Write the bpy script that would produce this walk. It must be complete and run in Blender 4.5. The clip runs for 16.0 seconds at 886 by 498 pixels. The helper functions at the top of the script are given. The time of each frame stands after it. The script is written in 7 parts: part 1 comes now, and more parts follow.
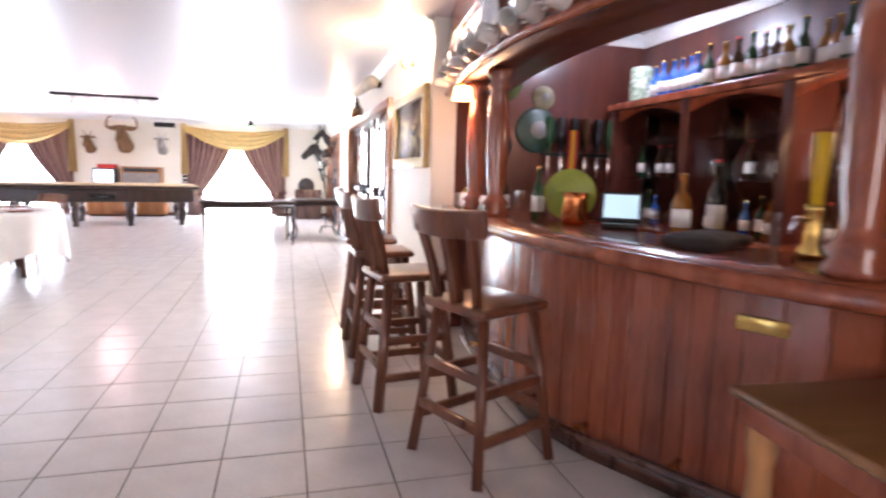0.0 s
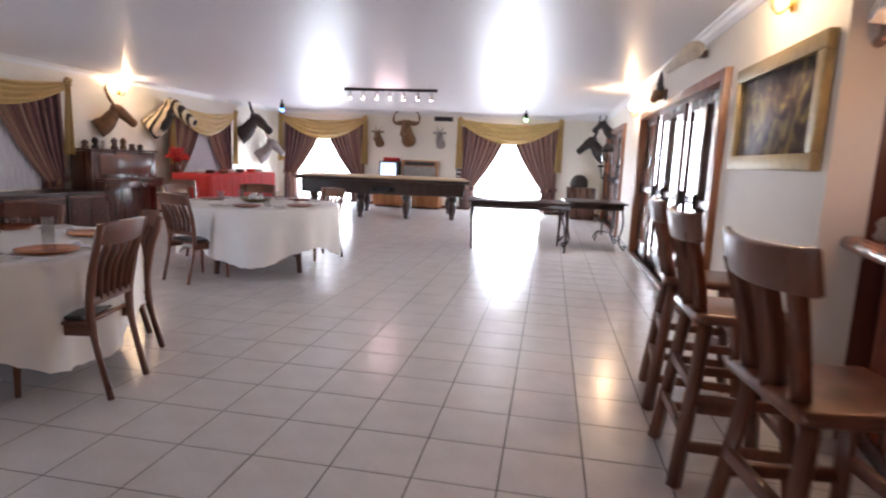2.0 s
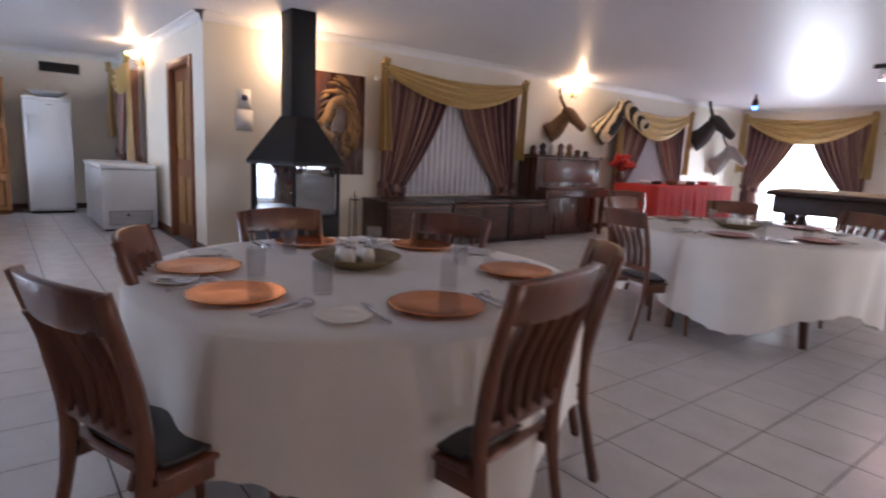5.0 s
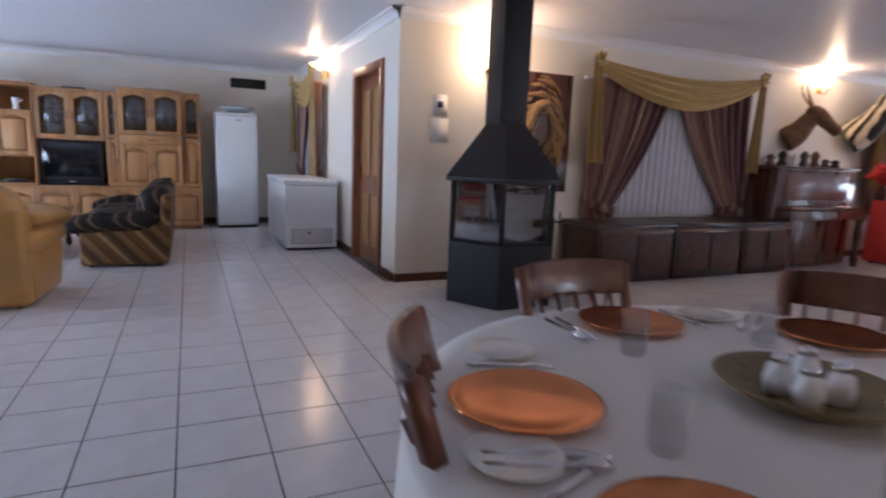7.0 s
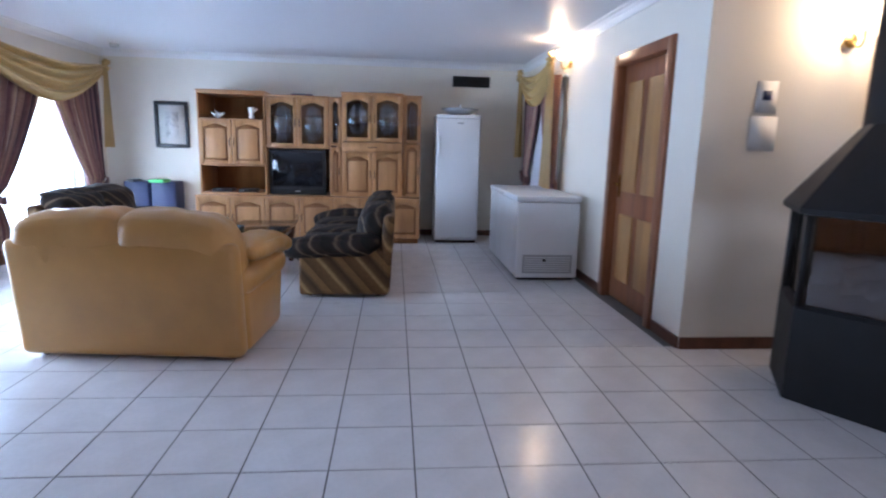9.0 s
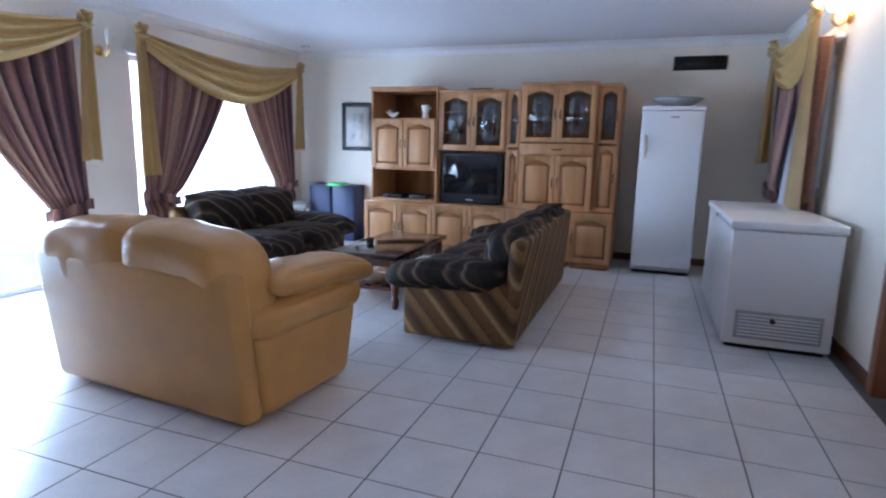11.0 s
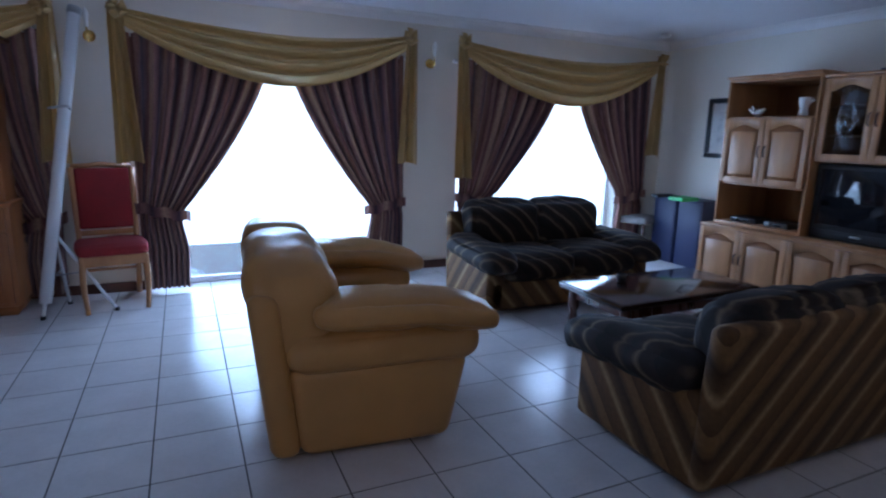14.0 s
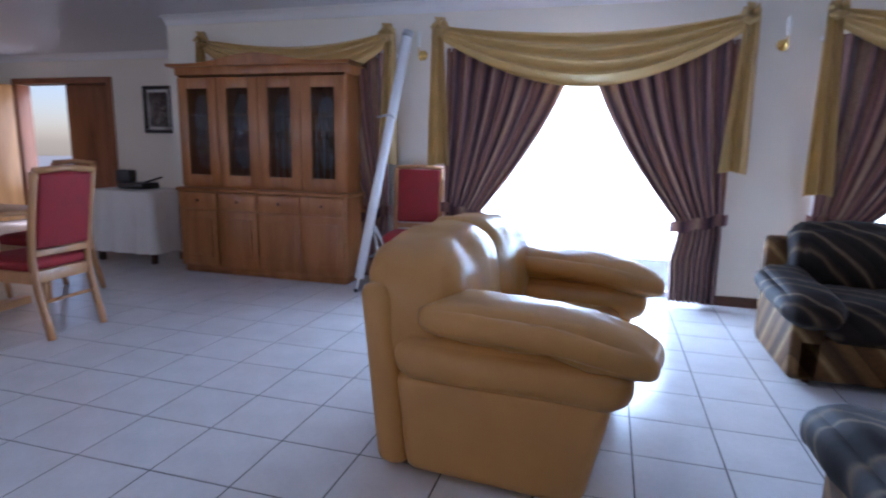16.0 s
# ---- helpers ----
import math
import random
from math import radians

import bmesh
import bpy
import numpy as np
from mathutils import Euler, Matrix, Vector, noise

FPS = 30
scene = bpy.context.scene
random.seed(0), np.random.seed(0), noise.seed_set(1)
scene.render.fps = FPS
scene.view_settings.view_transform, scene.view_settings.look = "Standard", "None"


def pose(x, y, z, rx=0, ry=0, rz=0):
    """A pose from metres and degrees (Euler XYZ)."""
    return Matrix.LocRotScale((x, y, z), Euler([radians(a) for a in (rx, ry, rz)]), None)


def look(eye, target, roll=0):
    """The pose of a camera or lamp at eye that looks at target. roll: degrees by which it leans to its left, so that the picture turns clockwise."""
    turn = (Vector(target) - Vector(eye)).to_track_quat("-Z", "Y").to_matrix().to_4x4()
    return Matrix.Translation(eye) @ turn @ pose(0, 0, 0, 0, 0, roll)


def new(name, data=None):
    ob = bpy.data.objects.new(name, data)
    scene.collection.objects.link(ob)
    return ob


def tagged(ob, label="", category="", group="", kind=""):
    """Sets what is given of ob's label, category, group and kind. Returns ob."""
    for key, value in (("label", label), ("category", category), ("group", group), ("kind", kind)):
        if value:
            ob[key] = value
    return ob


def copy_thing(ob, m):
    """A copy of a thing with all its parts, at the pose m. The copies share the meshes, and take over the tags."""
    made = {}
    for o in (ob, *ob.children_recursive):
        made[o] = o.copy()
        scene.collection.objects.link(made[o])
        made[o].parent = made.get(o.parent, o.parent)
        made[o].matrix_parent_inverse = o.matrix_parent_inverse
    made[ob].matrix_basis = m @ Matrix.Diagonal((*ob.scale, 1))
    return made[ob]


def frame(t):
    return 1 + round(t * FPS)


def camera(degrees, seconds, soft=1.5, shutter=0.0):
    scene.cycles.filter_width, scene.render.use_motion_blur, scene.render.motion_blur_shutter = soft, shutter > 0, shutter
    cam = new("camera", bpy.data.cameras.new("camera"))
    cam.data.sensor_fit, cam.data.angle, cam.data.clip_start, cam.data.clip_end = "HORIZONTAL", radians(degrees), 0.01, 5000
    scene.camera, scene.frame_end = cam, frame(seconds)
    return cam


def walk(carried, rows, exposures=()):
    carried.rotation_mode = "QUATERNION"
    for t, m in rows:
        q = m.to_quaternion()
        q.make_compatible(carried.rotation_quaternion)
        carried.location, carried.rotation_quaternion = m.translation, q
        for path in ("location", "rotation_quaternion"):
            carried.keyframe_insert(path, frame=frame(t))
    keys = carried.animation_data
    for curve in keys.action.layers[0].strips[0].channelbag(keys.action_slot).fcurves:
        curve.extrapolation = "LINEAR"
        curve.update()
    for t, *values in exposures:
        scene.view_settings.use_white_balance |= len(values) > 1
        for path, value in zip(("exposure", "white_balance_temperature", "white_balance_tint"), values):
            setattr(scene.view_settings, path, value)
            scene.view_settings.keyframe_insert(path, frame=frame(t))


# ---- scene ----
cam = camera(76.1, 16.0, 2.1, 0.5)
PATH = [
    (0, (-0.007, 0.444, 1.288), (0.529, 2.353, 1.027), 1.6),
    (0.5, (0.002, 0.813, 1.303), (0.272, 2.775, 1.025), 2.1),
    (1, (-0.041, 1.189, 1.317), (0.01, 3.167, 1.024), 2.2),
    (1.5, (-0.095, 1.557, 1.324), (-0.241, 3.529, 1.021), 2.4),
    (2, (-0.164, 1.922, 1.324), (-0.518, 3.865, 1.011), 2.4),
    (2.5, (-0.309, 2.296, 1.32), (-0.81, 4.206, 1.003), 2.3),
    (3, (-0.5, 2.658, 1.28), (-1.253, 4.482, 0.959), 2.6),
    (3.5, (-0.701, 2.972, 1.257), (-1.67, 4.691, 0.931), 2.7),
    (4, (-0.863, 3.228, 1.224), (-2.031, 4.818, 0.896), 2.8),
    (4.5, (-1.146, 3.438, 1.218), (-2.542, 4.83, 0.882), 2.9),
    (7, (-2.752, 3.430, 1.217), (-4.551, 4.241, 0.894), 2.2),
    (7.5, (-3.098, 3.339, 1.264), (-4.971, 3.950, 0.919), 2.1),
    (8, (-3.455, 3.253, 1.326), (-5.368, 3.711, 0.966), 1.8),
    (8.5, (-3.840, 3.203, 1.335), (-5.779, 3.533, 0.974), 1.6),
    (11, (-5.680, 3.951, 1.295), (-7.530, 3.281, 0.938), 1.3),
    (11.5, (-5.900, 4.124, 1.326), (-7.661, 3.250, 0.962), 1.3),
    (12, (-6.114, 4.315, 1.356), (-7.772, 3.259, 0.991), 1.3),
    (12.5, (-6.374, 4.502, 1.357), (-7.880, 3.238, 0.992), 1.4),
    (13, (-6.685, 4.575, 1.376), (-8.007, 3.122, 0.999), 1.6),
    (13.5, (-6.996, 4.586, 1.387), (-8.084, 2.953, 1.001), 1.7),
    (14, (-7.324, 4.578, 1.393), (-8.143, 2.798, 0.995), 1.5),
    (14.5, (-7.673, 4.555, 1.417), (-8.265, 2.689, 1.010), 1.5),
    (15, (-8.098, 4.501, 1.344), (-8.221, 2.542, 0.959), 0.9),
    (15.5, (-8.271, 4.370, 1.230), (-8.023, 2.416, 0.887), 1.1),
    (16, (-8.403, 4.250, 1.248), (-7.855, 2.358, 0.899), 1.1),
]
# exposure follows the clip's camera as it leaves the bright end of the hall
walk(cam, [(t, look(eye, target, roll)) for t, eye, target, roll in PATH],
     [(0.0, 1.7, 6400, 24), (1.0, 1.5, 6400, 24), (1.5, 1.15, 6400, 24), (2.5, -0.05, 6400, 24), (3.5, -0.35, 6400, 24), (4.5, 0.1, 6400, 27),
      (7.0, 0.02, 5950, 26), (8.5, 0.15, 5550, 22), (11.0, 0.08, 5450, 21), (12.5, -0.1, 5250, 19), (13.5, -1.05, 5000, 20), (14.5, -1.4, 4950, 22),
      (15.2, -0.95, 5050, 22), (16.0, -0.2, 5350, 25)])

# ---- world and lights ----
world = bpy.data.worlds.new("world")
scene.world = world
world.use_nodes = True
wn = world.node_tree.nodes
sky = wn.new("ShaderNodeTexSky")
sky.sky_type, sky.sun_disc = "NISHITA", False
sky.sun_elevation, sky.sun_rotation = radians(55), radians(160)
wn["Background"].inputs[1].default_value = 0.12
world.node_tree.links.new(sky.outputs[0], wn["Background"].inputs[0])
sun = new("sun", bpy.data.lights.new("sun", "SUN"))
sun.data.energy, sun.data.angle, sun.data.color = 3.0, radians(0.6), (1, 0.95, 0.88)
sun.matrix_world = look((0, 0, 20), (-1.5, 8, 0))


def area(name, m, w, h, watts, color):
    ob = new(name, bpy.data.lights.new(name, "AREA"))
    ob.data.shape, ob.data.size, ob.data.size_y, ob.data.energy, ob.data.color = "RECTANGLE", w, h, watts, color
    ob.matrix_world = m
    return ob


def bulb(x, y, z, watts, color, r=0.05):
    ob = new("bulb_light", bpy.data.lights.new("bulb_light", "POINT"))
    ob.data.energy, ob.data.color, ob.data.shadow_soft_size = watts, color, r
    ob.location = (x, y, z)
    return ob


DAY, WARM = (0.86, 0.94, 1.0), (1.0, 0.70, 0.38)
area("window_light", look((-8.08, -0.95, 1.1), (-8.08, 3, 0.6)), 2.0, 2.0, 260, (0.62, 0.82, 1.0))
area("window_light", look((-11.1, -0.95, 1.2), (-11.1, 3, 0.8)), 2.0, 1.6, 150, (0.64, 0.83, 1.0))
area("window_light", look((-6.4, 17.25, 1.1), (-6.4, 12, 0.8)), 1.9, 2.0, 170, DAY)
area("window_light", look((-1.25, 17.25, 1.1), (-1.25, 12, 0.8)), 1.9, 2.0, 210, DAY)
area("window_light", look((3.4, 11.2, 1.3), (-4, 9.0, 0.6)), 1.3, 1.5, 130, DAY)
area("doorway_light", look((-0.37, -3.2, 1.2), (0.8, 3, 0.6)), 1.5, 1.8, 44, (1.0, 0.93, 0.85))
SCONCES = [(-7.72, 6.12, 2.10, 90), (-7.72, 11.02, 2.30, -90), (-10.62, 5.12, 2.30, 180), (1.06, 11.3, 2.2, 90), (1.06, 5.6, 2.32, 90)]
for sx, sy, sz, _ in SCONCES:
    ox = 0.11 if sx < -7 and sy > 5.3 else (-0.11 if sx > 0 else 0)
    oy = -0.11 if ox == 0 else 0
    bulb(sx + ox, sy + oy, sz + 0.12, 11 if sx < -10 else 20, WARM)
bulb(-3.05, 11.85, 2.33, 10, (1, 0.72, 0.68), 0.3)
bulb(-6.3, 14.3, 2.3, 2.5, (0.1, 0.2, 1.0))
bulb(-0.8, 15.3, 2.3, 2.5, (0.2, 1.0, 0.15))
bulb(1.18, 4.28, 1.76, 3, (1, 0.55, 0.25))
bulb(2.4, 4.2, 2.4, 9, (0.75, 0.85, 1.0), 0.1)
bulb(2.72, 2.4, 1.7, 5, (1.0, 0.75, 0.5), 0.06)

# ---- materials ----


def mat(name, color, rough=0.5, metal=0.0, var=0.12, scale=6.0, bump=0.0, fine=60.0, spec=0.5, stretch=(1, 1, 1), coat=0.0):
    """A surface with colour variation at two scales, uneven gloss and fine relief."""
    m = bpy.data.materials.new(name)
    m.use_nodes = True
    n, l = m.node_tree.nodes, m.node_tree.links
    b = n["Principled BSDF"]
    b.inputs["Metallic"].default_value = metal
    b.inputs["Specular IOR Level"].default_value = spec
    b.inputs["Coat Weight"].default_value = coat
    b.inputs["Coat Roughness"].default_value = 0.12
    tc, mp = n.new("ShaderNodeTexCoord"), n.new("ShaderNodeMapping")
    mp.inputs["Scale"].default_value = stretch
    l.new(tc.outputs["Object"], mp.inputs[0])
    n1, n2, mix, ramp = n.new("ShaderNodeTexNoise"), n.new("ShaderNodeTexNoise"), n.new("ShaderNodeMath"), n.new("ShaderNodeValToRGB")
    n1.inputs["Scale"].default_value, n2.inputs["Scale"].default_value = scale, fine
    n1.inputs["Detail"].default_value = 4
    for q in (n1, n2):
        l.new(mp.outputs[0], q.inputs["Vector"])
    mix.operation = "MULTIPLY_ADD"
    mix.inputs[1].default_value = 0.35
    l.new(n2.outputs[0], mix.inputs[0])
    l.new(n1.outputs[0], mix.inputs[2])
    ramp.color_ramp.elements[0].position, ramp.color_ramp.elements[1].position = 0.42, 0.92
    ramp.color_ramp.elements[0].color = (*[max(0, c * (1 - var)) for c in color], 1)
    ramp.color_ramp.elements[1].color = (*[min(1, c * (1 + var)) for c in color], 1)
    l.new(mix.outputs[0], ramp.inputs[0])
    l.new(ramp.outputs[0], b.inputs["Base Color"])
    rr = n.new("ShaderNodeMapRange")
    rr.inputs[3].default_value, rr.inputs[4].default_value = max(0.02, rough * 0.8), min(1, rough * 1.2)
    l.new(n1.outputs[0], rr.inputs[0])
    l.new(rr.outputs[0], b.inputs["Roughness"])
    if bump:
        bp = n.new("ShaderNodeBump")
        bp.inputs["Strength"].default_value, bp.inputs["Distance"].default_value = bump, 0.01
        l.new(mix.outputs[0], bp.inputs["Height"])
        l.new(bp.outputs[0], b.inputs["Normal"])
    return m


def wood(name, dark, light, rough=0.35, scale=5.0, axis="Z", coat=0.0):
    """Grain drawn out along one axis."""
    st = {"X": (0.12, 1, 1), "Y": (1, 0.12, 1), "Z": (1, 1, 0.12)}[axis]
    m = mat(name, light, rough, 0, 0, scale * 2.2, 0.12, 90, 0.5, st, coat)
    for q in m.node_tree.nodes:
        if q.type == "VALTORGB":
            q.color_ramp.elements[0].position, q.color_ramp.elements[1].position = 0.45, 0.85
            q.color_ramp.elements[0].color, q.color_ramp.elements[1].color = (*dark, 1), (*light, 1)
    return m


def glow(name, color, strength):
    m = bpy.data.materials.new(name)
    m.use_nodes = True
    b = m.node_tree.nodes["Principled BSDF"]
    b.inputs["Base Color"].default_value = (*color, 1)
    b.inputs["Emission Color"].default_value, b.inputs["Emission Strength"].default_value = (*color, 1), strength
    return m


def glassy(name, color=(1, 1, 1), rough=0.02):
    m = bpy.data.materials.new(name)
    m.use_nodes = True
    b = m.node_tree.nodes["Principled BSDF"]
    b.inputs["Base Color"].default_value = (*color, 1)
    b.inputs["Roughness"].default_value, b.inputs["Transmission Weight"].default_value, b.inputs["IOR"].default_value = rough, 1, 1.45
    return m


def pane_glass(name, tint=(0.9, 0.95, 0.95), clear=0.85, gloss=0.04):
    """Thin sheet glass: mostly clear, with a mirror gloss by Fresnel."""
    m = bpy.data.materials.new(name)
    m.use_nodes = True
    n, l = m.node_tree.nodes, m.node_tree.links
    n.remove(n["Principled BSDF"])
    t, g, f, x = n.new("ShaderNodeBsdfTransparent"), n.new("ShaderNodeBsdfGlossy"), n.new("ShaderNodeLayerWeight"), n.new("ShaderNodeMixShader")
    t.inputs[0].default_value = (*[c * clear for c in tint], 1)
    g.inputs["Roughness"].default_value = 0.03
    f.inputs[0].default_value = 0.12
    k = n.new("ShaderNodeMath")
    k.operation = "MULTIPLY_ADD"
    k.inputs[1].default_value, k.inputs[2].default_value = 0.5, gloss
    l.new(f.outputs["Facing"], k.inputs[0])
    l.new(k.outputs[0], x.inputs[0])
    l.new(t.outputs[0], x.inputs[1])
    l.new(g.outputs[0], x.inputs[2])
    l.new(x.outputs[0], n["Material Output"].inputs[0])
    return m


def striped(name, colors, period, angle=0.0, uv=True, rough=0.75, sheen=0.3, wobble=0.02, axes="XZ"):
    """Woven stripes across the cloth, with a flecked weave."""
    m = bpy.data.materials.new(name)
    m.use_nodes = True
    n, l = m.node_tree.nodes, m.node_tree.links
    b = n["Principled BSDF"]
    tc, sep, add, mul, fr, ramp = (n.new("ShaderNode" + s) for s in ("TexCoord", "SeparateXYZ", "Math", "Math", "Math", "ValToRGB"))
    l.new(tc.outputs["UV" if uv else "Object"], sep.inputs[0])
    mul.operation, add.operation, fr.operation = "MULTIPLY", "ADD", "FRACT"
    if uv:
        l.new(sep.outputs[0], add.inputs[0])
        l.new(sep.outputs[1], mul.inputs[0])
        mul.inputs[1].default_value = angle
        l.new(mul.outputs[0], add.inputs[1])
    else:
        a1 = n.new("ShaderNodeMath")
        a1.operation = "ADD"
        l.new(sep.outputs[0], a1.inputs[0])
        l.new(sep.outputs[1], a1.inputs[1])
        l.new(sep.outputs[2], mul.inputs[0])
        mul.inputs[1].default_value = angle
        l.new(a1.outputs[0], add.inputs[0])
        l.new(mul.outputs[0], add.inputs[1])
    nz, ns, ad2, dv = n.new("ShaderNodeTexNoise"), n.new("ShaderNodeMath"), n.new("ShaderNodeMath"), n.new("ShaderNodeMath")
    nz.inputs["Scale"].default_value = 9
    l.new(tc.outputs["UV" if uv else "Object"], nz.inputs["Vector"])
    ns.operation, ad2.operation, dv.operation = "MULTIPLY", "ADD", "DIVIDE"
    l.new(nz.outputs[0], ns.inputs[0])
    ns.inputs[1].default_value = wobble
    l.new(add.outputs[0], ad2.inputs[0])
    l.new(ns.outputs[0], ad2.inputs[1])
    l.new(ad2.outputs[0], dv.inputs[0])
    dv.inputs[1].default_value = period
    l.new(dv.outputs[0], fr.inputs[0])
    l.new(fr.outputs[0], ramp.inputs[0])
    r = ramp.color_ramp
    r.interpolation = "LINEAR"
    while len(r.elements) < len(colors):
        r.elements.new(0.5)
    for e, (p, c) in zip(r.elements, colors):
        e.position = p
    for e, (p, c) in zip(sorted(r.elements, key=lambda q: q.position), colors):
        e.color = (*c, 1)
    fl, mx = n.new("ShaderNodeTexNoise"), n.new("ShaderNodeMix")
    fl.inputs["Scale"].default_value, fl.inputs["Detail"].default_value = 45, 5
    l.new(tc.outputs["UV" if uv else "Object"], fl.inputs["Vector"])
    mx.data_type, mx.blend_type = "RGBA", "OVERLAY"
    mx.inputs[0].default_value = 0.4
    l.new(ramp.outputs[0], mx.inputs[6])
    l.new(fl.outputs[0], mx.inputs[7])
    l.new(mx.outputs[2], b.inputs["Base Color"])
    b.inputs["Roughness"].default_value = rough
    b.inputs["Specular IOR Level"].default_value = 0.25
    b.inputs["Sheen Weight"].default_value = sheen
    bp = n.new("ShaderNodeBump")
    bp.inputs["Strength"].default_value, bp.inputs["Distance"].default_value = 0.25, 0.004
    l.new(fl.outputs[0], bp.inputs["Height"])
    l.new(bp.outputs[0], b.inputs["Normal"])
    return m


M_WALL = mat("wall_paint", (0.80, 0.755, 0.66), 0.6, 0, 0.03, 2.0, 0.06, 130)
M_CEIL = mat("ceiling_gloss_paint", (0.74, 0.74, 0.78), 0.40, 0, 0.015, 0.8, 0, 40, 0.42)
M_CORN = mat("cornice_paint", (0.82, 0.82, 0.82), 0.45, 0, 0.02)
M_TILE = mat("floor_tile", (0.66, 0.64, 0.635), 0.2, 0, 0.07, 5.0, 0.03, 40, 0.5)
M_GROUT = mat("grout", (0.12, 0.115, 0.11), 0.9, 0, 0.2, 8)
M_SKIRT = wood("skirting_wood", (0.07, 0.025, 0.012), (0.14, 0.05, 0.025), 0.35, 5, "X")
M_DARK = wood("dark_wood", (0.035, 0.012, 0.008), (0.10, 0.035, 0.02), 0.28, 5, "Z", 0.3)
M_BAR = wood("bar_mahogany", (0.17, 0.036, 0.018), (0.36, 0.096, 0.043), 0.22, 4, "Z", 0.5)
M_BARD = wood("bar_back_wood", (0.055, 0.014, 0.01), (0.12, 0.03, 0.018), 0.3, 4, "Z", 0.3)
M_CHAIR = wood("chair_wood", (0.08, 0.025, 0.013), (0.18, 0.06, 0.029), 0.3, 6, "Z", 0.35)
M_EBONY = wood("near_black_wood", (0.012, 0.006, 0.004), (0.038, 0.015, 0.010), 0.3, 5, "Z", 0.2)
M_OAK = wood("oak", (0.36, 0.17, 0.065), (0.52, 0.27, 0.11), 0.38, 4, "Z", 0.2)
# oak with shade painted in, for recesses, plinths, back board; also the radiogram case
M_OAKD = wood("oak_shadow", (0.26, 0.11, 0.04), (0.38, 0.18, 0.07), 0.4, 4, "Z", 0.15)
M_PINE = wood("hutch_wood", (0.27, 0.095, 0.025), (0.42, 0.17, 0.05), 0.38, 4, "Z", 0.2)
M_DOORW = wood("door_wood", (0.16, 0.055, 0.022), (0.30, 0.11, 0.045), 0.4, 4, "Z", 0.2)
M_DOORP = wood("door_panel_wood", (0.30, 0.15, 0.05), (0.45, 0.25, 0.09), 0.4, 4, "Z", 0.2)
M_LEATHER = mat("cream_leather", (0.47, 0.245, 0.068), 0.32, 0, 0.10, 5.0, 0.16, 240, 0.5)
M_BLACK = mat("black_steel", (0.011, 0.011, 0.013), 0.5, 0.0, 0.2, 8, 0.05, 120, 0.3)
M_PLASTIC = mat("black_plastic", (0.02, 0.02, 0.022), 0.3, 0, 0.1, 8)
M_BLUE = mat("navy_board", (0.015, 0.022, 0.075), 0.5, 0, 0.15, 6)
M_WHITE = mat("white_enamel", (0.80, 0.81, 0.82), 0.25, 0, 0.02, 3, 0.02, 70)
M_GREY = mat("grey_plastic", (0.40, 0.41, 0.42), 0.45, 0, 0.05, 6)
M_LINEN = mat("white_linen", (0.86, 0.84, 0.80), 0.85, 0, 0.03, 7, 0.25, 220)
M_RED = mat("red_cloth", (0.55, 0.04, 0.035), 0.8, 0, 0.1, 6, 0.2, 160)
M_REDV = mat("red_velvet", (0.26, 0.018, 0.022), 0.85, 0, 0.15, 9, 0.2, 160)
M_GOLD = mat("gold_satin", (0.56, 0.385, 0.15), 0.42, 0, 0.10, 5, 0.06, 150)
M_BRASS = mat("brass", (0.70, 0.47, 0.15), 0.25, 1.0, 0.08, 9)
M_COPPER = mat("copper", (0.72, 0.27, 0.10), 0.22, 1.0, 0.08, 14)
M_CHROME = mat("chrome", (0.75, 0.75, 0.76), 0.12, 1.0, 0.04, 9)
M_CHINA = mat("white_china", (0.82, 0.81, 0.78), 0.15, 0, 0.02, 6)
M_GLASSW = pane_glass("drinking_glass", (1, 1, 1), 0.93)
M_PANE = pane_glass("window_pane")
M_SMOKE = pane_glass("cabinet_pane", (0.8, 0.78, 0.76), 0.75, 0.09)
M_STOVE = pane_glass("stove_pane", (0.75, 0.76, 0.78), 0.55, 0.22)
M_FUR = mat("brown_fur", (0.20, 0.105, 0.05), 0.85, 0, 0.3, 14, 0.4, 120)
M_FURD = mat("dark_fur", (0.035, 0.028, 0.026), 0.8, 0, 0.3, 14, 0.4, 120)
M_FURG = mat("grey_fur", (0.26, 0.24, 0.23), 0.85, 0, 0.2, 14, 0.4, 120)
M_HORN = mat("horn", (0.07, 0.055, 0.045), 0.4, 0, 0.3, 20, 0.3, 90)
M_BONE = mat("bone", (0.6, 0.53, 0.42), 0.6, 0, 0.15, 14, 0.2, 90)
M_BAIZE = mat("table_cover", (0.52, 0.38, 0.22), 0.8, 0, 0.08, 5, 0.1, 140)
M_LACE = mat("sheer_lace", (0.62, 0.62, 0.66), 0.9, 0, 0.05, 10, 0.1, 140)
M_PAPER = mat("paper", (0.78, 0.76, 0.72), 0.8, 0, 0.04, 12)
M_LAMP = glow("lamp_glass", (1.0, 0.80, 0.50), 14)
M_OUT = glow("outdoor_haze", (0.93, 0.97, 1.0), 9.0)
M_SCREEN = mat("screen_glass", (0.012, 0.013, 0.016), 0.06, 0, 0.05, 3)
M_MIRR = mat("mirror", (0.85, 0.86, 0.86), 0.02, 1.0, 0.01, 2)
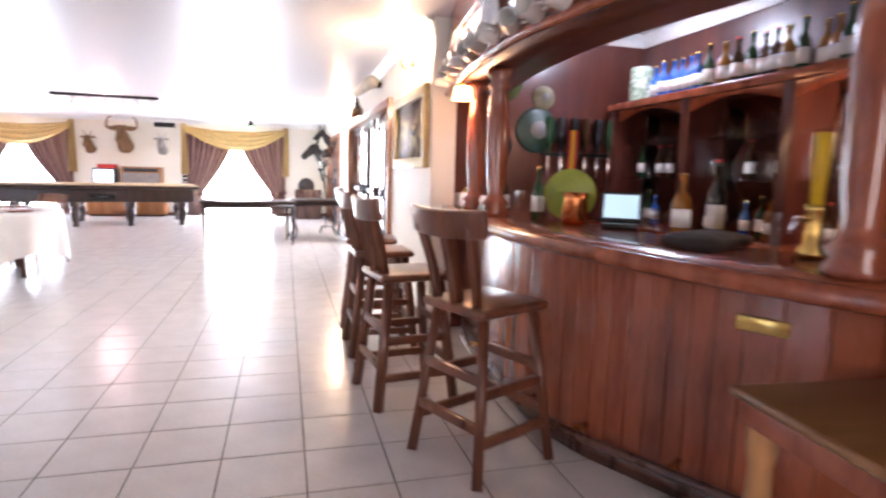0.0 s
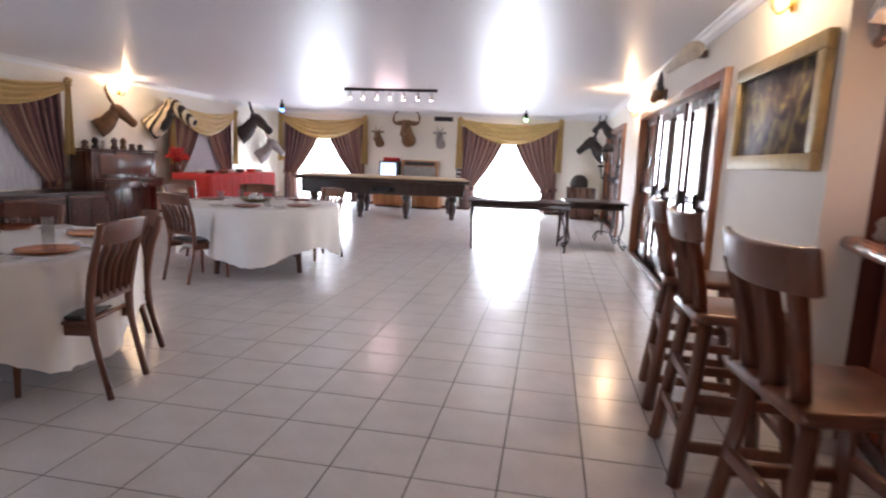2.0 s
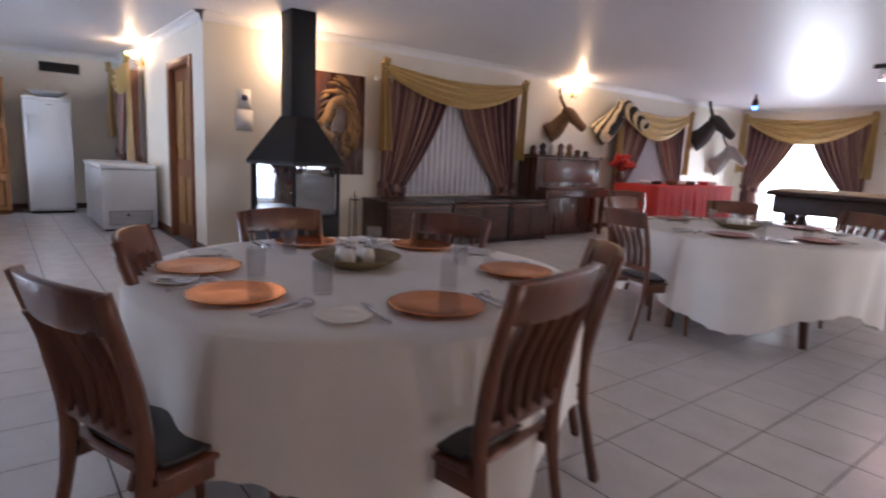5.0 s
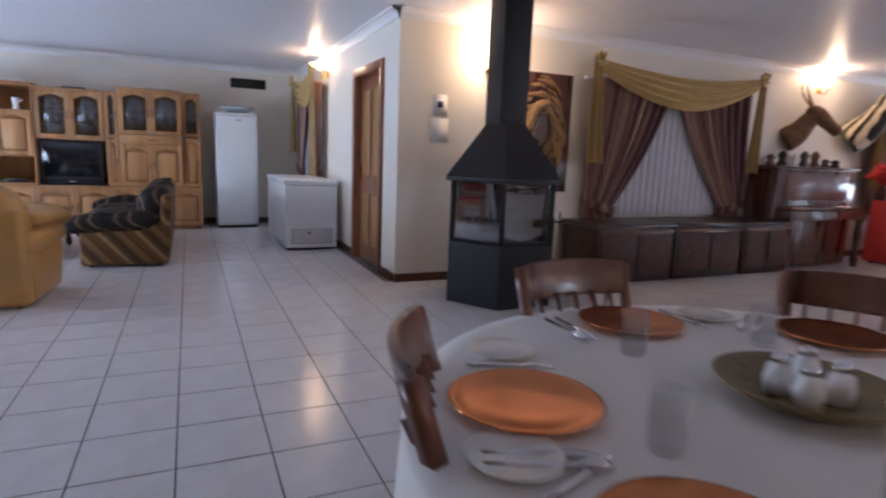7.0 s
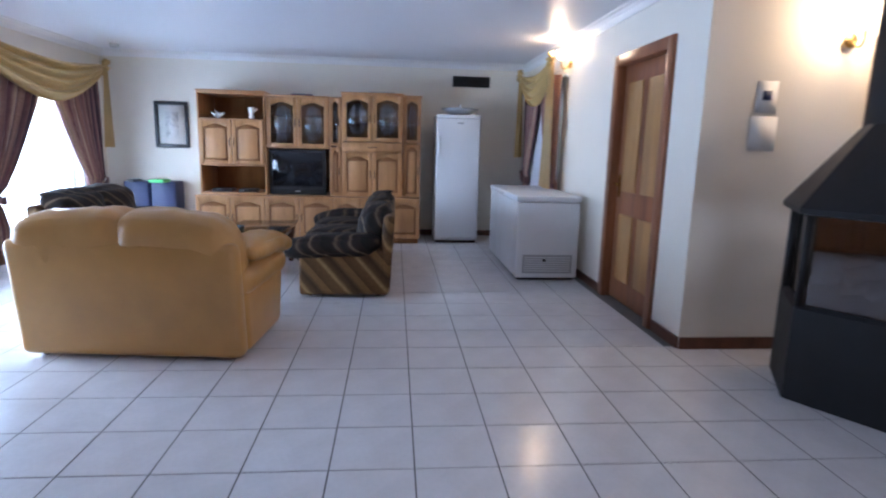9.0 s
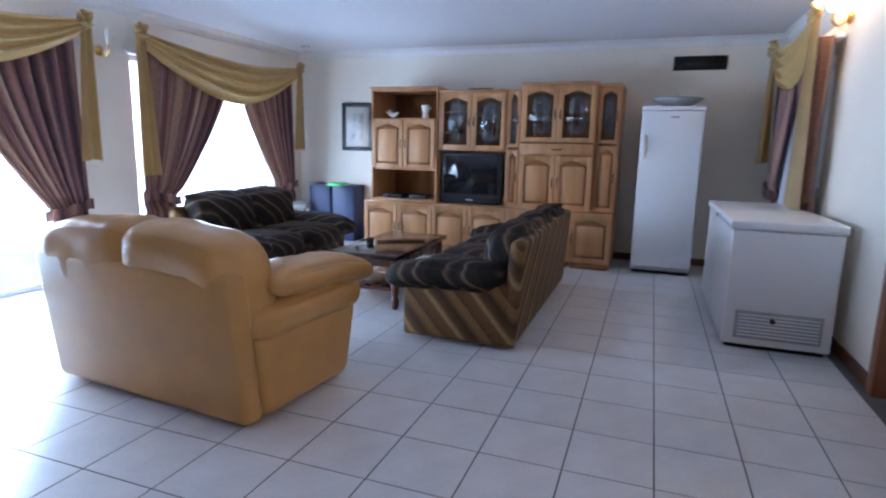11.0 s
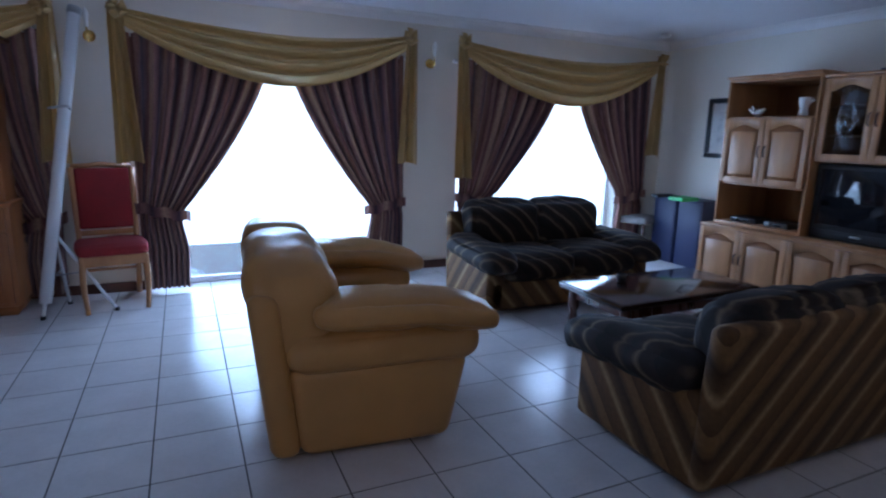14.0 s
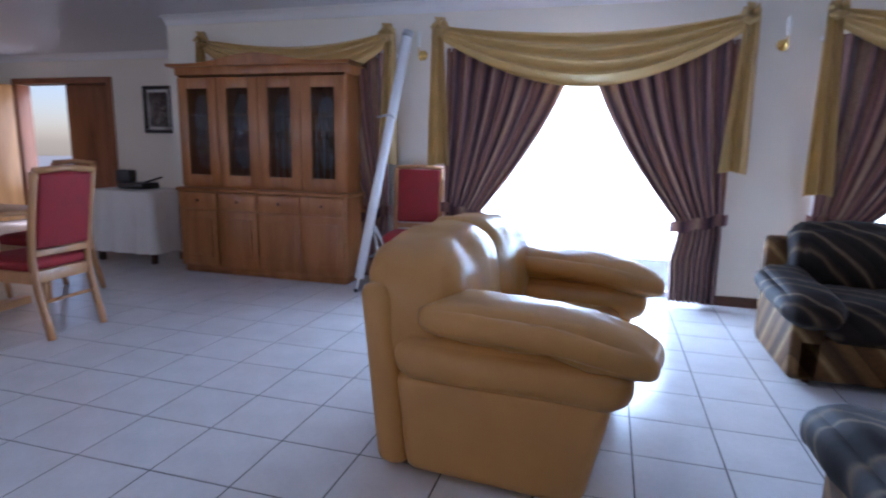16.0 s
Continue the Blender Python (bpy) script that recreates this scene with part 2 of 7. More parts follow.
M_CURT = striped("striped_curtain", [(0.0, (0.13, 0.05, 0.06)), (0.14, (0.36, 0.20, 0.15)), (0.26, (0.05, 0.026, 0.045)), (0.40, (0.24, 0.12, 0.11)),
                                     (0.54, (0.46, 0.30, 0.20)), (0.64, (0.20, 0.09, 0.085)), (0.78, (0.035, 0.02, 0.035)), (0.9, (0.29, 0.15, 0.12))], 0.36)
M_SOFA = striped("striped_velour", [(0.0, (0.010, 0.007, 0.006)), (0.26, (0.016, 0.010, 0.008)), (0.33, (0.115, 0.075, 0.042)), (0.40, (0.035, 0.02, 0.012)),
                                    (0.50, (0.010, 0.007, 0.006)), (0.66, (0.022, 0.012, 0.008)), (0.73, (0.16, 0.11, 0.065)), (0.80, (0.02, 0.012, 0.009))],
                 0.34, 0.85, False, 0.7, 0.0, 0.012)
M_SOFAB = striped("striped_velour_back", [(0.0, (0.085, 0.04, 0.013)), (0.3, (0.15, 0.075, 0.025)), (0.38, (0.33, 0.21, 0.09)), (0.5, (0.10, 0.05, 0.018)),
                                          (0.7, (0.05, 0.025, 0.01)), (0.85, (0.19, 0.10, 0.035))], 0.34, 0.85, False, 0.65, 0.0, 0.008)
M_ZEBRA = striped("zebra_hide", [(0.0, (0.60, 0.52, 0.38)), (0.46, (0.60, 0.52, 0.38)), (0.54, (0.025, 0.02, 0.018)), (0.96, (0.025, 0.02, 0.018))], 0.11, 0.3, False, 0.8, 0.2, 0.05)

# ---- mesh helpers ----


def part(name, bm, material, parent=None, label="", smooth=True):
    """Links a bmesh as one mesh object under a thing or a part."""
    me = bpy.data.meshes.new(name)
    if smooth:
        for f in bm.faces:
            f.smooth = True
        for e in bm.edges:
            if len(e.link_faces) == 2 and e.calc_face_angle(0) > 0.7:
                e.smooth = False
    bm.to_mesh(me)
    bm.free()
    me.materials.append(material)
    ob = new(name, me)
    if parent is not None:
        ob.parent = parent
    if label:
        ob["label"] = label
    return ob


def thing(name, m, label, category, group="", kind=""):
    ob = new(name)
    ob.matrix_world = m
    return tagged(ob, label, category, group, kind)


def setting(name, bm, material, label="", category="", smooth=False):
    ob = part(name, bm, material, None, "", smooth)
    return tagged(ob, label, category, "", "structure")


def box(bm, x0, x1, y0, y1, z0, z1, r=0.0, seg=2, m=None):
    vs = [bm.verts.new((x, y, z)) for z in (z0, z1) for x, y in ((x0, y0), (x1, y0), (x1, y1), (x0, y1))]
    q = [(3, 2, 1, 0), (4, 5, 6, 7), (0, 1, 5, 4), (1, 2, 6, 5), (2, 3, 7, 6), (3, 0, 4, 7)]
    fs = [bm.faces.new([vs[i] for i in k]) for k in q]
    out = vs
    if r > 0:
        es = list({e for f in fs for e in f.edges})
        res = bmesh.ops.bevel(bm, geom=es, offset=r, segments=seg, profile=0.5, affect="EDGES")
        out = list({v for f in res["faces"] for v in f.verts} | {v for v in vs if v.is_valid})
    if m is not None:
        bmesh.ops.transform(bm, matrix=m, verts=[v for v in out if v.is_valid])
    return out


def bx(*a, **k):
    bm = bmesh.new()
    box(bm, *a, **k)
    return bm


def lathe(bm, profile, n=16, m=None):
    """Turned shape round z from (radius, height) pairs."""
    rings, made = [], []
    for r, z in profile:
        ring = [bm.verts.new((max(r, 1e-4) * math.cos(2 * math.pi * i / n), max(r, 1e-4) * math.sin(2 * math.pi * i / n), z)) for i in range(n)]
        rings.append(ring)
        made += ring
    for a, b in zip(rings, rings[1:]):
        for i in range(n):
            bm.faces.new((a[i], a[(i + 1) % n], b[(i + 1) % n], b[i]))
    bm.faces.new(rings[0][::-1])
    bm.faces.new(rings[-1])
    if m is not None:
        bmesh.ops.transform(bm, matrix=m, verts=made)
    return made


def lt(profile, n=16, m=None):
    bm = bmesh.new()
    lathe(bm, profile, n, m)
    return bm


def tube(bm, pts, radii, n=8, flat=1.0, up=(0, 0, 1)):
    """A tapered sweep along points; flat squeezes it across the up direction."""
    pts = [Vector(p) for p in pts]
    if isinstance(radii, (int, float)):
        radii = [radii] * len(pts)
    rings = []
    for i, p in enumerate(pts):
        d = (pts[min(i + 1, len(pts) - 1)] - pts[max(i - 1, 0)]).normalized()
        u = Vector(up)
        if abs(d.dot(u)) > 0.95:
            u = Vector((1, 0, 0)) if abs(d.x) < 0.9 else Vector((0, 1, 0))
        s = d.cross(u).normalized()
        w = s.cross(d).normalized()
        rings.append([bm.verts.new(p + radii[i] * (flat * math.cos(2 * math.pi * k / n) * s + math.sin(2 * math.pi * k / n) * w)) for k in range(n)])
    for a, b in zip(rings, rings[1:]):
        for k in range(n):
            bm.faces.new((a[k], a[(k + 1) % n], b[(k + 1) % n], b[k]))
    bm.faces.new(rings[0][::-1])
    bm.faces.new(rings[-1])


def tb(pts, radii, n=8, flat=1.0, up=(0, 0, 1)):
    bm = bmesh.new()
    tube(bm, pts, radii, n, flat, up)
    return bm


def smoothline(pts, k=6):
    """Catmull-Rom points through pts."""
    P = [Vector(p) for p in pts]
    P = [2 * P[0] - P[1], *P, 2 * P[-1] - P[-2]]
    out = []
    for i in range(1, len(P) - 2):
        for j in range(k):
            t = j / k
            a, b, c, d = P[i - 1:i + 3]
            out.append(0.5 * (2 * b + (c - a) * t + (2 * a - 5 * b + 4 * c - d) * t * t + (3 * b - a - 3 * c + d) * t ** 3))
    return out + [P[-2]]


def sheet(nu, nv, fn, thick=0.0, uvscale=(1, 1)):
    """A cloth sheet from fn(u, v); its uv runs along the cloth in metres."""
    bm = bmesh.new()
    uvl = bm.loops.layers.uv.new("UVMap")
    g = [[bm.verts.new(fn(i / nu, j / nv)) for j in range(nv + 1)] for i in range(nu + 1)]
    for i in range(nu):
        for j in range(nv):
            f = bm.faces.new((g[i][j], g[i + 1][j], g[i + 1][j + 1], g[i][j + 1]))
            for lp, (a, b) in zip(f.loops, ((i, j), (i + 1, j), (i + 1, j + 1), (i, j + 1))):
                lp[uvl].uv = (a / nu * uvscale[0], b / nv * uvscale[1])
    if thick:
        bmesh.ops.solidify(bm, geom=bm.faces[:], thickness=thick)
    return bm


def wall_run(name, a, b, thick, z1, openings, label, material=None):
    """A wall from a to b, thickened to its left side, with openings (s0, s1, z0, z1) cut through it."""
    a, b = Vector((*a, 0)), Vector((*b, 0))
    length = (b - a).length
    d = (b - a).normalized()
    m = Matrix.Translation(a) @ Matrix(((d.x, -d.y, 0, 0), (d.y, d.x, 0, 0), (0, 0, 1, 0), (0, 0, 0, 1)))
    bm = bmesh.new()
    s = 0.0
    for s0, s1, z0, zt in sorted(openings):
        if s0 > s:
            box(bm, s, s0, 0, thick, 0, z1, m=m)
        if z0 > 0:
            box(bm, s0, s1, 0, thick, 0, z0, m=m)
        if zt < z1:
            box(bm, s0, s1, 0, thick, zt, z1, m=m)
        s = s1
    if s < length:
        box(bm, s, length, 0, thick, 0, z1, m=m)
    return setting(name, bm, material or M_WALL, label, "wall")


# ---- structure ----
H = 2.52
XE, XW, XL, YN, YS, YD, YB = 1.14, -7.8, -12.72, 17.08, -0.80, 5.2, -2.6
wall_run("wall_north", (XE + 0.2, YN), (XW - 0.2, YN), -0.22, H, [(1.64, 3.54, 0.0, 2.1), (6.84, 8.64, 0.0, 2.1)], "cream painted wall with two curtained windows")
wall_run("wall_east", (XE, 4.95), (XE, YN), -0.2, H, [(1.75, 6.0, 0.05, 2.12), (7.9, 11.2, 0.05, 2.12)], "cream painted wall with glazed sliding doors")
wall_run("wall_west", (XW, YD), (XW, YN), 0.22, H, [(2.5, 4.1, 0.75, 2.0), (7.3, 9.2, 0.75, 2.0)], "cream painted wall with lace-curtained windows")
wall_run("wall_living_north", (XW - 0.22, YD), (XL - 0.2, YD), -0.22, H, [(0.28, 1.2, 0, 2.06), (2.9, 4.1, 0.95, 2.05)], "cream painted wall with a panelled door")
wall_run("wall_living_west", (XL, YD), (XL, YS - 0.2), -0.22, H, [], "cream painted wall behind the wall unit")
wall_run("wall_south", (XL - 0.2, YS), (-3.95, YS), -0.22, H, [(0.85, 3.0, 0.2, 2.1), (3.65, 5.95, 0.0, 2.1), (7.0, 8.2, 0.9, 2.1)], "cream painted wall with curtained windows")
wall_run("wall_jog", (-3.95, YS - 0.22), (-3.95, YB), -0.2, H, [], "short cream painted return wall")
wall_run("wall_back", (-4.15, YB), (3.2, YB), -0.2, H, [(2.9, 4.65, 0, 2.1)], "cream painted wall with a double doorway")
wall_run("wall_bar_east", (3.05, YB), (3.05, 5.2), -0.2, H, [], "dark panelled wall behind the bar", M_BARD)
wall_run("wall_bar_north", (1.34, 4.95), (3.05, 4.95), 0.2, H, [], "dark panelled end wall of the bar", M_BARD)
setting("ceiling", bx(XL - 0.3, 3.4, YB - 0.3, YN + 0.3, H, H + 0.15), M_CEIL, "glossy white painted ceiling", "ceiling")


def cornice(name, a, b, side):
    """Coved cornice along the top of a wall."""
    a, b = Vector((*a, H)), Vector((*b, H))
    d = (b - a).normalized()
    nrm = Vector((-d.y, d.x, 0)) * side
    prof = [(0.0, -0.09), (0.012, -0.09), (0.018, -0.075), (0.03, -0.045), (0.055, -0.022), (0.08, -0.014), (0.09, -0.002), (0.0, -0.002)]
    bm = bmesh.new()
    ra = [bm.verts.new(a + nrm * u + Vector((0, 0, w))) for u, w in prof]
    rb = [bm.verts.new(b + nrm * u + Vector((0, 0, w))) for u, w in prof]
    for i in range(len(prof) - 1):
        bm.faces.new((ra[i], ra[i + 1], rb[i + 1], rb[i]))
    setting(name, bm, M_CORN, "white moulded plaster cornice", "cornice")


def skirting(a, b, side):
    a, b = Vector((*a, 0)), Vector((*b, 0))
    d = (b - a).normalized()
    nrm = Vector((-d.y, d.x, 0)) * side
    ang = math.atan2(d.y, d.x)
    bm = bmesh.new()
    y = (0.0, 0.018) if side > 0 else (-0.018, 0.0)
    box(bm, 0, (b - a).length, y[0], y[1], 0.002, 0.085, 0.005, 2, Matrix.Translation(a) @ Matrix.Rotation(ang, 4, "Z"))
    setting("baseboard", bm, M_SKIRT, "dark brown wooden skirting board", "baseboard")


for a, b, s in (((XE, 6.7), (XE, 4.95), -1), ((XE, 12.85), (XE, 10.95), -1), ((XE, YN), (XE, 16.15), -1), ((XW, YD), (XW, YN), -1), ((XW, YN), (-7.35, YN), -1), ((-5.45, YN), (-2.25, YN), -1),
                ((-0.25, YN), (XE, YN), -1), ((XL, YD), (-9.32, YD), -1), ((XW, YD), (-8.2, YD), 1),
                ((XL, YS), (XL, YD), -1), ((XL, YS), (-9.2, YS), 1), ((-7.0, YS), (-3.95, YS), 1), ((-3.95, YB), (-3.95, YS), -1), ((-3.95, YB), (-1.4, YB), 1), ((0.6, YB), (3.0, YB), 1)):
    skirting(a, b, s)
for a, b, s in (((XE, 4.95), (XE, YN), 1), ((XW, YD), (XW, YN), -1), ((XW, YN), (XE, YN), -1), ((XL, YD), (XW, YD), -1), ((XL, YS), (XL, YD), -1),
                ((XL, YS), (-3.95, YS), 1), ((-3.95, YB), (-3.95, YS), -1), ((-3.95, YB), (3.0, YB), 1), ((3.05, YB), (3.05, 4.95), 1), ((1.3, 4.95), (3.05, 4.95), -1)):
    cornice("cornice", a, b, s)
# the bright hazy outdoors behind the windows
setting("backdrop", bx(-19, -3.6, YS - 2.1, YS - 2.0, -0.3, 3.2), M_OUT, "bright hazy daylight outside the windows", "backdrop")
setting("backdrop", bx(-14, 6, YN + 2.0, YN + 2.1, -0.3, 3.2), M_OUT, "bright hazy daylight outside the windows", "backdrop")
# invented wall beyond the sliding doors; its dark colour stands in for shade
setting("wall_outside_dark", bx(XE + 2.6, XE + 2.7, 5.2, 18, -0.04, 3.2), M_DOORW, "dark wall added outside to darken the view through the doors", "wall")
setting("backdrop", bx(XE + 2.4, XE + 2.5, 9.6, 11.0, 0.7, 2.1), M_OUT, "bright hazy daylight outside the sliding doors", "backdrop")
setting("ground", bx(-40, 40, -40, 50, -0.30, -0.05), mat("paving", (0.4, 0.38, 0.35), 0.9, 0, 0.15, 2), "pale paved ground outside", "ground")
# added near-white slab, so the ground seen through the garden door looks glaring
setting("pavement", bx(-14.5, -4.3, YS - 1.98, YS - 0.23, -0.049, -0.012), mat("pale_bright_slab", (0.80, 0.80, 0.78), 0.7, 0, 0.05, 3), "pale slab added outside the garden door to brighten the view", "pavement")
setting("wall_porch", bx(XW - 2.2, XW - 2.0, 5.5, YN, -0.04, 3.0), M_WALL, "shaded porch wall behind the lace windows", "wall")
setting("wall_passage", bx(-2.2, 2.0, YB - 2.4, YB - 2.2, -0.04, 2.8), M_WALL, "pale passage wall beyond the doorway", "wall")


def window(name, m, w, z0, z1, mull=2, metal=None):
    """Framed glazing in an opening; local x along the wall, z up."""
    t = thing(name, m, "white framed glazed window in the wall", "window", "", "structure")
    fm = metal or M_WHITE
    bm = bmesh.new()
    for x0, x1, a, b in ((-w / 2, -w / 2 + 0.05, z0, z1), (w / 2 - 0.05, w / 2, z0, z1), (-w / 2 + 0.05, w / 2 - 0.05, z0, z0 + 0.05), (-w / 2 + 0.05, w / 2 - 0.05, z1 - 0.05, z1)):
        box(bm, x0, x1, -0.03, 0.03, a, b, 0.004)
    for i in range(1, mull):
        x = -w / 2 + w * i / mull
        box(bm, x - 0.025, x + 0.025, -0.025, 0.025, z0 + 0.05, z1 - 0.05, 0.004)
    part("window_frame", bm, fm, t)
    for i in range(mull):
        x0, x1 = -w / 2 + w * i / mull + 0.04, -w / 2 + w * (i + 1) / mull - 0.04
        p = part("pane", bx(x0, x1, -0.003, 0.003, z0 + 0.05, z1 - 0.05), M_PANE, t)
        p.visible_shadow = False
    return t


window("window_1", pose(-8.12, YS - 0.13, 0), 2.28, 0.01, 2.1, 1)
window("window_2", pose(-10.99, YS - 0.13, 0), 2.13, 0.21, 2.1, 1)
window("window_3", pose(-5.32, YS - 0.13, 0), 1.18, 0.91, 2.1, 2)
window("window_4", pose(-1.25, YN + 0.13, 0), 1.88, 0.01, 2.1, 1)
window("window_5", pose(-6.4, YN + 0.13, 0), 1.78, 0.01, 2.1, 1)
window("window_6", pose(XW - 0.13, YD + 3.3, 0, 0, 0, 90), 1.58, 0.76, 2.0, 2)
window("window_7", pose(XW - 0.13, YD + 8.25, 0, 0, 0, 90), 1.88, 0.76, 2.0, 2)
window("window_8", pose(-11.52, YD + 0.13, 0), 1.18, 0.96, 2.05, 2)

# ---- curtains ----


def curtain_set(m, w, zt, zb, tie, gap_z, label, off=0.0, sheer=False, tails=(1.1, 1.1), tail_w=0.10):
    """Two tied-back striped curtains under a gold swag with hanging tails. Local x along the wall, y into the room."""
    t = thing("curtain_set", m, label, "curtain", "swagged curtains")
    hw = w / 2
    for sgn in (-1, 1):
        def panel(u, v, sgn=sgn):
            z = zt - 0.17 + (zb - zt + 0.17) * v
            outer = hw - 0.12
            k = min(1.0, max(0.0, (zt - 0.08 - z) / (zt - 0.08 - tie)))
            inner_top = -off * sgn + 0.02
            inner_tie = hw * 0.66
            if z > tie:
                inner = inner_top + (inner_tie - inner_top) * (k ** 1.55)
                amp = 0.05 * (1 - 0.55 * k)
            else:
                q = (tie - z) / max(0.01, tie - zb)
                inner = inner_tie - 0.07 * min(1, q * 2.2) + 0.03 * q
                amp = 0.022 + 0.02 * min(1, q * 3)
            x = inner + (outer - inner) * u
            ph = u * 9 * 2 * math.pi
            y = 0.11 + amp * math.sin(ph) + 0.012 * math.sin(2.3 * ph + v * 5) - 0.03 * (1 if abs(z - tie) < 0.06 else 0)
            return (sgn * x, y, z)
        part("curtain_panel", sheet(64, 30, panel, 0, (1.5, zt - zb)), M_CURT, t)

        def band(u, v, sgn=sgn):
            x = hw * 0.60 + (hw - 0.08 - hw * 0.60) * u
            return (sgn * x, 0.185 - 0.03 * (2 * u - 1) ** 2 - 0.05 * (1 if u in (0, 1) else 0), tie - 0.06 + 0.09 * v + 0.10 * u + 0.012 * math.sin(u * 18))
        part("tieback", sheet(14, 4, band, 0.008, (0.4, 0.1)), M_CURT, t, "striped fabric tieback")

        def tail(u, v, sgn=sgn):
            wdt = tail_w + 0.10 * v
            x = hw - 0.02 - wdt + wdt * u + 0.02 * v
            return (sgn * x, 0.21 + 0.028 * math.sin(u * 4 * math.pi + sgn) * (0.4 + v), zt + 0.02 - (zt - tails[0 if sgn < 0 else 1]) * v - 0.05 * abs(u - 0.4) * v)
        part("tail", sheet(16, 14, tail, 0.006), M_GOLD, t, "hanging gold satin tail")
        bm = bmesh.new()
        for k in range(5):
            a = k * 2 * math.pi / 5
            tube(bm, [(sgn * (hw - 0.09) + 0.02 * math.cos(a), 0.2, zt - 0.02 + 0.02 * math.sin(a)), (sgn * (hw - 0.09) + 0.05 * math.cos(a), 0.235, zt - 0.01 + 0.06 * math.sin(a)),
                      (sgn * (hw - 0.09) + 0.06 * math.cos(a + 0.7), 0.2, zt - 0.01 + 0.07 * math.sin(a + 0.7))], [0.025, 0.035, 0.012], 7)
        part("rosette", bm, M_GOLD, t, "gathered gold satin knot")

    def swag(u, v):
        s = 2 * u - 1
        droop = 1 - abs(s) ** 1.9
        top = zt + 0.0 - 0.10 * droop
        bot = zt - 0.10 - (zt - gap_z - 0.10) * droop
        z = top + (bot - top) * v
        fold = math.sin(v * 8 * math.pi + 0.9 * math.sin(s * 3))
        return (s * (hw - 0.07), 0.20 + 0.05 * droop * math.sin(v * math.pi) + 0.034 * fold * (0.35 + 0.65 * droop), z + 0.01 * fold * v)
    part("swag", sheet(40, 56, swag), M_GOLD, t, "draped gold satin swag")
    part("curtain_rail", bx(-hw + 0.05, hw - 0.05, 0.02, 0.07, zt - 0.20, zt - 0.165, 0.005), M_WHITE, t)
    if sheer:
        def lace(u, v):
            return ((u - 0.5) * (w - 0.4), 0.045 + 0.016 * math.sin(u * 46 * math.pi), zt - 0.1 + (zb + 0.02 - zt + 0.1) * v)
        part("sheer", sheet(180, 2, lace), M_LACE, t, "white net curtain")
    return t


LAB = "striped mauve curtains tied back under gold swag"
curtain_set(pose(-8.13, YS, 0), 2.56, 2.28, 0.03, 0.66, 1.76, LAB + " at the garden door")
curtain_set(pose(-11.15, YS, 0), 2.72, 2.29, 0.05, 0.68, 1.72, LAB, 0.06, False, (1.2, 0.95))
curtain_set(pose(-5.5, YS, 0), 2.1, 2.25, 0.05, 0.6, 1.78, LAB + " behind the hutch", 0, True, (1.1, 1.15))
curtain_set(pose(-1.27, YN, 0, 0, 0, 180), 2.76, 2.38, 0.05, 0.58, 1.76, LAB + " in the far wall")
curtain_set(pose(-6.38, YN, 0, 0, 0, 180), 2.6, 2.35, 0.05, 0.72, 1.74, LAB + " in the far wall")
curtain_set(pose(XW, 8.5, 0, 0, 0, -90), 2.62, 2.27, 0.62, 0.70, 1.82, LAB + ", with net behind", -0.06, True, (1.15, 1.2))
curtain_set(pose(XW, 13.35, 0, 0, 0, -90), 2.5, 2.2, 0.62, 0.75, 1.62, LAB + ", with net behind", 0, True, (1.0, 1.0))
curtain_set(pose(-11.5, YD, 0, 0, 0, 180), 1.75, 2.33, 0.4, 0.9, 1.85, LAB + " beside the chest freezer", 0, True, (0.88, 1.2), 0.19)

# ---- lamps, vents and pictures on the walls ----


def sconce(x, y, z, rz):
    t = thing("wall_lamp", pose(x, y, z, 0, 0, rz), "brass wall lamp with a lit frosted glass shade", "lamp", "wall lamps")
    part("back_plate", lt([(0.045, 0), (0.045, 0.008), (0.03, 0.016), (0.012, 0.02)], 14, pose(0, 0.06, -0.05, 90)), M_BRASS, t)
    part("arm", tb(smoothline([(0, 0.05, -0.05), (0, -0.01, -0.10), (0, -0.05, -0.06), (0, -0.05, 0.0)]), 0.008, 8), M_BRASS, t)
    part("shade", lt([(0.02, 0), (0.035, 0.015), (0.05, 0.05), (0.06, 0.09), (0.055, 0.09), (0.03, 0.02)], 16, pose(0, -0.05, 0.0)), M_LAMP, t, "glowing frosted glass shade").visible_shadow = False
    return t


for sx, sy, sz, rz in SCONCES:
    sconce(sx, sy, sz, {90: 90, -90: 90, 180: 0}[rz] if sx < 0 else -90)
for x, z in ((-9.6, 2.12), (-6.72, 2.12)):
    t = thing("wall_lamp", pose(x, YS + 0.06, z, 0, 0, 180), "unlit brass candle wall lamp between the curtains", "lamp", "wall lamps")
    part("back_plate", lt([(0.045, 0), (0.045, 0.008), (0.03, 0.016), (0.012, 0.02)], 14, pose(0, 0.06, -0.05, 90)), M_BRASS, t)
    part("arm", tb(smoothline([(0, 0.05, -0.05), (0, -0.01, -0.10), (0, -0.06, -0.06), (0, -0.06, 0.0)]), 0.008, 8), M_BRASS, t)
    part("bulb", lt([(0.012, 0), (0.014, 0.05), (0.02, 0.08), (0.018, 0.11), (0.004, 0.14)], 12, pose(0, -0.06, 0)), M_CHINA, t)


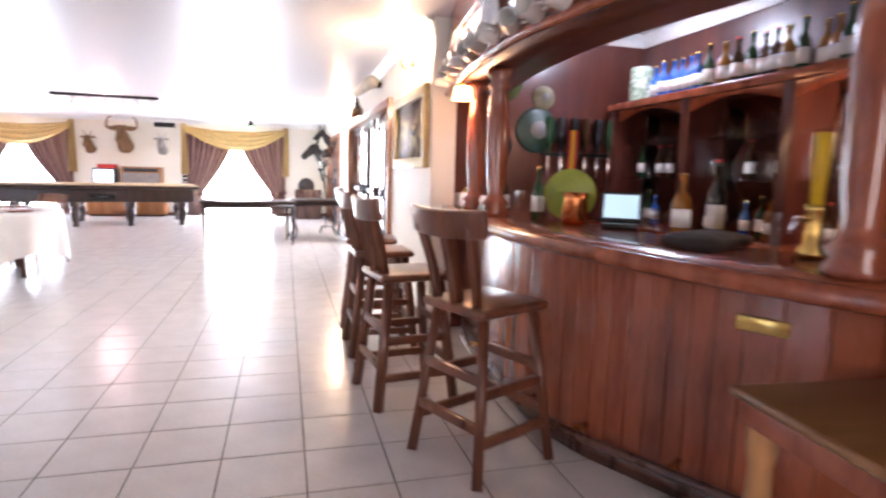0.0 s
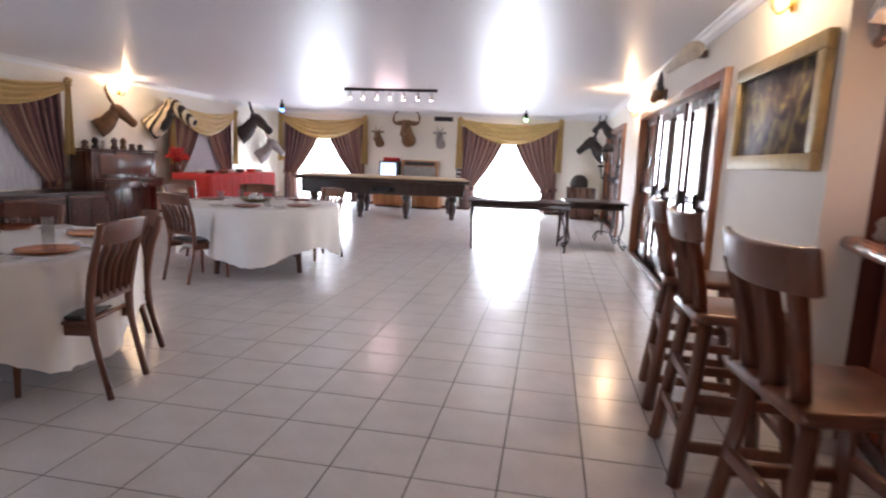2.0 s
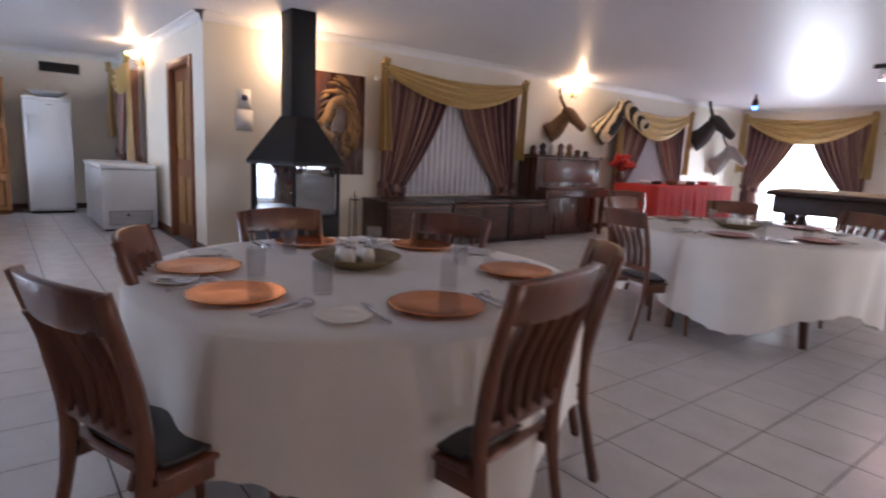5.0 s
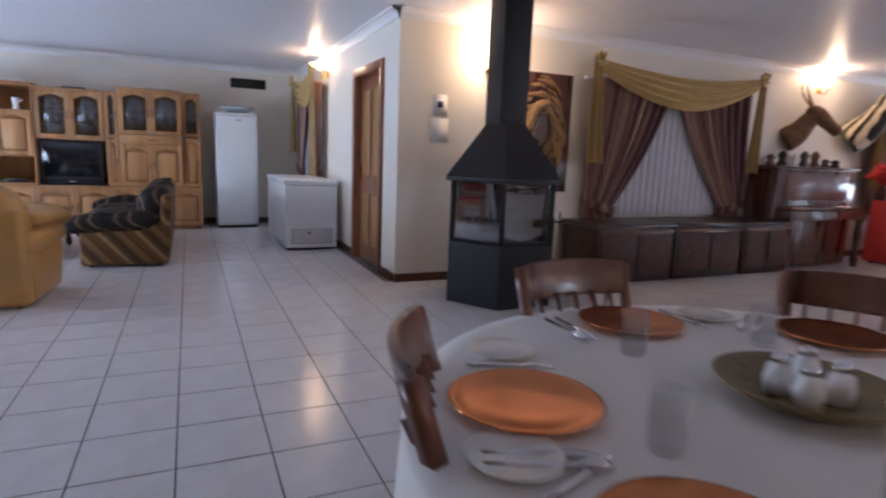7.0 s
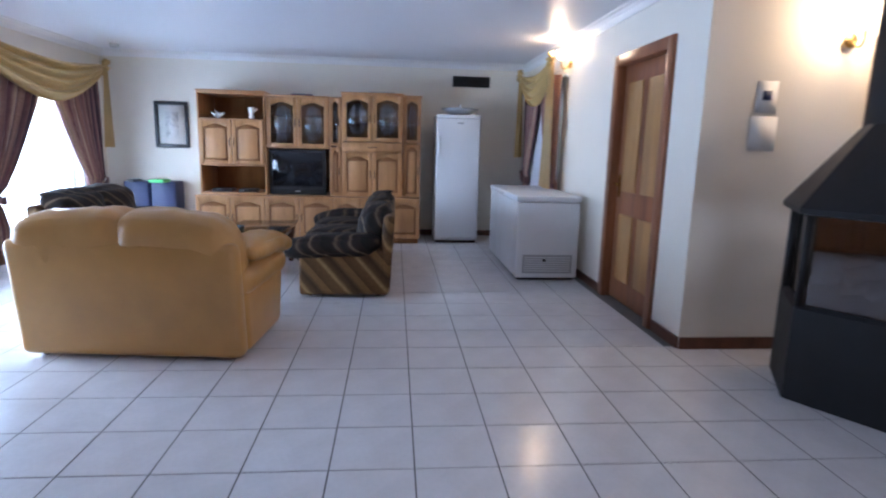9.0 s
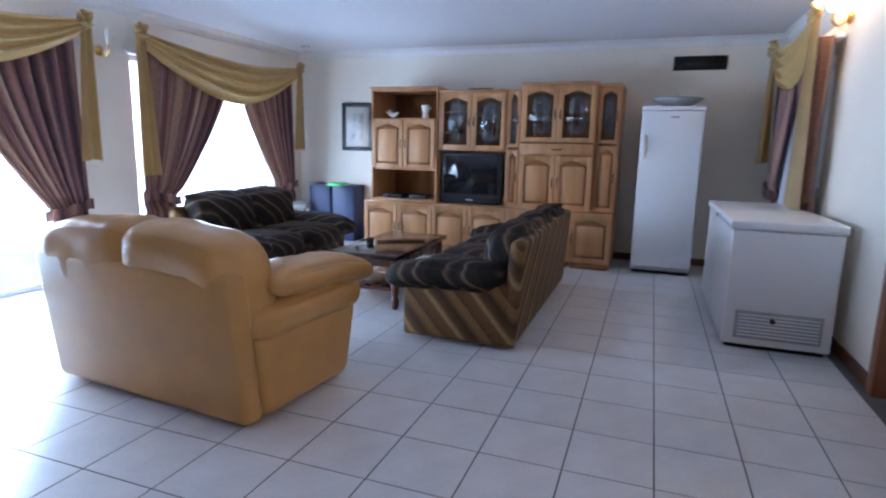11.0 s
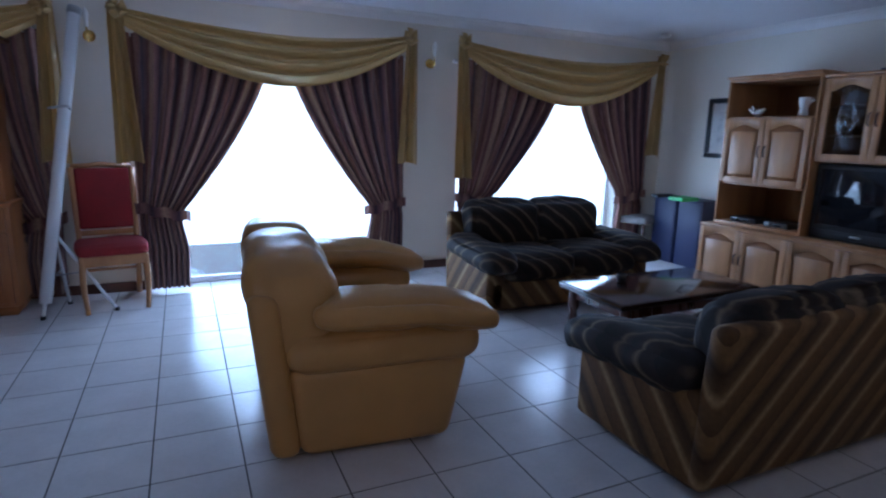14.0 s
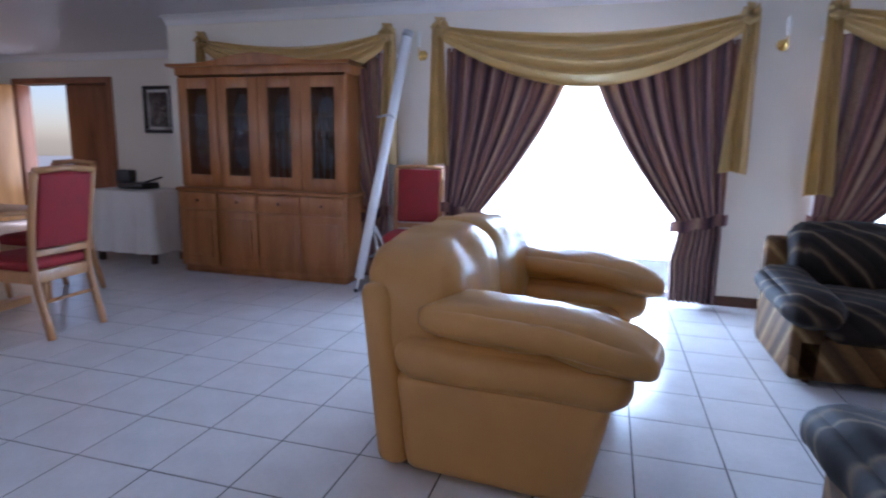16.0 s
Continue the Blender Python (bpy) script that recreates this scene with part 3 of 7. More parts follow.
def vent(m, w, h, label):
    t = thing("air_vent", m, label, "vent")
    bm = bmesh.new()
    for a in ((-w / 2, w / 2, -h / 2, -h / 2 + 0.015), (-w / 2, w / 2, h / 2 - 0.015, h / 2), (-w / 2, -w / 2 + 0.015, -h / 2 + 0.015, h / 2 - 0.015), (w / 2 - 0.015, w / 2, -h / 2 + 0.015, h / 2 - 0.015)):
        box(bm, a[0], a[1], -0.014, 0, a[2], a[3], 0.002)
    part("frame", bm, M_BLACK, t)
    n = int(h / 0.02)
    for i in range(n):
        z = -h / 2 + 0.02 + (h - 0.04) * i / max(1, n - 1)
        part("slat", bx(-w / 2 + 0.016, w / 2 - 0.016, -0.01, -0.002, z - 0.005, z + 0.004), M_BLACK, t)
    part("backing", bx(-w / 2 + 0.01, w / 2 - 0.01, -0.002, 0.0, -h / 2 + 0.01, h / 2 - 0.01), M_PLASTIC, t)


vent(pose(XL + 0.004, 4.35, 2.255, 0, 0, 90), 0.54, 0.15, "dark louvred air vent high in the wall")
vent(pose(-3.05, YN - 0.004, 2.38, 0, 0, 0), 0.5, 0.12, "grey louvred air vent high in the wall")


def art(name, color_a, color_b, color_c, scale, distort=2.0):
    m = bpy.data.materials.new(name)
    m.use_nodes = True
    n, l = m.node_tree.nodes, m.node_tree.links
    b, tc, nz, r = n["Principled BSDF"], n.new("ShaderNodeTexCoord"), n.new("ShaderNodeTexNoise"), n.new("ShaderNodeValToRGB")
    nz.inputs["Scale"].default_value, nz.inputs["Distortion"].default_value, nz.inputs["Detail"].default_value = scale, distort, 4
    l.new(tc.outputs["Object"], nz.inputs["Vector"])
    l.new(nz.outputs[0], r.inputs[0])
    r.color_ramp.elements[0].position, r.color_ramp.elements[1].position = 0.38, 0.68
    r.color_ramp.elements[0].color, r.color_ramp.elements[1].color = (*color_a, 1), (*color_c, 1)
    e = r.color_ramp.elements.new(0.52)
    e.color = (*color_b, 1)
    l.new(r.outputs[0], b.inputs["Base Color"])
    b.inputs["Roughness"].default_value = 0.6
    return m


def picture(m, w, h, fw, fmat, cmat, label, mount=0.0, depth=0.03):
    t = thing("picture", m, label, "picture")
    bm = bmesh.new()
    for a in ((-w / 2, w / 2, -h / 2, -h / 2 + fw), (-w / 2, w / 2, h / 2 - fw, h / 2), (-w / 2, -w / 2 + fw, -h / 2 + fw, h / 2 - fw), (w / 2 - fw, w / 2, -h / 2 + fw, h / 2 - fw)):
        box(bm, a[0], a[1], -depth, 0, a[2], a[3], 0.006)
    part("picture_frame", bm, fmat, t)
    if mount:
        part("mount", bx(-w / 2 + fw, w / 2 - fw, -0.009, -0.001, -h / 2 + fw, h / 2 - fw), M_PAPER, t, "white card mount")
    part("canvas", bx(-w / 2 + fw + mount, w / 2 - fw - mount, -0.014, -0.0095 if mount else -0.001, -h / 2 + fw + mount, h / 2 - fw - mount), cmat, t)
    return t


picture(pose(XE - 0.004, 5.7, 1.68, 0, 0, -90), 1.36, 0.68, 0.09, mat("gilt_frame", (0.34, 0.26, 0.12), 0.45, 0.4, 0.2, 20, 0.2), art("landscape_paint", (0.07, 0.06, 0.07), (0.16, 0.13, 0.12), (0.42, 0.36, 0.16), 4.0), "framed savanna painting with a gilt wooden frame", 0, 0.05)
picture(pose(XL + 0.004, 0.12, 1.53, 0, 0, 90), 0.46, 0.64, 0.05, M_PLASTIC, art("pencil_print", (0.55, 0.54, 0.52), (0.72, 0.71, 0.68), (0.8, 0.79, 0.76), 5), "framed pale animal print in a black frame", 0.09)
picture(pose(-2.15, YB + 0.004, 1.72, 0, 0, 180), 0.5, 0.66, 0.05, M_PLASTIC, art("dim_print", (0.06, 0.05, 0.05), (0.14, 0.12, 0.11), (0.3, 0.27, 0.24), 6), "small dark framed picture beside the doorway", 0.04)
# carved lion relief: a dark board with a raised mane and face of rope-like tufts
lion = thing("carved_relief", pose(XW + 0.004, 6.70, 1.49, 0, 0, 90), "dark wooden board with a raised tan lion relief", "wall art")
part("board", bx(-0.40, 0.40, -0.03, 0, -0.60, 0.60, 0.006), M_DARK, lion)
bm = bmesh.new()
rnd = random.Random(4)
for k in range(150):
    a, rr = rnd.uniform(0, 2 * math.pi), rnd.uniform(0.12, 0.36)
    cx, cz = 0.07 + rr * math.cos(a) * 0.75, 0.05 + rr * math.sin(a) * 1.35
    if abs(cx) < 0.36 and abs(cz) < 0.55 and not (cx < -0.08 and cz < -0.2):
        d = (0.05 * math.sin(a) + 0.03, 0.07 * -math.cos(a) - 0.03)
        tube(bm, [(cx - d[0], -0.032, cz - d[1]), (cx, -0.055, cz + 0.012), (cx + d[0] * 0.9, -0.035, cz + d[1])], [0.008, 0.016, 0.006], 6)
tube(bm, smoothline([(0.08, -0.045, 0.30), (-0.06, -0.06, 0.24), (-0.14, -0.07, 0.08), (-0.21, -0.07, -0.02), (-0.17, -0.06, -0.10), (-0.06, -0.05, -0.16)]), 0.05, 8)
part("lion_head", bm, mat("tan_carving", (0.30, 0.17, 0.07), 0.6, 0, 0.25, 12, 0.2), lion, "raised tan carved lion's head")
# notice sheets on the corner wall
nt = thing("wall_notice", pose(XW + 0.003, 5.62, 1.55, 0, 0, 90), "small white paper notices pinned to the wall", "notice")
part("sheet_upper", bx(-0.07, 0.07, -0.002, 0, 0.04, 0.24), M_PAPER, nt)
part("sheet_lower", bx(-0.09, 0.09, -0.002, 0, -0.2, 0.02), M_PAPER, nt)
part("print_mark", bx(-0.03, 0.03, -0.004, -0.002, 0.12, 0.18), M_BLUE, nt)

# ---- doors ----


def panel_door(name, m, w, h, fmat, pmat, label, swing=0.0):
    t = thing(name, m, label, "door", "", "structure")
    bm = bmesh.new()
    box(bm, -w / 2 - 0.09, -w / 2, -0.03, 0.2, 0, h + 0.09, 0.008)
    box(bm, w / 2, w / 2 + 0.09, -0.03, 0.2, 0, h + 0.09, 0.008)
    box(bm, -w / 2, w / 2, -0.03, 0.2, h, h + 0.09, 0.008)
    part("door_frame", bm, fmat, t)
    leaf = part("door_leaf", bx(-w / 2 + 0.004, w / 2 - 0.004, 0.05, 0.085, 0.012, h - 0.004, 0.003), fmat, t)
    for x0, x1 in ((-w / 2 + 0.11, -0.05), (0.05, w / 2 - 0.11)):
        for z0, z1 in ((0.2, 0.78), (0.98, 1.9)):
            part("panel", bx(x0, x1, 0.038, 0.05, z0, z1, 0.01), pmat, leaf, "lighter raised panel")
    part("lock_plate", bx(-w / 2 + 0.04, -w / 2 + 0.075, 0.042, 0.05, 0.92, 1.12, 0.003), M_BRASS, leaf)
    part("door_handle", tb([(-w / 2 + 0.057, 0.05, 1.04), (-w / 2 + 0.057, 0.0, 1.04), (-w / 2 + 0.15, -0.005, 1.04)], 0.009, 8), M_BRASS, leaf, "brass lever handle")
    return t


panel_door("door_1", pose(-8.76, YD, 0, 0, 0, 0), 0.90, 2.05, M_DOORW, M_DOORP, "closed panelled wooden door in a dark frame")
dd = thing("door_2", pose(-0.375, YB, 0), "double wooden doors, one leaf standing open", "door", "", "structure")
bm = bmesh.new()
box(bm, -0.96, -0.87, -0.2, 0.03, 0, 2.19, 0.008)
box(bm, 0.87, 0.96, -0.2, 0.03, 0, 2.19, 0.008)
box(bm, -0.87, 0.87, -0.2, 0.03, 2.1, 2.19, 0.008)
part("door_frame", bm, M_DOORW, dd)
part("door_leaf", bx(-0.866, -0.02, -0.09, -0.05, 0.012, 2.09, 0.004), M_DOORW, dd, "closed dark wooden leaf")
part("door_leaf", bx(-0.866, -0.02, -0.02, 0.02, 0.012, 2.09, 0.004, 2, pose(0.9, 0.07, 0, 0, 0, 80) @ pose(0.87, 0, 0)), M_DOORP, dd, "open wooden leaf swung into the room")
sh = thing("shelf_unit", pose(-0.2, YB - 1.7, 0), "white shelves with bottles seen through the doorway", "shelf")
part("back", bx(-0.8, 0.9, -0.22, -0.2, 0.0, 2.0), M_BARD, sh)
for z in (0.002, 0.9, 1.3, 1.68):
    part("shelf", bx(-0.8, 0.9, -0.2, 0.1, z, z + 0.03, 0.003), M_WHITE, sh)


def sliding_doors(name, m, w, h, n, label):
    """Tall brown glazed leaves side by side in one frame; local x along the wall."""
    t = thing(name, m, label, "door", "", "structure")
    bm = bmesh.new()
    box(bm, -w / 2, -w / 2 + 0.09, -0.05, 0.2, 0.05, h, 0.006)
    box(bm, w / 2 - 0.09, w / 2, -0.05, 0.2, 0.05, h, 0.006)
    box(bm, -w / 2 + 0.09, w / 2 - 0.09, -0.05, 0.2, h - 0.09, h, 0.006)
    part("door_frame", bm, M_DOORW, t)
    part("sill", bx(-w / 2, w / 2, -0.06, 0.2, 0.003, 0.05, 0.005), M_SKIRT, t)
    lw = (w - 0.18) / n
    for i in range(n):
        x0 = -w / 2 + 0.09 + i * lw
        y = 0.05 + 0.05 * (i % 2)
        bm = bmesh.new()
        for a in ((x0, x0 + 0.07, 0.052, h - 0.09), (x0 + lw - 0.07, x0 + lw, 0.052, h - 0.09), (x0 + 0.07, x0 + lw - 0.07, 0.052, 0.26), (x0 + 0.07, x0 + lw - 0.07, h - 0.19, h - 0.09), (x0 + 0.07, x0 + lw - 0.07, 0.98, 1.05)):
            box(bm, a[0], a[1], y, y + 0.04, a[2], a[3], 0.004)
        leaf = part("door_leaf", bm, M_DARK, t)
        for z0, z1 in ((0.26, 0.98), (1.05, h - 0.19)):
            p = part("pane", bx(x0 + 0.07, x0 + lw - 0.07, y + 0.017, y + 0.022, z0, z1), M_PANE, leaf)
            p.visible_shadow = False
        part("door_handle", bx(x0 + 0.025, x0 + 0.045, y - 0.03, y, 0.95, 1.1, 0.004), M_BLACK, leaf)
    return t


sliding_doors("door_3", pose(XE, 8.825, 0, 0, 0, -90), 4.22, 2.11, 5, "row of tall dark-framed glazed sliding doors")
sliding_doors("door_4", pose(XE, 14.5, 0, 0, 0, -90), 3.27, 2.11, 4, "brown-framed glazed doors further along the wall")
# ---- living end: sofas ----


def cushion(x0, x1, y0, y1, z0, z1, r, puff=0.03, seed=0, creases=0.0):
    """A stuffed, rounded block with a soft uneven skin."""
    bm = bmesh.new()
    bmesh.ops.create_grid(bm, x_segments=1, y_segments=1, size=1)
    bm.clear()
    vs = bmesh.ops.create_cube(bm, size=2)["verts"]
    bmesh.ops.subdivide_edges(bm, edges=bm.edges[:], cuts=11, use_grid_fill=True)
    c = Vector(((x0 + x1) / 2, (y0 + y1) / 2, (z0 + z1) / 2))
    h = Vector(((x1 - x0) / 2, (y1 - y0) / 2, (z1 - z0) / 2))
    r = min(r, min(h) * 0.98)
    for v in bm.verts:
        p = Vector((v.co.x * h.x, v.co.y * h.y, v.co.z * h.z))
        q = Vector([max(-(h[i] - r), min(h[i] - r, p[i])) for i in range(3)])
        d = p - q
        if d.length > 1e-6:
            p = q + d.normalized() * r
        bulge = (1 - abs(v.co.x) ** 3) * (1 - abs(v.co.y) ** 3) * (1 - abs(v.co.z) ** 3)
        face = max(abs(v.co.x), abs(v.co.y), abs(v.co.z))
        f2 = sorted((abs(v.co.x), abs(v.co.y), abs(v.co.z)))
        k = (1 - f2[0] ** 2) * (1 - f2[1] ** 2)
        n = d.normalized() if d.length > 1e-6 else Vector((0, 0, 1))
        p += n * puff * k + n * (0.006 + creases) * noise.noise((p + c) * 7 + Vector((seed, 0, 0)))
        if creases:
            p += n * creases * math.sin((p.x + p.y * 0.6) * 55 + 3 * noise.noise(p * 5)) * 0.35
        v.co = p + c
    return bm


def cream_sofa(m, w):
    """Two-seater leather sofa; faces -y in its own axes, x along its width; back at +y."""
    t = thing("sofa", m, "cream-tan leather two-seater sofa with a rolled back and padded arms", "sofa")
    hw = w / 2
    # shell: sides and back in one skirted body
    bm = bmesh.new()
    box(bm, -hw, hw, 0.22, 0.34, 0.02, 0.70, 0.045, 4)
    for v in bm.verts:
        v.co.y += 0.11 * v.co.z
    part("back_shell", bm, M_LEATHER, t)
    for s in (-1, 1):
        x0, x1 = (hw - 0.20, hw + 0.004) if s > 0 else (-hw - 0.004, -hw + 0.20)
        sp = bx(x0, x1, -0.40, 0.225, 0.02, 0.40, 0.05, 4)
        for v in sp.verts:
            v.co.y += (-0.22 if v.co.y < 0 else 0.12) * v.co.z
        part("side_panel", sp, M_LEATHER, t)
        part("arm", cushion(x0 - 0.02, x1 + 0.015, -0.53, 0.27, 0.36, 0.535, 0.08, 0.012, 3 + s), M_LEATHER, t)
        a = cushion(x0 - 0.05, x1 + 0.03, -0.60, 0.16, 0.52, 0.64, 0.06, 0.02, 5 + s, 0.010)
        for v in a.verts:
            v.co.z += 0.03 * math.sin((v.co.y + 0.52) * 3.2) - 0.10 * max(0, (-v.co.y - 0.30)) ** 1.0
        part("arm_pad", a, M_LEATHER, t, "padded leather arm top with creases")
        part("foot", lt([(0.02, 0), (0.03, 0.055)], 10, pose(s * (hw - 0.1), -0.33, 0.002)), M_DARK, t)
        part("foot", lt([(0.02, 0), (0.03, 0.055)], 10, pose(s * (hw - 0.1), 0.26, 0.002)), M_DARK, t)
    iw = hw - 0.21
    part("seat_base", bx(-iw, iw, -0.38, 0.215, 0.08, 0.28, 0.03, 3), M_LEATHER, t)
    for s in (-1, 1):
        x0, x1 = (0.004, iw) if s > 0 else (-iw, -0.004)
        part("seat_cushion", cushion(x0, x1, -0.43, 0.16, 0.27, 0.44, 0.06, 0.02, s, 0.002), M_LEATHER, t)
        xb0, xb1 = (-0.05, hw - 0.02) if s > 0 else (-hw + 0.02, 0.05)
        b = cushion(xb0, xb1, -0.03, 0.33, 0.42, 0.87, 0.13, 0.0, 9 + s, 0.009)
        for v in b.verts:
            lift = max(0, v.co.z - 0.5)
            v.co.y += 0.18 * lift + 0.05
            v.co.z -= 0.10 * (abs(v.co.x) / hw) ** 4
        part("back_cushion", b, M_LEATHER, t, "creased leather back cushion rolling over the top")
    return t


cream_sofa(pose(-8.01, 1.71, 0, 0, 0, -95) @ Matrix.Diagonal((1, 1.06, 1.06, 1)), 1.35)


def velour_sofa(m, w, seats, label):
    t = thing("sofa", m, label, "sofa", "striped velour sofas")
    hw = w / 2
    b = bx(-hw, hw, 0.30, 0.40, 0.03, 0.73, 0.04, 3)
    for v in b.verts:
        v.co.y += 0.10 * max(0, v.co.z - 0.3)
    part("back_panel", b, M_SOFAB, t, "golden brown striped back")
    part("base", bx(-hw + 0.02, hw - 0.02, -0.38, 0.31, 0.03, 0.28, 0.03, 3), M_SOFAB, t)
    for s in (-1, 1):
        x0, x1 = (hw - 0.17, hw) if s > 0 else (-hw, -hw + 0.17)
        sp = bx(x0, x1, -0.38, 0.36, 0.03, 0.44, 0.03, 3)
        part("side_panel", sp, M_SOFAB, t)
        a = cushion(x0 - 0.06, x1 + 0.05, -0.50, 0.30, 0.37, 0.54, 0.085, 0.02, s + 2, 0.010)
        for v in a.verts:
            v.co.z += 0.06 * max(0, v.co.y + 0.1) - 0.10 * max(0, -v.co.y - 0.2)
        part("arm_cushion", a, M_SOFA, t, "overstuffed dark striped arm")
    iw = hw - 0.16
    sw = 2 * iw / seats
    for i in range(seats):
        x0, x1 = -iw + i * sw + 0.004, -iw + (i + 1) * sw - 0.004
        part("seat_cushion", cushion(x0, x1, -0.44, 0.20, 0.26, 0.47, 0.08, 0.03, i, 0.006), M_SOFA, t)
        bk = cushion(x0 - 0.02, x1 + 0.02, 0.10, 0.36, 0.42, 0.82 if seats == 2 else 0.78, 0.09, 0.03, i + 7, 0.011)
        for v in bk.verts:
            v.co.y += 0.16 * max(0, v.co.z - 0.4) + (0.05 if v.co.z > 0.8 else 0)
        part("back_cushion", bk, M_SOFA, t, "overstuffed dark striped back cushion")
    for s in (-1, 1):
        for y in (-0.3, 0.3):
            part("foot", lt([(0.02, 0), (0.028, 0.04)], 8, pose(s * (hw - 0.12), y, 0.002)), M_DARK, t)
    return t


velour_sofa(pose(-10.13, 2.82, 0, 0, 0, 0), 2.12, 3, "dark brown striped velour three-seater sofa, backing the walkway")
velour_sofa(pose(-10.22, 0.50, 0, 0, 0, 180), 1.62, 2, "dark brown striped velour two-seater sofa below the window")

# coffee table
ct = thing("coffee_table", pose(-10.17, 1.86, 0, 0, 0, 1), "dark polished coffee table with turned legs and a lower shelf", "table")
part("tabletop", bx(-0.60, 0.60, -0.30, 0.30, 0.41, 0.455, 0.012, 3), mat("polished_dark_top", (0.028, 0.012, 0.009), 0.1, 0, 0.2, 5, 0.02, 60, 0.5, (0.2, 1, 1), 0.6), ct)
bm = bmesh.new()
for a in ((-0.52, 0.52, -0.25, -0.23), (-0.52, 0.52, 0.23, 0.25)):
    box(bm, *a, 0.34, 0.412, 0.004)
for a in ((-0.52, -0.50, -0.23, 0.23), (0.50, 0.52, -0.23, 0.23)):
    box(bm, *a, 0.34, 0.412, 0.004)
part("apron", bm, M_DARK, ct)
LEG = [(0.022, 0), (0.034, 0.03), (0.036, 0.07), (0.022, 0.10), (0.03, 0.13), (0.034, 0.2), (0.022, 0.25), (0.036, 0.28), (0.036, 0.412)]
for x in (-0.51, 0.51):
    for y in (-0.24, 0.24):
        part("leg", lt(LEG, 14, pose(x, y, 0.003)), M_DARK, ct)
part("shelf", bx(-0.5, 0.5, -0.22, 0.22, 0.14, 0.165, 0.005), M_DARK, ct)
ash = thing("ashtray", pose(-9.95, 1.74, 0.456), "small dark round ashtray on the coffee table", "ashtray")
part("bowl", lt([(0.03, 0), (0.035, 0.05), (0.03, 0.055), (0.024, 0.02)], 14), M_PLASTIC, ash)

# ---- living end: wall unit and appliances ----


def arched_door(parent, x0, x1, z0, z1, y, glazed=False, fmat=None, hand=1):
    """Framed door with an arched raised panel or leaded glass."""
    fm = fmat or M_OAK
    w = x1 - x0
    f = 0.055 if w > 0.3 else 0.04
    d = bmesh.new()
    box(d, x0 + 0.003, x0 + f, y, y + 0.022, z0 + 0.003, z1 - 0.003, 0.004)
    box(d, x1 - f, x1 - 0.003, y, y + 0.022, z0 + 0.003, z1 - 0.003, 0.004)
    box(d, x0 + f, x1 - f, y + 0.001, y + 0.021, z0 + 0.003, z0 + f, 0.003)
    # arched head rail
    n = 10
    lo, hi, bk = [], [], []
    for i in range(n + 1):
        s = i / n
        x = x0 + f + (w - 2 * f) * s
        zc = z1 - f - 0.045 + 0.045 * (0.5 - 0.5 * math.cos(2 * math.pi * s)) ** 0.7
        lo.append((x, zc))
    va = [d.verts.new((x, y + 0.001, z)) for x, z in lo]
    vb = [d.verts.new((x, y + 0.001, z1 - 0.004)) for x, z in lo]
    vc = [d.verts.new((x, y + 0.02, z)) for x, z in lo]
    for i in range(n):
        d.faces.new((va[i], va[i + 1], vb[i + 1], vb[i]))
        d.faces.new((va[i + 1], va[i], vc[i], vc[i + 1]))
    door = part("door", d, fm, parent)
    if glazed:
        g = part("pane", bx(x0 + f, x1 - f, y + 0.011, y + 0.014, z0 + f, z1 - f + 0.01), M_SMOKE, door, "smoky leaded glass")
        b2 = bmesh.new()
        for k in range(1, 3):
            xx = x0 + f + (w - 2 * f) * k / 3
            tube(b2, [(xx, y + 0.008, z0 + f), (xx, y + 0.008, z1 - f - 0.02)], 0.0018, 5)
        cx, cz = (x0 + x1) / 2, (z0 + z1) / 2
        tube(b2, [(cx + 0.07 * math.cos(a * 0.5236), y + 0.008, cz + 0.13 * math.sin(a * 0.5236)) for a in range(13)], 0.0018, 5)
        part("leading", b2, M_CHROME, door)
    else:
        # oak doors get the shade-darkened oak in their recess
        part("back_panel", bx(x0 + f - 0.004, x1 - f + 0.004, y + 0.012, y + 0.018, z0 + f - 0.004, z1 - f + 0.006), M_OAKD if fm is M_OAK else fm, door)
        part("raised_panel", bx(x0 + f + 0.025, x1 - f - 0.025, y + 0.003, y + 0.0125, z0 + f + 0.025, z1 - f - 0.06, 0.008, 2), fm, door)
    hx = x1 - 0.028 if hand > 0 else x0 + 0.028
    zc = (z0 + z1) / 2
    part("handle", tb([(hx, y, zc + 0.05), (hx, y - 0.02, zc + 0.03), (hx, y - 0.02, zc - 0.03), (hx, y, zc - 0.05)], 0.006, 6), M_BLACK, door, "dark iron handle")
    return door


def carcass(parent, x0, x1, y0, y1, z0, z1, shelves=(), name="body", m=None):
    bm = bmesh.new()
    mm = m or M_OAK
    box(bm, x0, x0 + 0.02, y0, y1, z0, z1, 0.002)
    box(bm, x1 - 0.02, x1, y0, y1, z0, z1, 0.002)
    box(bm, x0 + 0.02, x1 - 0.02, y0, y1, z1 - 0.025, z1, 0.002)
    box(bm, x0 + 0.02, x1 - 0.02, y0, y1, z0, z0 + 0.025, 0.002)
    box(bm, x0 + 0.02, x1 - 0.02, y1 - 0.012, y1, z0 + 0.025, z1 - 0.025)
    body = part(name, bm, mm, parent)
    for z in shelves:
        part("shelf", bx(x0 + 0.02, x1 - 0.02, y0 + 0.03, y1 - 0.012, z, z + 0.018, 0.002), mm, body)
    return body


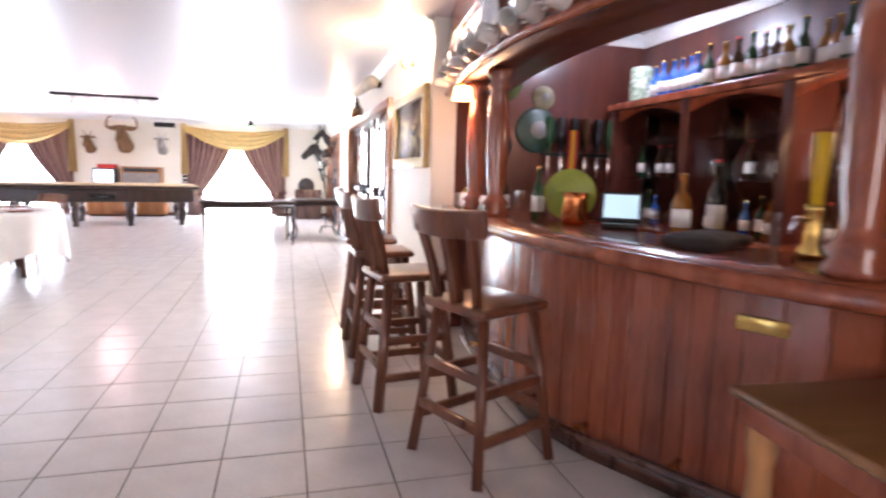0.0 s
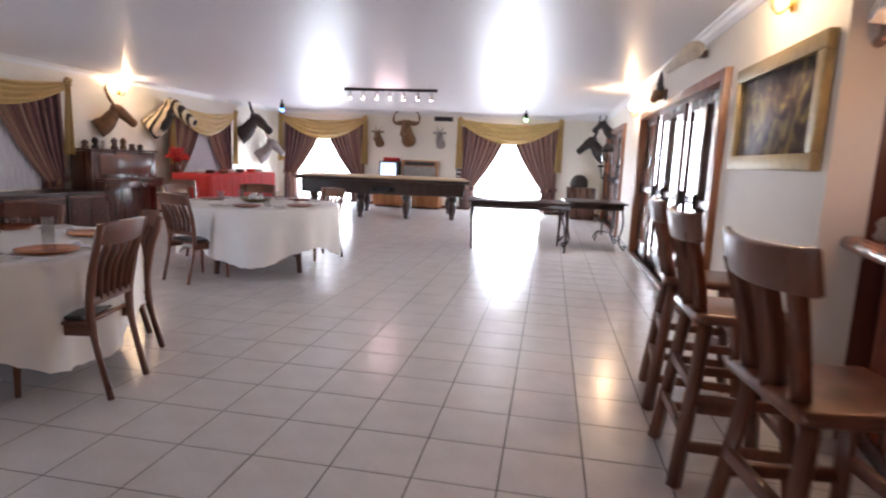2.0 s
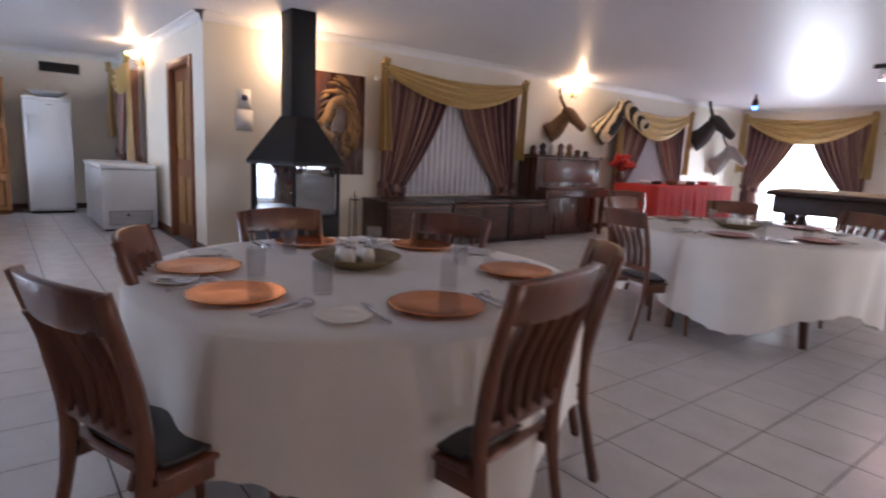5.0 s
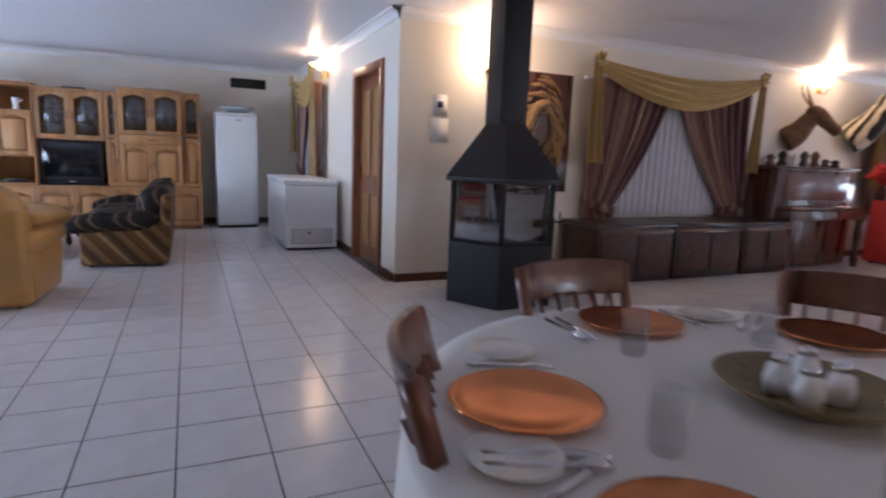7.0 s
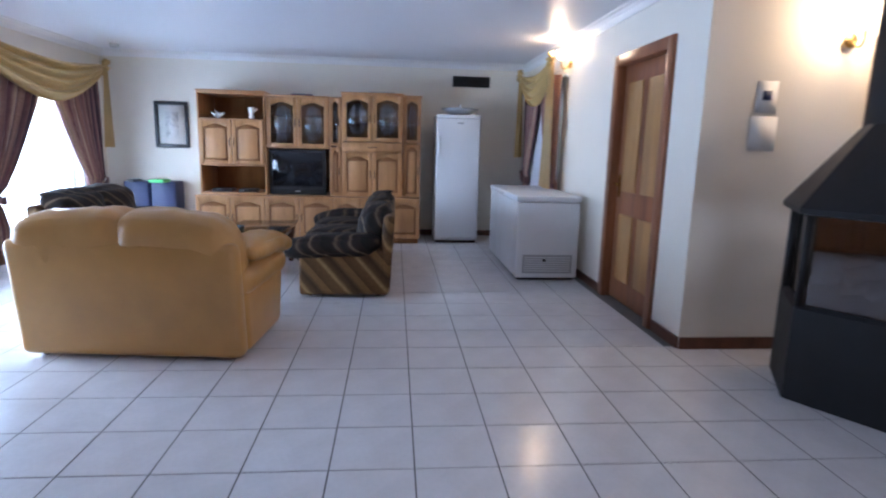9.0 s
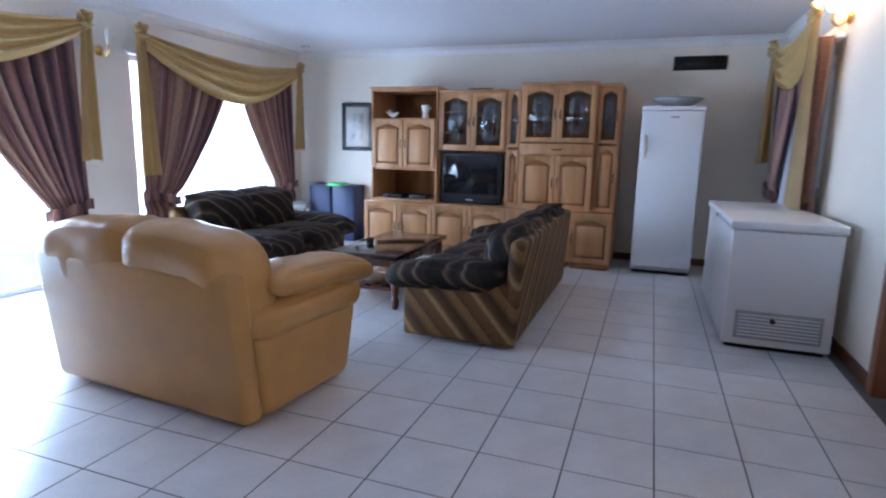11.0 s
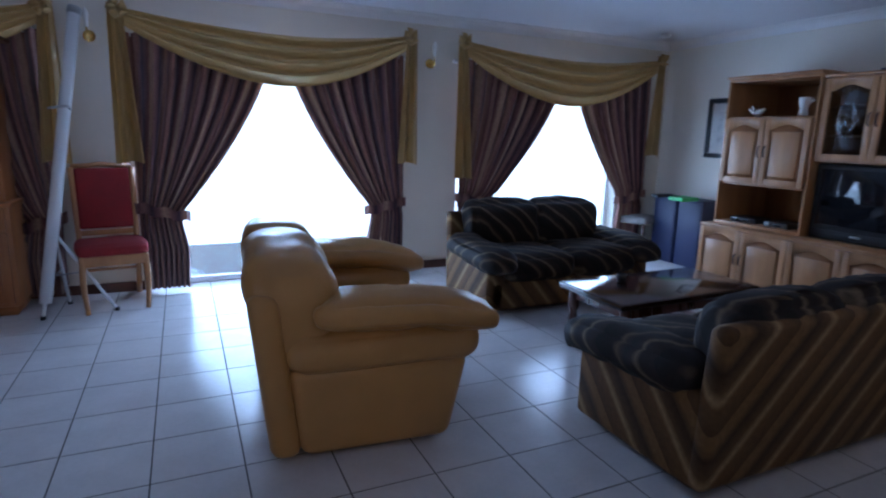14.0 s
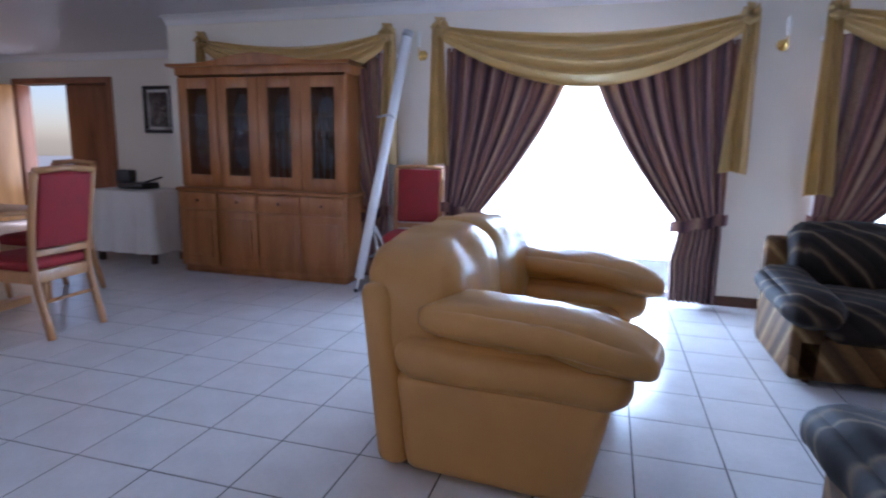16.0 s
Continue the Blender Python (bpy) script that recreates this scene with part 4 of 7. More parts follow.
UX = -11.88  # front of the unit's lower cupboards; local x runs along y
UM = pose(UX, 0, 0, 0, 0, 90)
UD, UT = 0.82, 0.12  # depth, and how far the upper part stands back
for x0, x1, n in ((0.66, 1.55, 2), (1.55, 2.44, 2), (2.44, 3.16, 2), (3.16, 3.60, 1)):
    u = thing("base_cupboard", UM, "oak base cupboard with arched panel doors", "cupboard", "wall unit cupboards")
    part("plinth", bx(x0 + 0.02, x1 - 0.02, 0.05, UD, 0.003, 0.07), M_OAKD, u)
    carcass(u, x0, x1, 0.024, UD, 0.07, 0.60)
    part("worktop", bx(x0, x1, -0.005, UD, 0.6, 0.625, 0.005), M_OAK, u)
    w = (x1 - x0) / n
    for i in range(n):
        arched_door(u, x0 + i * w, x0 + (i + 1) * w, 0.075, 0.595, 0.0, False, None, 1 if i < n - 1 else -1)
u = thing("display_cupboard", UM, "oak cupboard with open shelves above and below its doors", "cupboard", "wall unit cupboards")
carcass(u, 0.70, 1.56, UT, UD, 0.626, 1.95, (1.0, 1.60))
for i in range(2):
    arched_door(u, 0.72 + i * 0.41, 0.72 + (i + 1) * 0.41, 1.02, 1.6, UT - 0.024, False, None, 1 if i == 0 else -1)
part("crown", bx(0.69, 1.57, UT - 0.03, UD, 1.95, 1.975, 0.008), M_OAK, u)
u = thing("glazed_cupboard", UM, "oak wall cupboard with two arched leaded-glass doors", "cupboard", "wall unit cupboards")
carcass(u, 1.56, 2.38, UT + 0.04, UD, 1.25, 1.91, (1.45, 1.68))
for i in range(2):
    arched_door(u, 1.57 + i * 0.40, 1.57 + (i + 1) * 0.40, 1.26, 1.9, UT + 0.016, True, None, 1 if i == 0 else -1)
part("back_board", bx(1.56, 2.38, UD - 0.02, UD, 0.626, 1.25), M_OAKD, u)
part("crown", bx(1.56, 2.38, UT + 0.01, UD, 1.91, 1.935, 0.008), M_OAK, u)
u = thing("corner_cupboard", UM, "narrow oak cupboard with a glass upper door", "cupboard", "wall unit cupboards")
carcass(u, 2.385, 2.545, UT + 0.03, UD, 0.626, 1.93, (1.3, 1.6))
arched_door(u, 2.39, 2.54, 1.30, 1.92, UT + 0.006, True)
arched_door(u, 2.39, 2.54, 0.64, 1.28, UT + 0.006, False)
u = thing("tall_cupboard", UM, "tall oak cupboard with glazed doors over a drawer and panel doors", "cupboard", "wall unit cupboards")
carcass(u, 2.55, 3.36, UT - 0.02, UD, 0.626, 1.97, (1.22, 1.36, 1.62))
for i in range(2):
    arched_door(u, 2.56 + i * 0.395, 2.56 + (i + 1) * 0.395, 1.36, 1.96, UT - 0.044, True, None, 1 if i == 0 else -1)
    arched_door(u, 2.56 + i * 0.395, 2.56 + (i + 1) * 0.395, 0.635, 1.22, UT - 0.044, False, None, 1 if i == 0 else -1)
dr = part("drawer", bx(2.565, 3.345, UT - 0.044, UT - 0.021, 1.23, 1.35, 0.005), M_OAK, u)
part("handle", tb([(2.9, UT - 0.044, 1.29), (2.92, UT - 0.06, 1.285), (2.99, UT - 0.06, 1.285), (3.01, UT - 0.044, 1.29)], 0.006, 6), M_BLACK, dr, "dark iron handle")
part("crown", bx(2.54, 3.37, UT - 0.05, UD, 1.97, 1.995, 0.008), M_OAK, u)
u = thing("end_cupboard", UM, "narrow oak end cupboard with a glass upper door", "cupboard", "wall unit cupboards")
carcass(u, 3.365, 3.60, UT + 0.04, UD, 0.626, 1.95, (1.3, 1.6))
arched_door(u, 3.37, 3.595, 1.36, 1.94, UT + 0.016, True)
arched_door(u, 3.37, 3.595, 0.635, 1.34, UT + 0.016, False)
part("crown", bx(3.36, 3.61, UT + 0.01, UD, 1.95, 1.98, 0.008), M_OAK, u)


def on_unit(x, y, z, rz=0):
    return UM @ pose(x, y, z, 0, 0, rz)


tv = thing("television", on_unit(1.95, 0.22, 0.626), "black tube television with a flat glass screen", "television")
part("body", bx(-0.38, 0.38, -0.02, 0.06, 0.0, 0.61, 0.02, 3), M_PLASTIC, tv)
b = bx(-0.32, 0.32, 0.06, 0.42, 0.04, 0.55, 0.05, 3)
part("back", b, M_PLASTIC, tv)
part("screen", bx(-0.33, 0.33, -0.028, -0.021, 0.12, 0.57, 0.003), M_SCREEN, tv, "dark reflecting screen")
part("speaker_strip", bx(-0.36, 0.36, -0.025, -0.02, 0.02, 0.08, 0.002), M_BLACK, tv)
part("badge", bx(-0.04, 0.04, -0.027, -0.0255, 0.045, 0.06), M_GREY, tv)
for x, w in ((0.95, 0.26), (1.28, 0.22)):
    p = thing("disc_player", on_unit(x, 0.2, 0.647), "small black electronic box on the open shelf", "player")
    part("case", bx(-w / 2, w / 2, 0, 0.22, 0, 0.05, 0.004), M_PLASTIC, p)
    part("display", bx(-w / 4, w / 4, -0.003, -0.0005, 0.015, 0.035), M_SCREEN, p)


def bird(x, big):
    t = thing("figurine", on_unit(x, UT + 0.12, 1.619), "white porcelain figurine on the open shelf", "figurine")
    bm = bmesh.new()
    if big:
        lathe(bm, [(0.035, 0), (0.04, 0.02), (0.03, 0.06), (0.045, 0.11), (0.05, 0.15), (0.035, 0.155)], 14)
        tube(bm, [(0.03, 0, 0.1), (0.08, 0, 0.13), (0.06, 0, 0.15)], [0.012, 0.01, 0.005], 6)
    else:
        tube(bm, [(-0.09, 0, 0.075), (-0.04, 0, 0.04), (0.02, 0, 0.035), (0.06, 0, 0.06), (0.085, 0, 0.07)], [0.006, 0.02, 0.03, 0.02, 0.004], 8)
        tube(bm, [(-0.01, -0.02, 0.05), (-0.03, -0.05, 0.1)], [0.02, 0.004], 6, 0.3)
        tube(bm, [(-0.01, 0.02, 0.05), (-0.03, 0.05, 0.1)], [0.02, 0.004], 6, 0.3)
        lathe(bm, [(0.03, 0.0), (0.012, 0.02)], 8)
    part("body", bm, M_CHINA, t)


bird(0.93, False)
bird(1.36, True)
for x, z, w, c in ((1.2, 1.976, 0.4, M_PAPER), (1.98, 1.936, 0.36, M_BLUE), (3.05, 1.996, 0.44, M_GREY)):
    t = thing("document_pile", on_unit(x, 0.3, z), "flat files lying on top of the wall unit", "file")
    part("lower_file", bx(-w / 2, w / 2, 0, 0.28, 0, 0.016, 0.003), c, t)
    part("upper_file", bx(-w / 2 + 0.06, w / 2 - 0.02, 0.02, 0.26, 0.017, 0.034, 0.003), c, t)

fg = thing("upright_freezer", pose(-12.0, 4.11, 0, 0, 0, 90), "tall white upright freezer", "freezer")
part("body", bx(-0.297, 0.297, 0.06, 0.62, 0.03, 1.745, 0.012, 3), M_WHITE, fg)
dr = part("door", bx(-0.297, 0.297, 0.0, 0.055, 0.07, 1.70, 0.014, 3), M_WHITE, fg)
part("top_trim", bx(-0.3, 0.3, -0.002, 0.1, 1.705, 1.748, 0.006), M_WHITE, fg)
part("handle", bx(-0.275, -0.245, -0.035, -0.001, 1.22, 1.46, 0.008, 3), M_WHITE, dr, "white bar handle")
part("badge", bx(-0.02, 0.06, -0.004, -0.0005, 1.63, 1.645), M_GREY, dr)
part("plinth", bx(-0.28, 0.28, 0.05, 0.6, 0.003, 0.03), M_BLACK, fg)
bw = thing("bowl", pose(-12.2, 4.14, 1.75), "wide shallow grey metal bowl with a handle", "bowl")
part("dish", lt([(0.10, 0), (0.14, 0.012), (0.22, 0.06), (0.26, 0.085), (0.25, 0.088), (0.13, 0.03)], 24), M_GREY, bw)
part("handle", tb(smoothline([(-0.05, 0, 0.02), (-0.045, 0, 0.13), (0.045, 0, 0.13), (0.05, 0, 0.02)]), 0.006, 6), M_CHROME, bw)

cf = thing("chest_freezer", pose(-10.58, 4.79, 0), "white chest freezer with a grille at its end", "freezer")
part("body", bx(-0.80, 0.80, -0.31, 0.33, 0.03, 0.80, 0.015, 3), M_WHITE, cf)
part("lid", bx(-0.81, 0.81, -0.325, 0.34, 0.806, 0.865, 0.014, 3), M_WHITE, cf)
gr = part("grille", bx(0.801, 0.809, -0.24, 0.27, 0.08, 0.27, 0.003), M_GREY, cf, "grey slotted grille")
for i in range(7):
    part("slat", bx(0.81, 0.815, -0.22, 0.25, 0.1 + i * 0.023, 0.11 + i * 0.023), M_WHITE, gr)
part("knob", lt([(0.018, 0), (0.014, 0.014)], 12, pose(0.816, -0.02, 0.215, 0, 90)), M_BLACK, gr)
part("base", bx(-0.77, 0.77, -0.28, 0.3, 0.003, 0.03), M_BLACK, cf)
part("handle", bx(-0.06, 0.06, -0.34, -0.326, 0.81, 0.84, 0.004), M_GREY, cf)

for y in (-0.28, 0.08):
    sp = thing("speaker_cabinet", pose(-12.38, y, 0, 0, 0, 90), "tall navy blue speaker cabinet", "speaker", "speakers")
    part("case", bx(-0.165, 0.165, -0.01, 0.3, 0.003, 0.75, 0.008), M_BLUE, sp)
    part("front_cloth", bx(-0.15, 0.15, -0.018, -0.0105, 0.03, 0.72, 0.003), M_BLUE, sp)
tr = thing("toy_box", pose(-12.25, 0.08, 0.751), "bright green plastic tray on the speaker", "tray")
part("tray", bx(-0.12, 0.12, -0.1, 0.1, 0, 0.04, 0.01), mat("green_plastic", (0.08, 0.5, 0.14), 0.4), tr)
ph = thing("remote_case", pose(-12.28, -0.27, 0.751), "small black case on the speaker", "case")
part("case", bx(-0.14, 0.1, -0.05, 0.05, 0, 0.035, 0.012, 3), M_PLASTIC, ph)

# ---- dining tables ----


def cloth_table(m, r, label, drop=0.52, feet=4):
    """Round table; its cloth is a thing of its own that hangs in folds."""
    t = thing("round_table", m, label, "table", "round dining tables")
    part("tabletop", lt([(r - 0.03, 0.715), (r - 0.01, 0.72), (r - 0.01, 0.738), (r - 0.03, 0.742)], 40), M_DARK, t)
    for k in range(feet):
        a = 0.7 + k * 2 * math.pi / feet
        part("leg", tb([(0.62 * r * math.cos(a), 0.62 * r * math.sin(a), 0.72), (0.7 * r * math.cos(a), 0.7 * r * math.sin(a), 0.003)], [0.04, 0.028], 8), M_DARK, t)
    c = thing("tablecloth", m, "white embroidered tablecloth hanging in soft folds", "tablecloth", "tablecloths")
    bm = bmesh.new()
    n = 144
    prof = [(0.0, 0), (0.5, 0), (0.93, 0), (1.0, 0.008), (1.012, 0.05), (1.02, 0.2), (1.03, 0.4), (1.035, 0.7), (1.04, 1.0)]
    rings = []
    for q, (f, d) in enumerate(prof):
        ring = []
        for i in range(n):
            a = 2 * math.pi * i / n
            fold = math.sin(a * 11 + 0.8 * math.sin(a * 3)) * 0.6 + math.sin(a * 17 + 1.3) * 0.4
            hem = drop * (1 + 0.17 * math.cos(4 * a + 0.6)) if d > 0.05 else drop
            rr = r * f + fold * 0.05 * d ** 0.8 - 0.03 * d
            z = 0.746 - d * hem + (0.012 * abs(math.sin(a * 24)) if q == len(prof) - 1 else 0)
            ring.append(bm.verts.new((max(rr, 0.001) * math.cos(a), max(rr, 0.001) * math.sin(a), z)))
        rings.append(ring)
    for a, b in zip(rings, rings[1:]):
        for i in range(n):
            bm.faces.new((a[i], b[i], b[(i + 1) % n], a[(i + 1) % n]))
    part("cloth", bm, M_LINEN, c)
    return t


T1, T2 = (-3.385, 4.57), (-3.42, 7.95)
cloth_table(pose(*T1, 0), 0.84, "round dining table laid for dinner, under a cloth")
cloth_table(pose(*T2, 0, 0, 0, 30), 0.88, "round dining table laid for dinner, under a cloth")


def dining_chair(m):
    """Slat-back chair; sits facing -y, back at +y."""
    t = thing("dining_chair", m, "dark-stained slat-back wooden dining chair with a black seat pad", "chair", "dining chairs")
    for s in (-1, 1):
        part("leg", tb([(s * 0.185, -0.19, 0.43), (s * 0.19, -0.20, 0.003)], [0.026, 0.018], 4), M_CHAIR, t)
        part("back_post", tb(smoothline([(s * 0.18, 0.28, 0.003), (s * 0.18, 0.20, 0.42), (s * 0.19, 0.22, 0.7), (s * 0.205, 0.29, 0.98)], 4), [0.02] * 4 + [0.026] * 5 + [0.022] * 4, 4), M_CHAIR, t)
        part("side_rail", bx(s * 0.19 - 0.012, s * 0.19 + 0.012, -0.19, 0.2, 0.37, 0.43, 0.003), M_CHAIR, t)
    part("seat", bx(-0.215, 0.215, -0.225, 0.19, 0.43, 0.45, 0.008, 3), M_CHAIR, t)
    part("seat_pad", cushion(-0.19, 0.19, -0.2, 0.16, 0.45, 0.48, 0.014, 0.008), M_PLASTIC, t, "black padded seat")
    rail = bx(-0.205, 0.205, -0.012, 0.012, -0.06, 0.06, 0.008, 3)
    bmesh.ops.subdivide_edges(rail, edges=[e for e in rail.edges if abs(e.verts[0].co.x - e.verts[1].co.x) > 0.2], cuts=6)
    for v in rail.verts:
        v.co.y += 0.035 * (1 - (v.co.x / 0.2) ** 2)
        v.co.z += 0.02 * (1 - (v.co.x / 0.2) ** 2) * (1 if v.co.z > 0 else 0.3)
    bmesh.ops.transform(rail, matrix=pose(0, 0.275, 0.925, -14), verts=rail.verts[:])
    part("top_rail", rail, M_CHAIR, t)
    part("lower_rail", bx(-0.175, 0.175, 0.195, 0.215, 0.53, 0.575, 0.004), M_CHAIR, t)
    part("front_rail", bx(-0.175, 0.175, -0.2, -0.18, 0.37, 0.43, 0.003), M_CHAIR, t)
    for i in range(5):
        x = -0.13 + i * 0.065
        part("slat", tb(smoothline([(x * 0.9, 0.205, 0.56), (x, 0.225, 0.72), (x * 1.08, 0.285, 0.88)], 3), 0.022, 4, 0.3, (0, 1, 0)), M_CHAIR, t)
    return t


LOWER = Matrix.Diagonal((1, 1, 0.95, 1))
first = dining_chair(pose(-2.66, 4.50, 0, 0, 0, -79) @ LOWER)


def seat_round(c, ang, rad):
    """A chair drawn up to a round table at the given bearing."""
    a = radians(ang)
    copy_thing(first, pose(c[0] + rad * math.cos(a), c[1] + rad * math.sin(a), 0, 0, 0, ang - 90) @ LOWER)


for ang, rad in ((-70, 0.82), (-112, 0.54), (180, 0.56), (118, 0.58), (50, 0.66)):
    seat_round(T1, ang, rad)
for ang, rad in ((-107, 0.86), (178, 0.85), (120, 0.85), (65, 0.85), (150, 1.75)):
    seat_round(T2, ang, rad)


def charger(x, y, c):
    t = thing("charger_plate", pose(x, y, 0.748), "polished copper charger plate on the cloth", "plate", "charger plates")
    part("plate", lt([(0.10, 0.0), (0.115, 0.004), (0.145, 0.014), (0.15, 0.018), (0.143, 0.019), (0.11, 0.009), (0.05, 0.007)], 36), c, t)


def cutlery(x, y, ang, kind):
    t = thing(kind, pose(x, y, 0.750, 0, 0, ang), "stainless steel %s on the tablecloth" % kind, "cutlery", "cutlery")
    bm = bmesh.new()
    if kind == "knife":
        tube(bm, [(0, -0.10, 0.002), (0, 0.0, 0.003), (0, 0.06, 0.003), (0.003, 0.11, 0.002)], [0.006, 0.006, 0.009, 0.003], 6, 1.0)
    elif kind == "fork":
        tube(bm, [(0, -0.10, 0.002), (0, 0.03, 0.003), (0, 0.055, 0.006)], [0.006, 0.004, 0.01], 6)
        for k in (-0.007, 0, 0.007):
            tube(bm, [(k, 0.055, 0.006), (k, 0.10, 0.003)], 0.0022, 5)
    else:
        tube(bm, [(0, -0.10, 0.002), (0, 0.04, 0.004), (0, 0.07, 0.006), (0, 0.10, 0.003)], [0.006, 0.004, 0.018, 0.008], 8)
    part("body", bm, M_CHROME, t)


def tumbler(x, y, z=0.748, h=0.11):
    t = thing("glass", pose(x, y, z), "clear straight-sided drinking glass", "glass", "drinking glasses")
    part("wall", lt([(0.028, 0), (0.031, 0.004), (0.034, h), (0.0325, h), (0.0295, 0.012), (0.001, 0.01)], 18), M_GLASSW, t)


def place_settings(c, angles, cop):
    for ang in angles:
        a = radians(ang)
        ca, sa = math.cos(a), math.sin(a)
        charger(c[0] + 0.61 * ca, c[1] + 0.61 * sa, cop)
        for off, kind in ((-0.20, "fork"), (0.19, "knife"), (0.225, "spoon")):
            cutlery(c[0] + 0.61 * ca - off * sa, c[1] + 0.61 * sa + off * ca, ang + 90, kind)
        tumbler(c[0] + 0.40 * ca - 0.16 * sa, c[1] + 0.40 * sa + 0.16 * ca)
        sd = thing("side_plate", pose(c[0] + 0.62 * ca + 0.30 * sa, c[1] + 0.62 * sa - 0.30 * ca, 0.748), "small white side plate with a knife on it", "plate", "side plates")
        part("plate", lt([(0.045, 0.0), (0.06, 0.004), (0.08, 0.012), (0.077, 0.013), (0.05, 0.006)], 26), M_CHINA, sd)


place_settings(T1, (-9, -70, -113, 177, 122, 56), M_COPPER)
place_settings(T2, (-20, -75, 180, 128, 70), mat("dark_copper", (0.30, 0.09, 0.04), 0.3, 0.8, 0.1, 14))
for c in (T1, T2):
    t = thing("condiment_bowl", pose(c[0] - 0.06, c[1], 0.748), "woven shallow bowl holding cruets in the table's middle", "bowl")
    part("bowl", lt([(0.09, 0), (0.11, 0.005), (0.17, 0.035), (0.18, 0.045), (0.172, 0.046), (0.1, 0.014)], 30), mat("woven_bowl", (0.20, 0.15, 0.07), 0.6, 0, 0.3, 30, 0.4, 120), t)
    for k, (x, y) in enumerate(((0.05, 0.02), (-0.04, 0.05), (-0.03, -0.05), (0.04, -0.06))):
        p = thing("cruet", pose(c[0] - 0.06 + x, c[1] + y, 0.764), "small white china cruet in the bowl", "cruet", "cruets")
        part("jar", lt([(0.025, 0), (0.03, 0.03), (0.022, 0.06), (0.016, 0.065)], 14), M_CHINA, p)
        part("lid", lt([(0.018, 0.066), (0.015, 0.08), (0.004, 0.088)], 12), M_CHROME, p)

# ---- fireplace ----
fp = thing("fireplace_stove", pose(-7.045, 5.905, 0), "black steel hexagonal glazed stove with a hood and flue", "fireplace")
HA = [radians(-88 + 60 * k) for k in range(6)]


def hexa(prof):
    bm = bmesh.new()
    rings = [[bm.verts.new((r * math.cos(a), r * math.sin(a), z)) for a in HA] for r, z in prof]
    for a, b in zip(rings, rings[1:]):
        for i in range(6):
            bm.faces.new((a[i], a[(i + 1) % 6], b[(i + 1) % 6], b[i]))
    bm.faces.new(rings[0][::-1])
    bm.faces.new(rings[-1])
    return bm


part("base", hexa([(0.50, 0.003), (0.50, 0.52), (0.48, 0.54)]), M_BLACK, fp, "", False)
part("hood", hexa([(0.50, 1.02), (0.545, 1.03), (0.545, 1.06), (0.19, 1.50), (0.17, 1.50)]), M_BLACK, fp, "", False)
part("flue", bx(-0.13, 0.13, -0.13, 0.13, 1.49, H - 0.002, 0.006), M_BLACK, fp)
for k in range(6):
    a, b = HA[k], HA[(k + 1) % 6]
    part("corner_post", tb([(0.475 * math.cos(a), 0.475 * math.sin(a), 0.53), (0.475 * math.cos(a), 0.475 * math.sin(a), 1.03)], 0.022, 6), M_BLACK, fp)
    p0, p1 = Vector((0.455 * math.cos(a), 0.455 * math.sin(a), 0)), Vector((0.455 * math.cos(b), 0.455 * math.sin(b), 0))
    bm = bmesh.new()
    d = (p1 - p0).normalized()
    box(bm, 0.02, (p1 - p0).length - 0.02, -0.002, 0.002, 0.545, 1.02, 0, 2, Matrix.Translation(p0) @ Matrix.Rotation(math.atan2(d.y, d.x), 4, "Z"))
    part("pane", bm, M_STOVE, fp, "heat-proof glass pane", False).visible_shadow = False
rnd = random.Random(8)
bm = bmesh.new()
for k in range(9):
    a, r = rnd.uniform(0, 6.28), rnd.uniform(0.0, 0.2)
    x, y, b = r * math.cos(a), r * math.sin(a), rnd.uniform(0, 3.14)
    tube(bm, [(x - 0.16 * math.cos(b), y - 0.16 * math.sin(b), 0.57 + 0.02 * k), (x, y, 0.60 + 0.025 * k), (x + 0.16 * math.cos(b), y + 0.16 * math.sin(b), 0.58 + 0.03 * k)], [0.035, 0.045, 0.03], 7)
part("logs", bm, mat("charred_logs", (0.09, 0.07, 0.055), 0.9, 0, 0.4, 12, 0.5, 60), fp, "grey-brown logs behind the glass")
tools = thing("fire_tools", pose(-7.35, 6.75, 0), "black iron fire tools on a stand", "tools")
part("stand", tb([(0, 0, 0.02), (0, 0, 0.72)], 0.008, 6), M_BLACK, tools)
part("foot", lt([(0.1, 0.003), (0.1, 0.015), (0.02, 0.03)], 14), M_BLACK, tools)
for k in range(3):
    part("poker", tb([(0.06 * math.cos(k * 2.1), 0.06 * math.sin(k * 2.1), 0.1), (0.05 * math.cos(k * 2.1), 0.05 * math.sin(k * 2.1), 0.66)], 0.006, 6), M_BLACK, tools)
part("hook_ring", tb([(0.06 * math.cos(a * 0.7), 0.06 * math.sin(a * 0.7), 0.62) for a in range(10)], 0.005, 5), M_BLACK, tools)

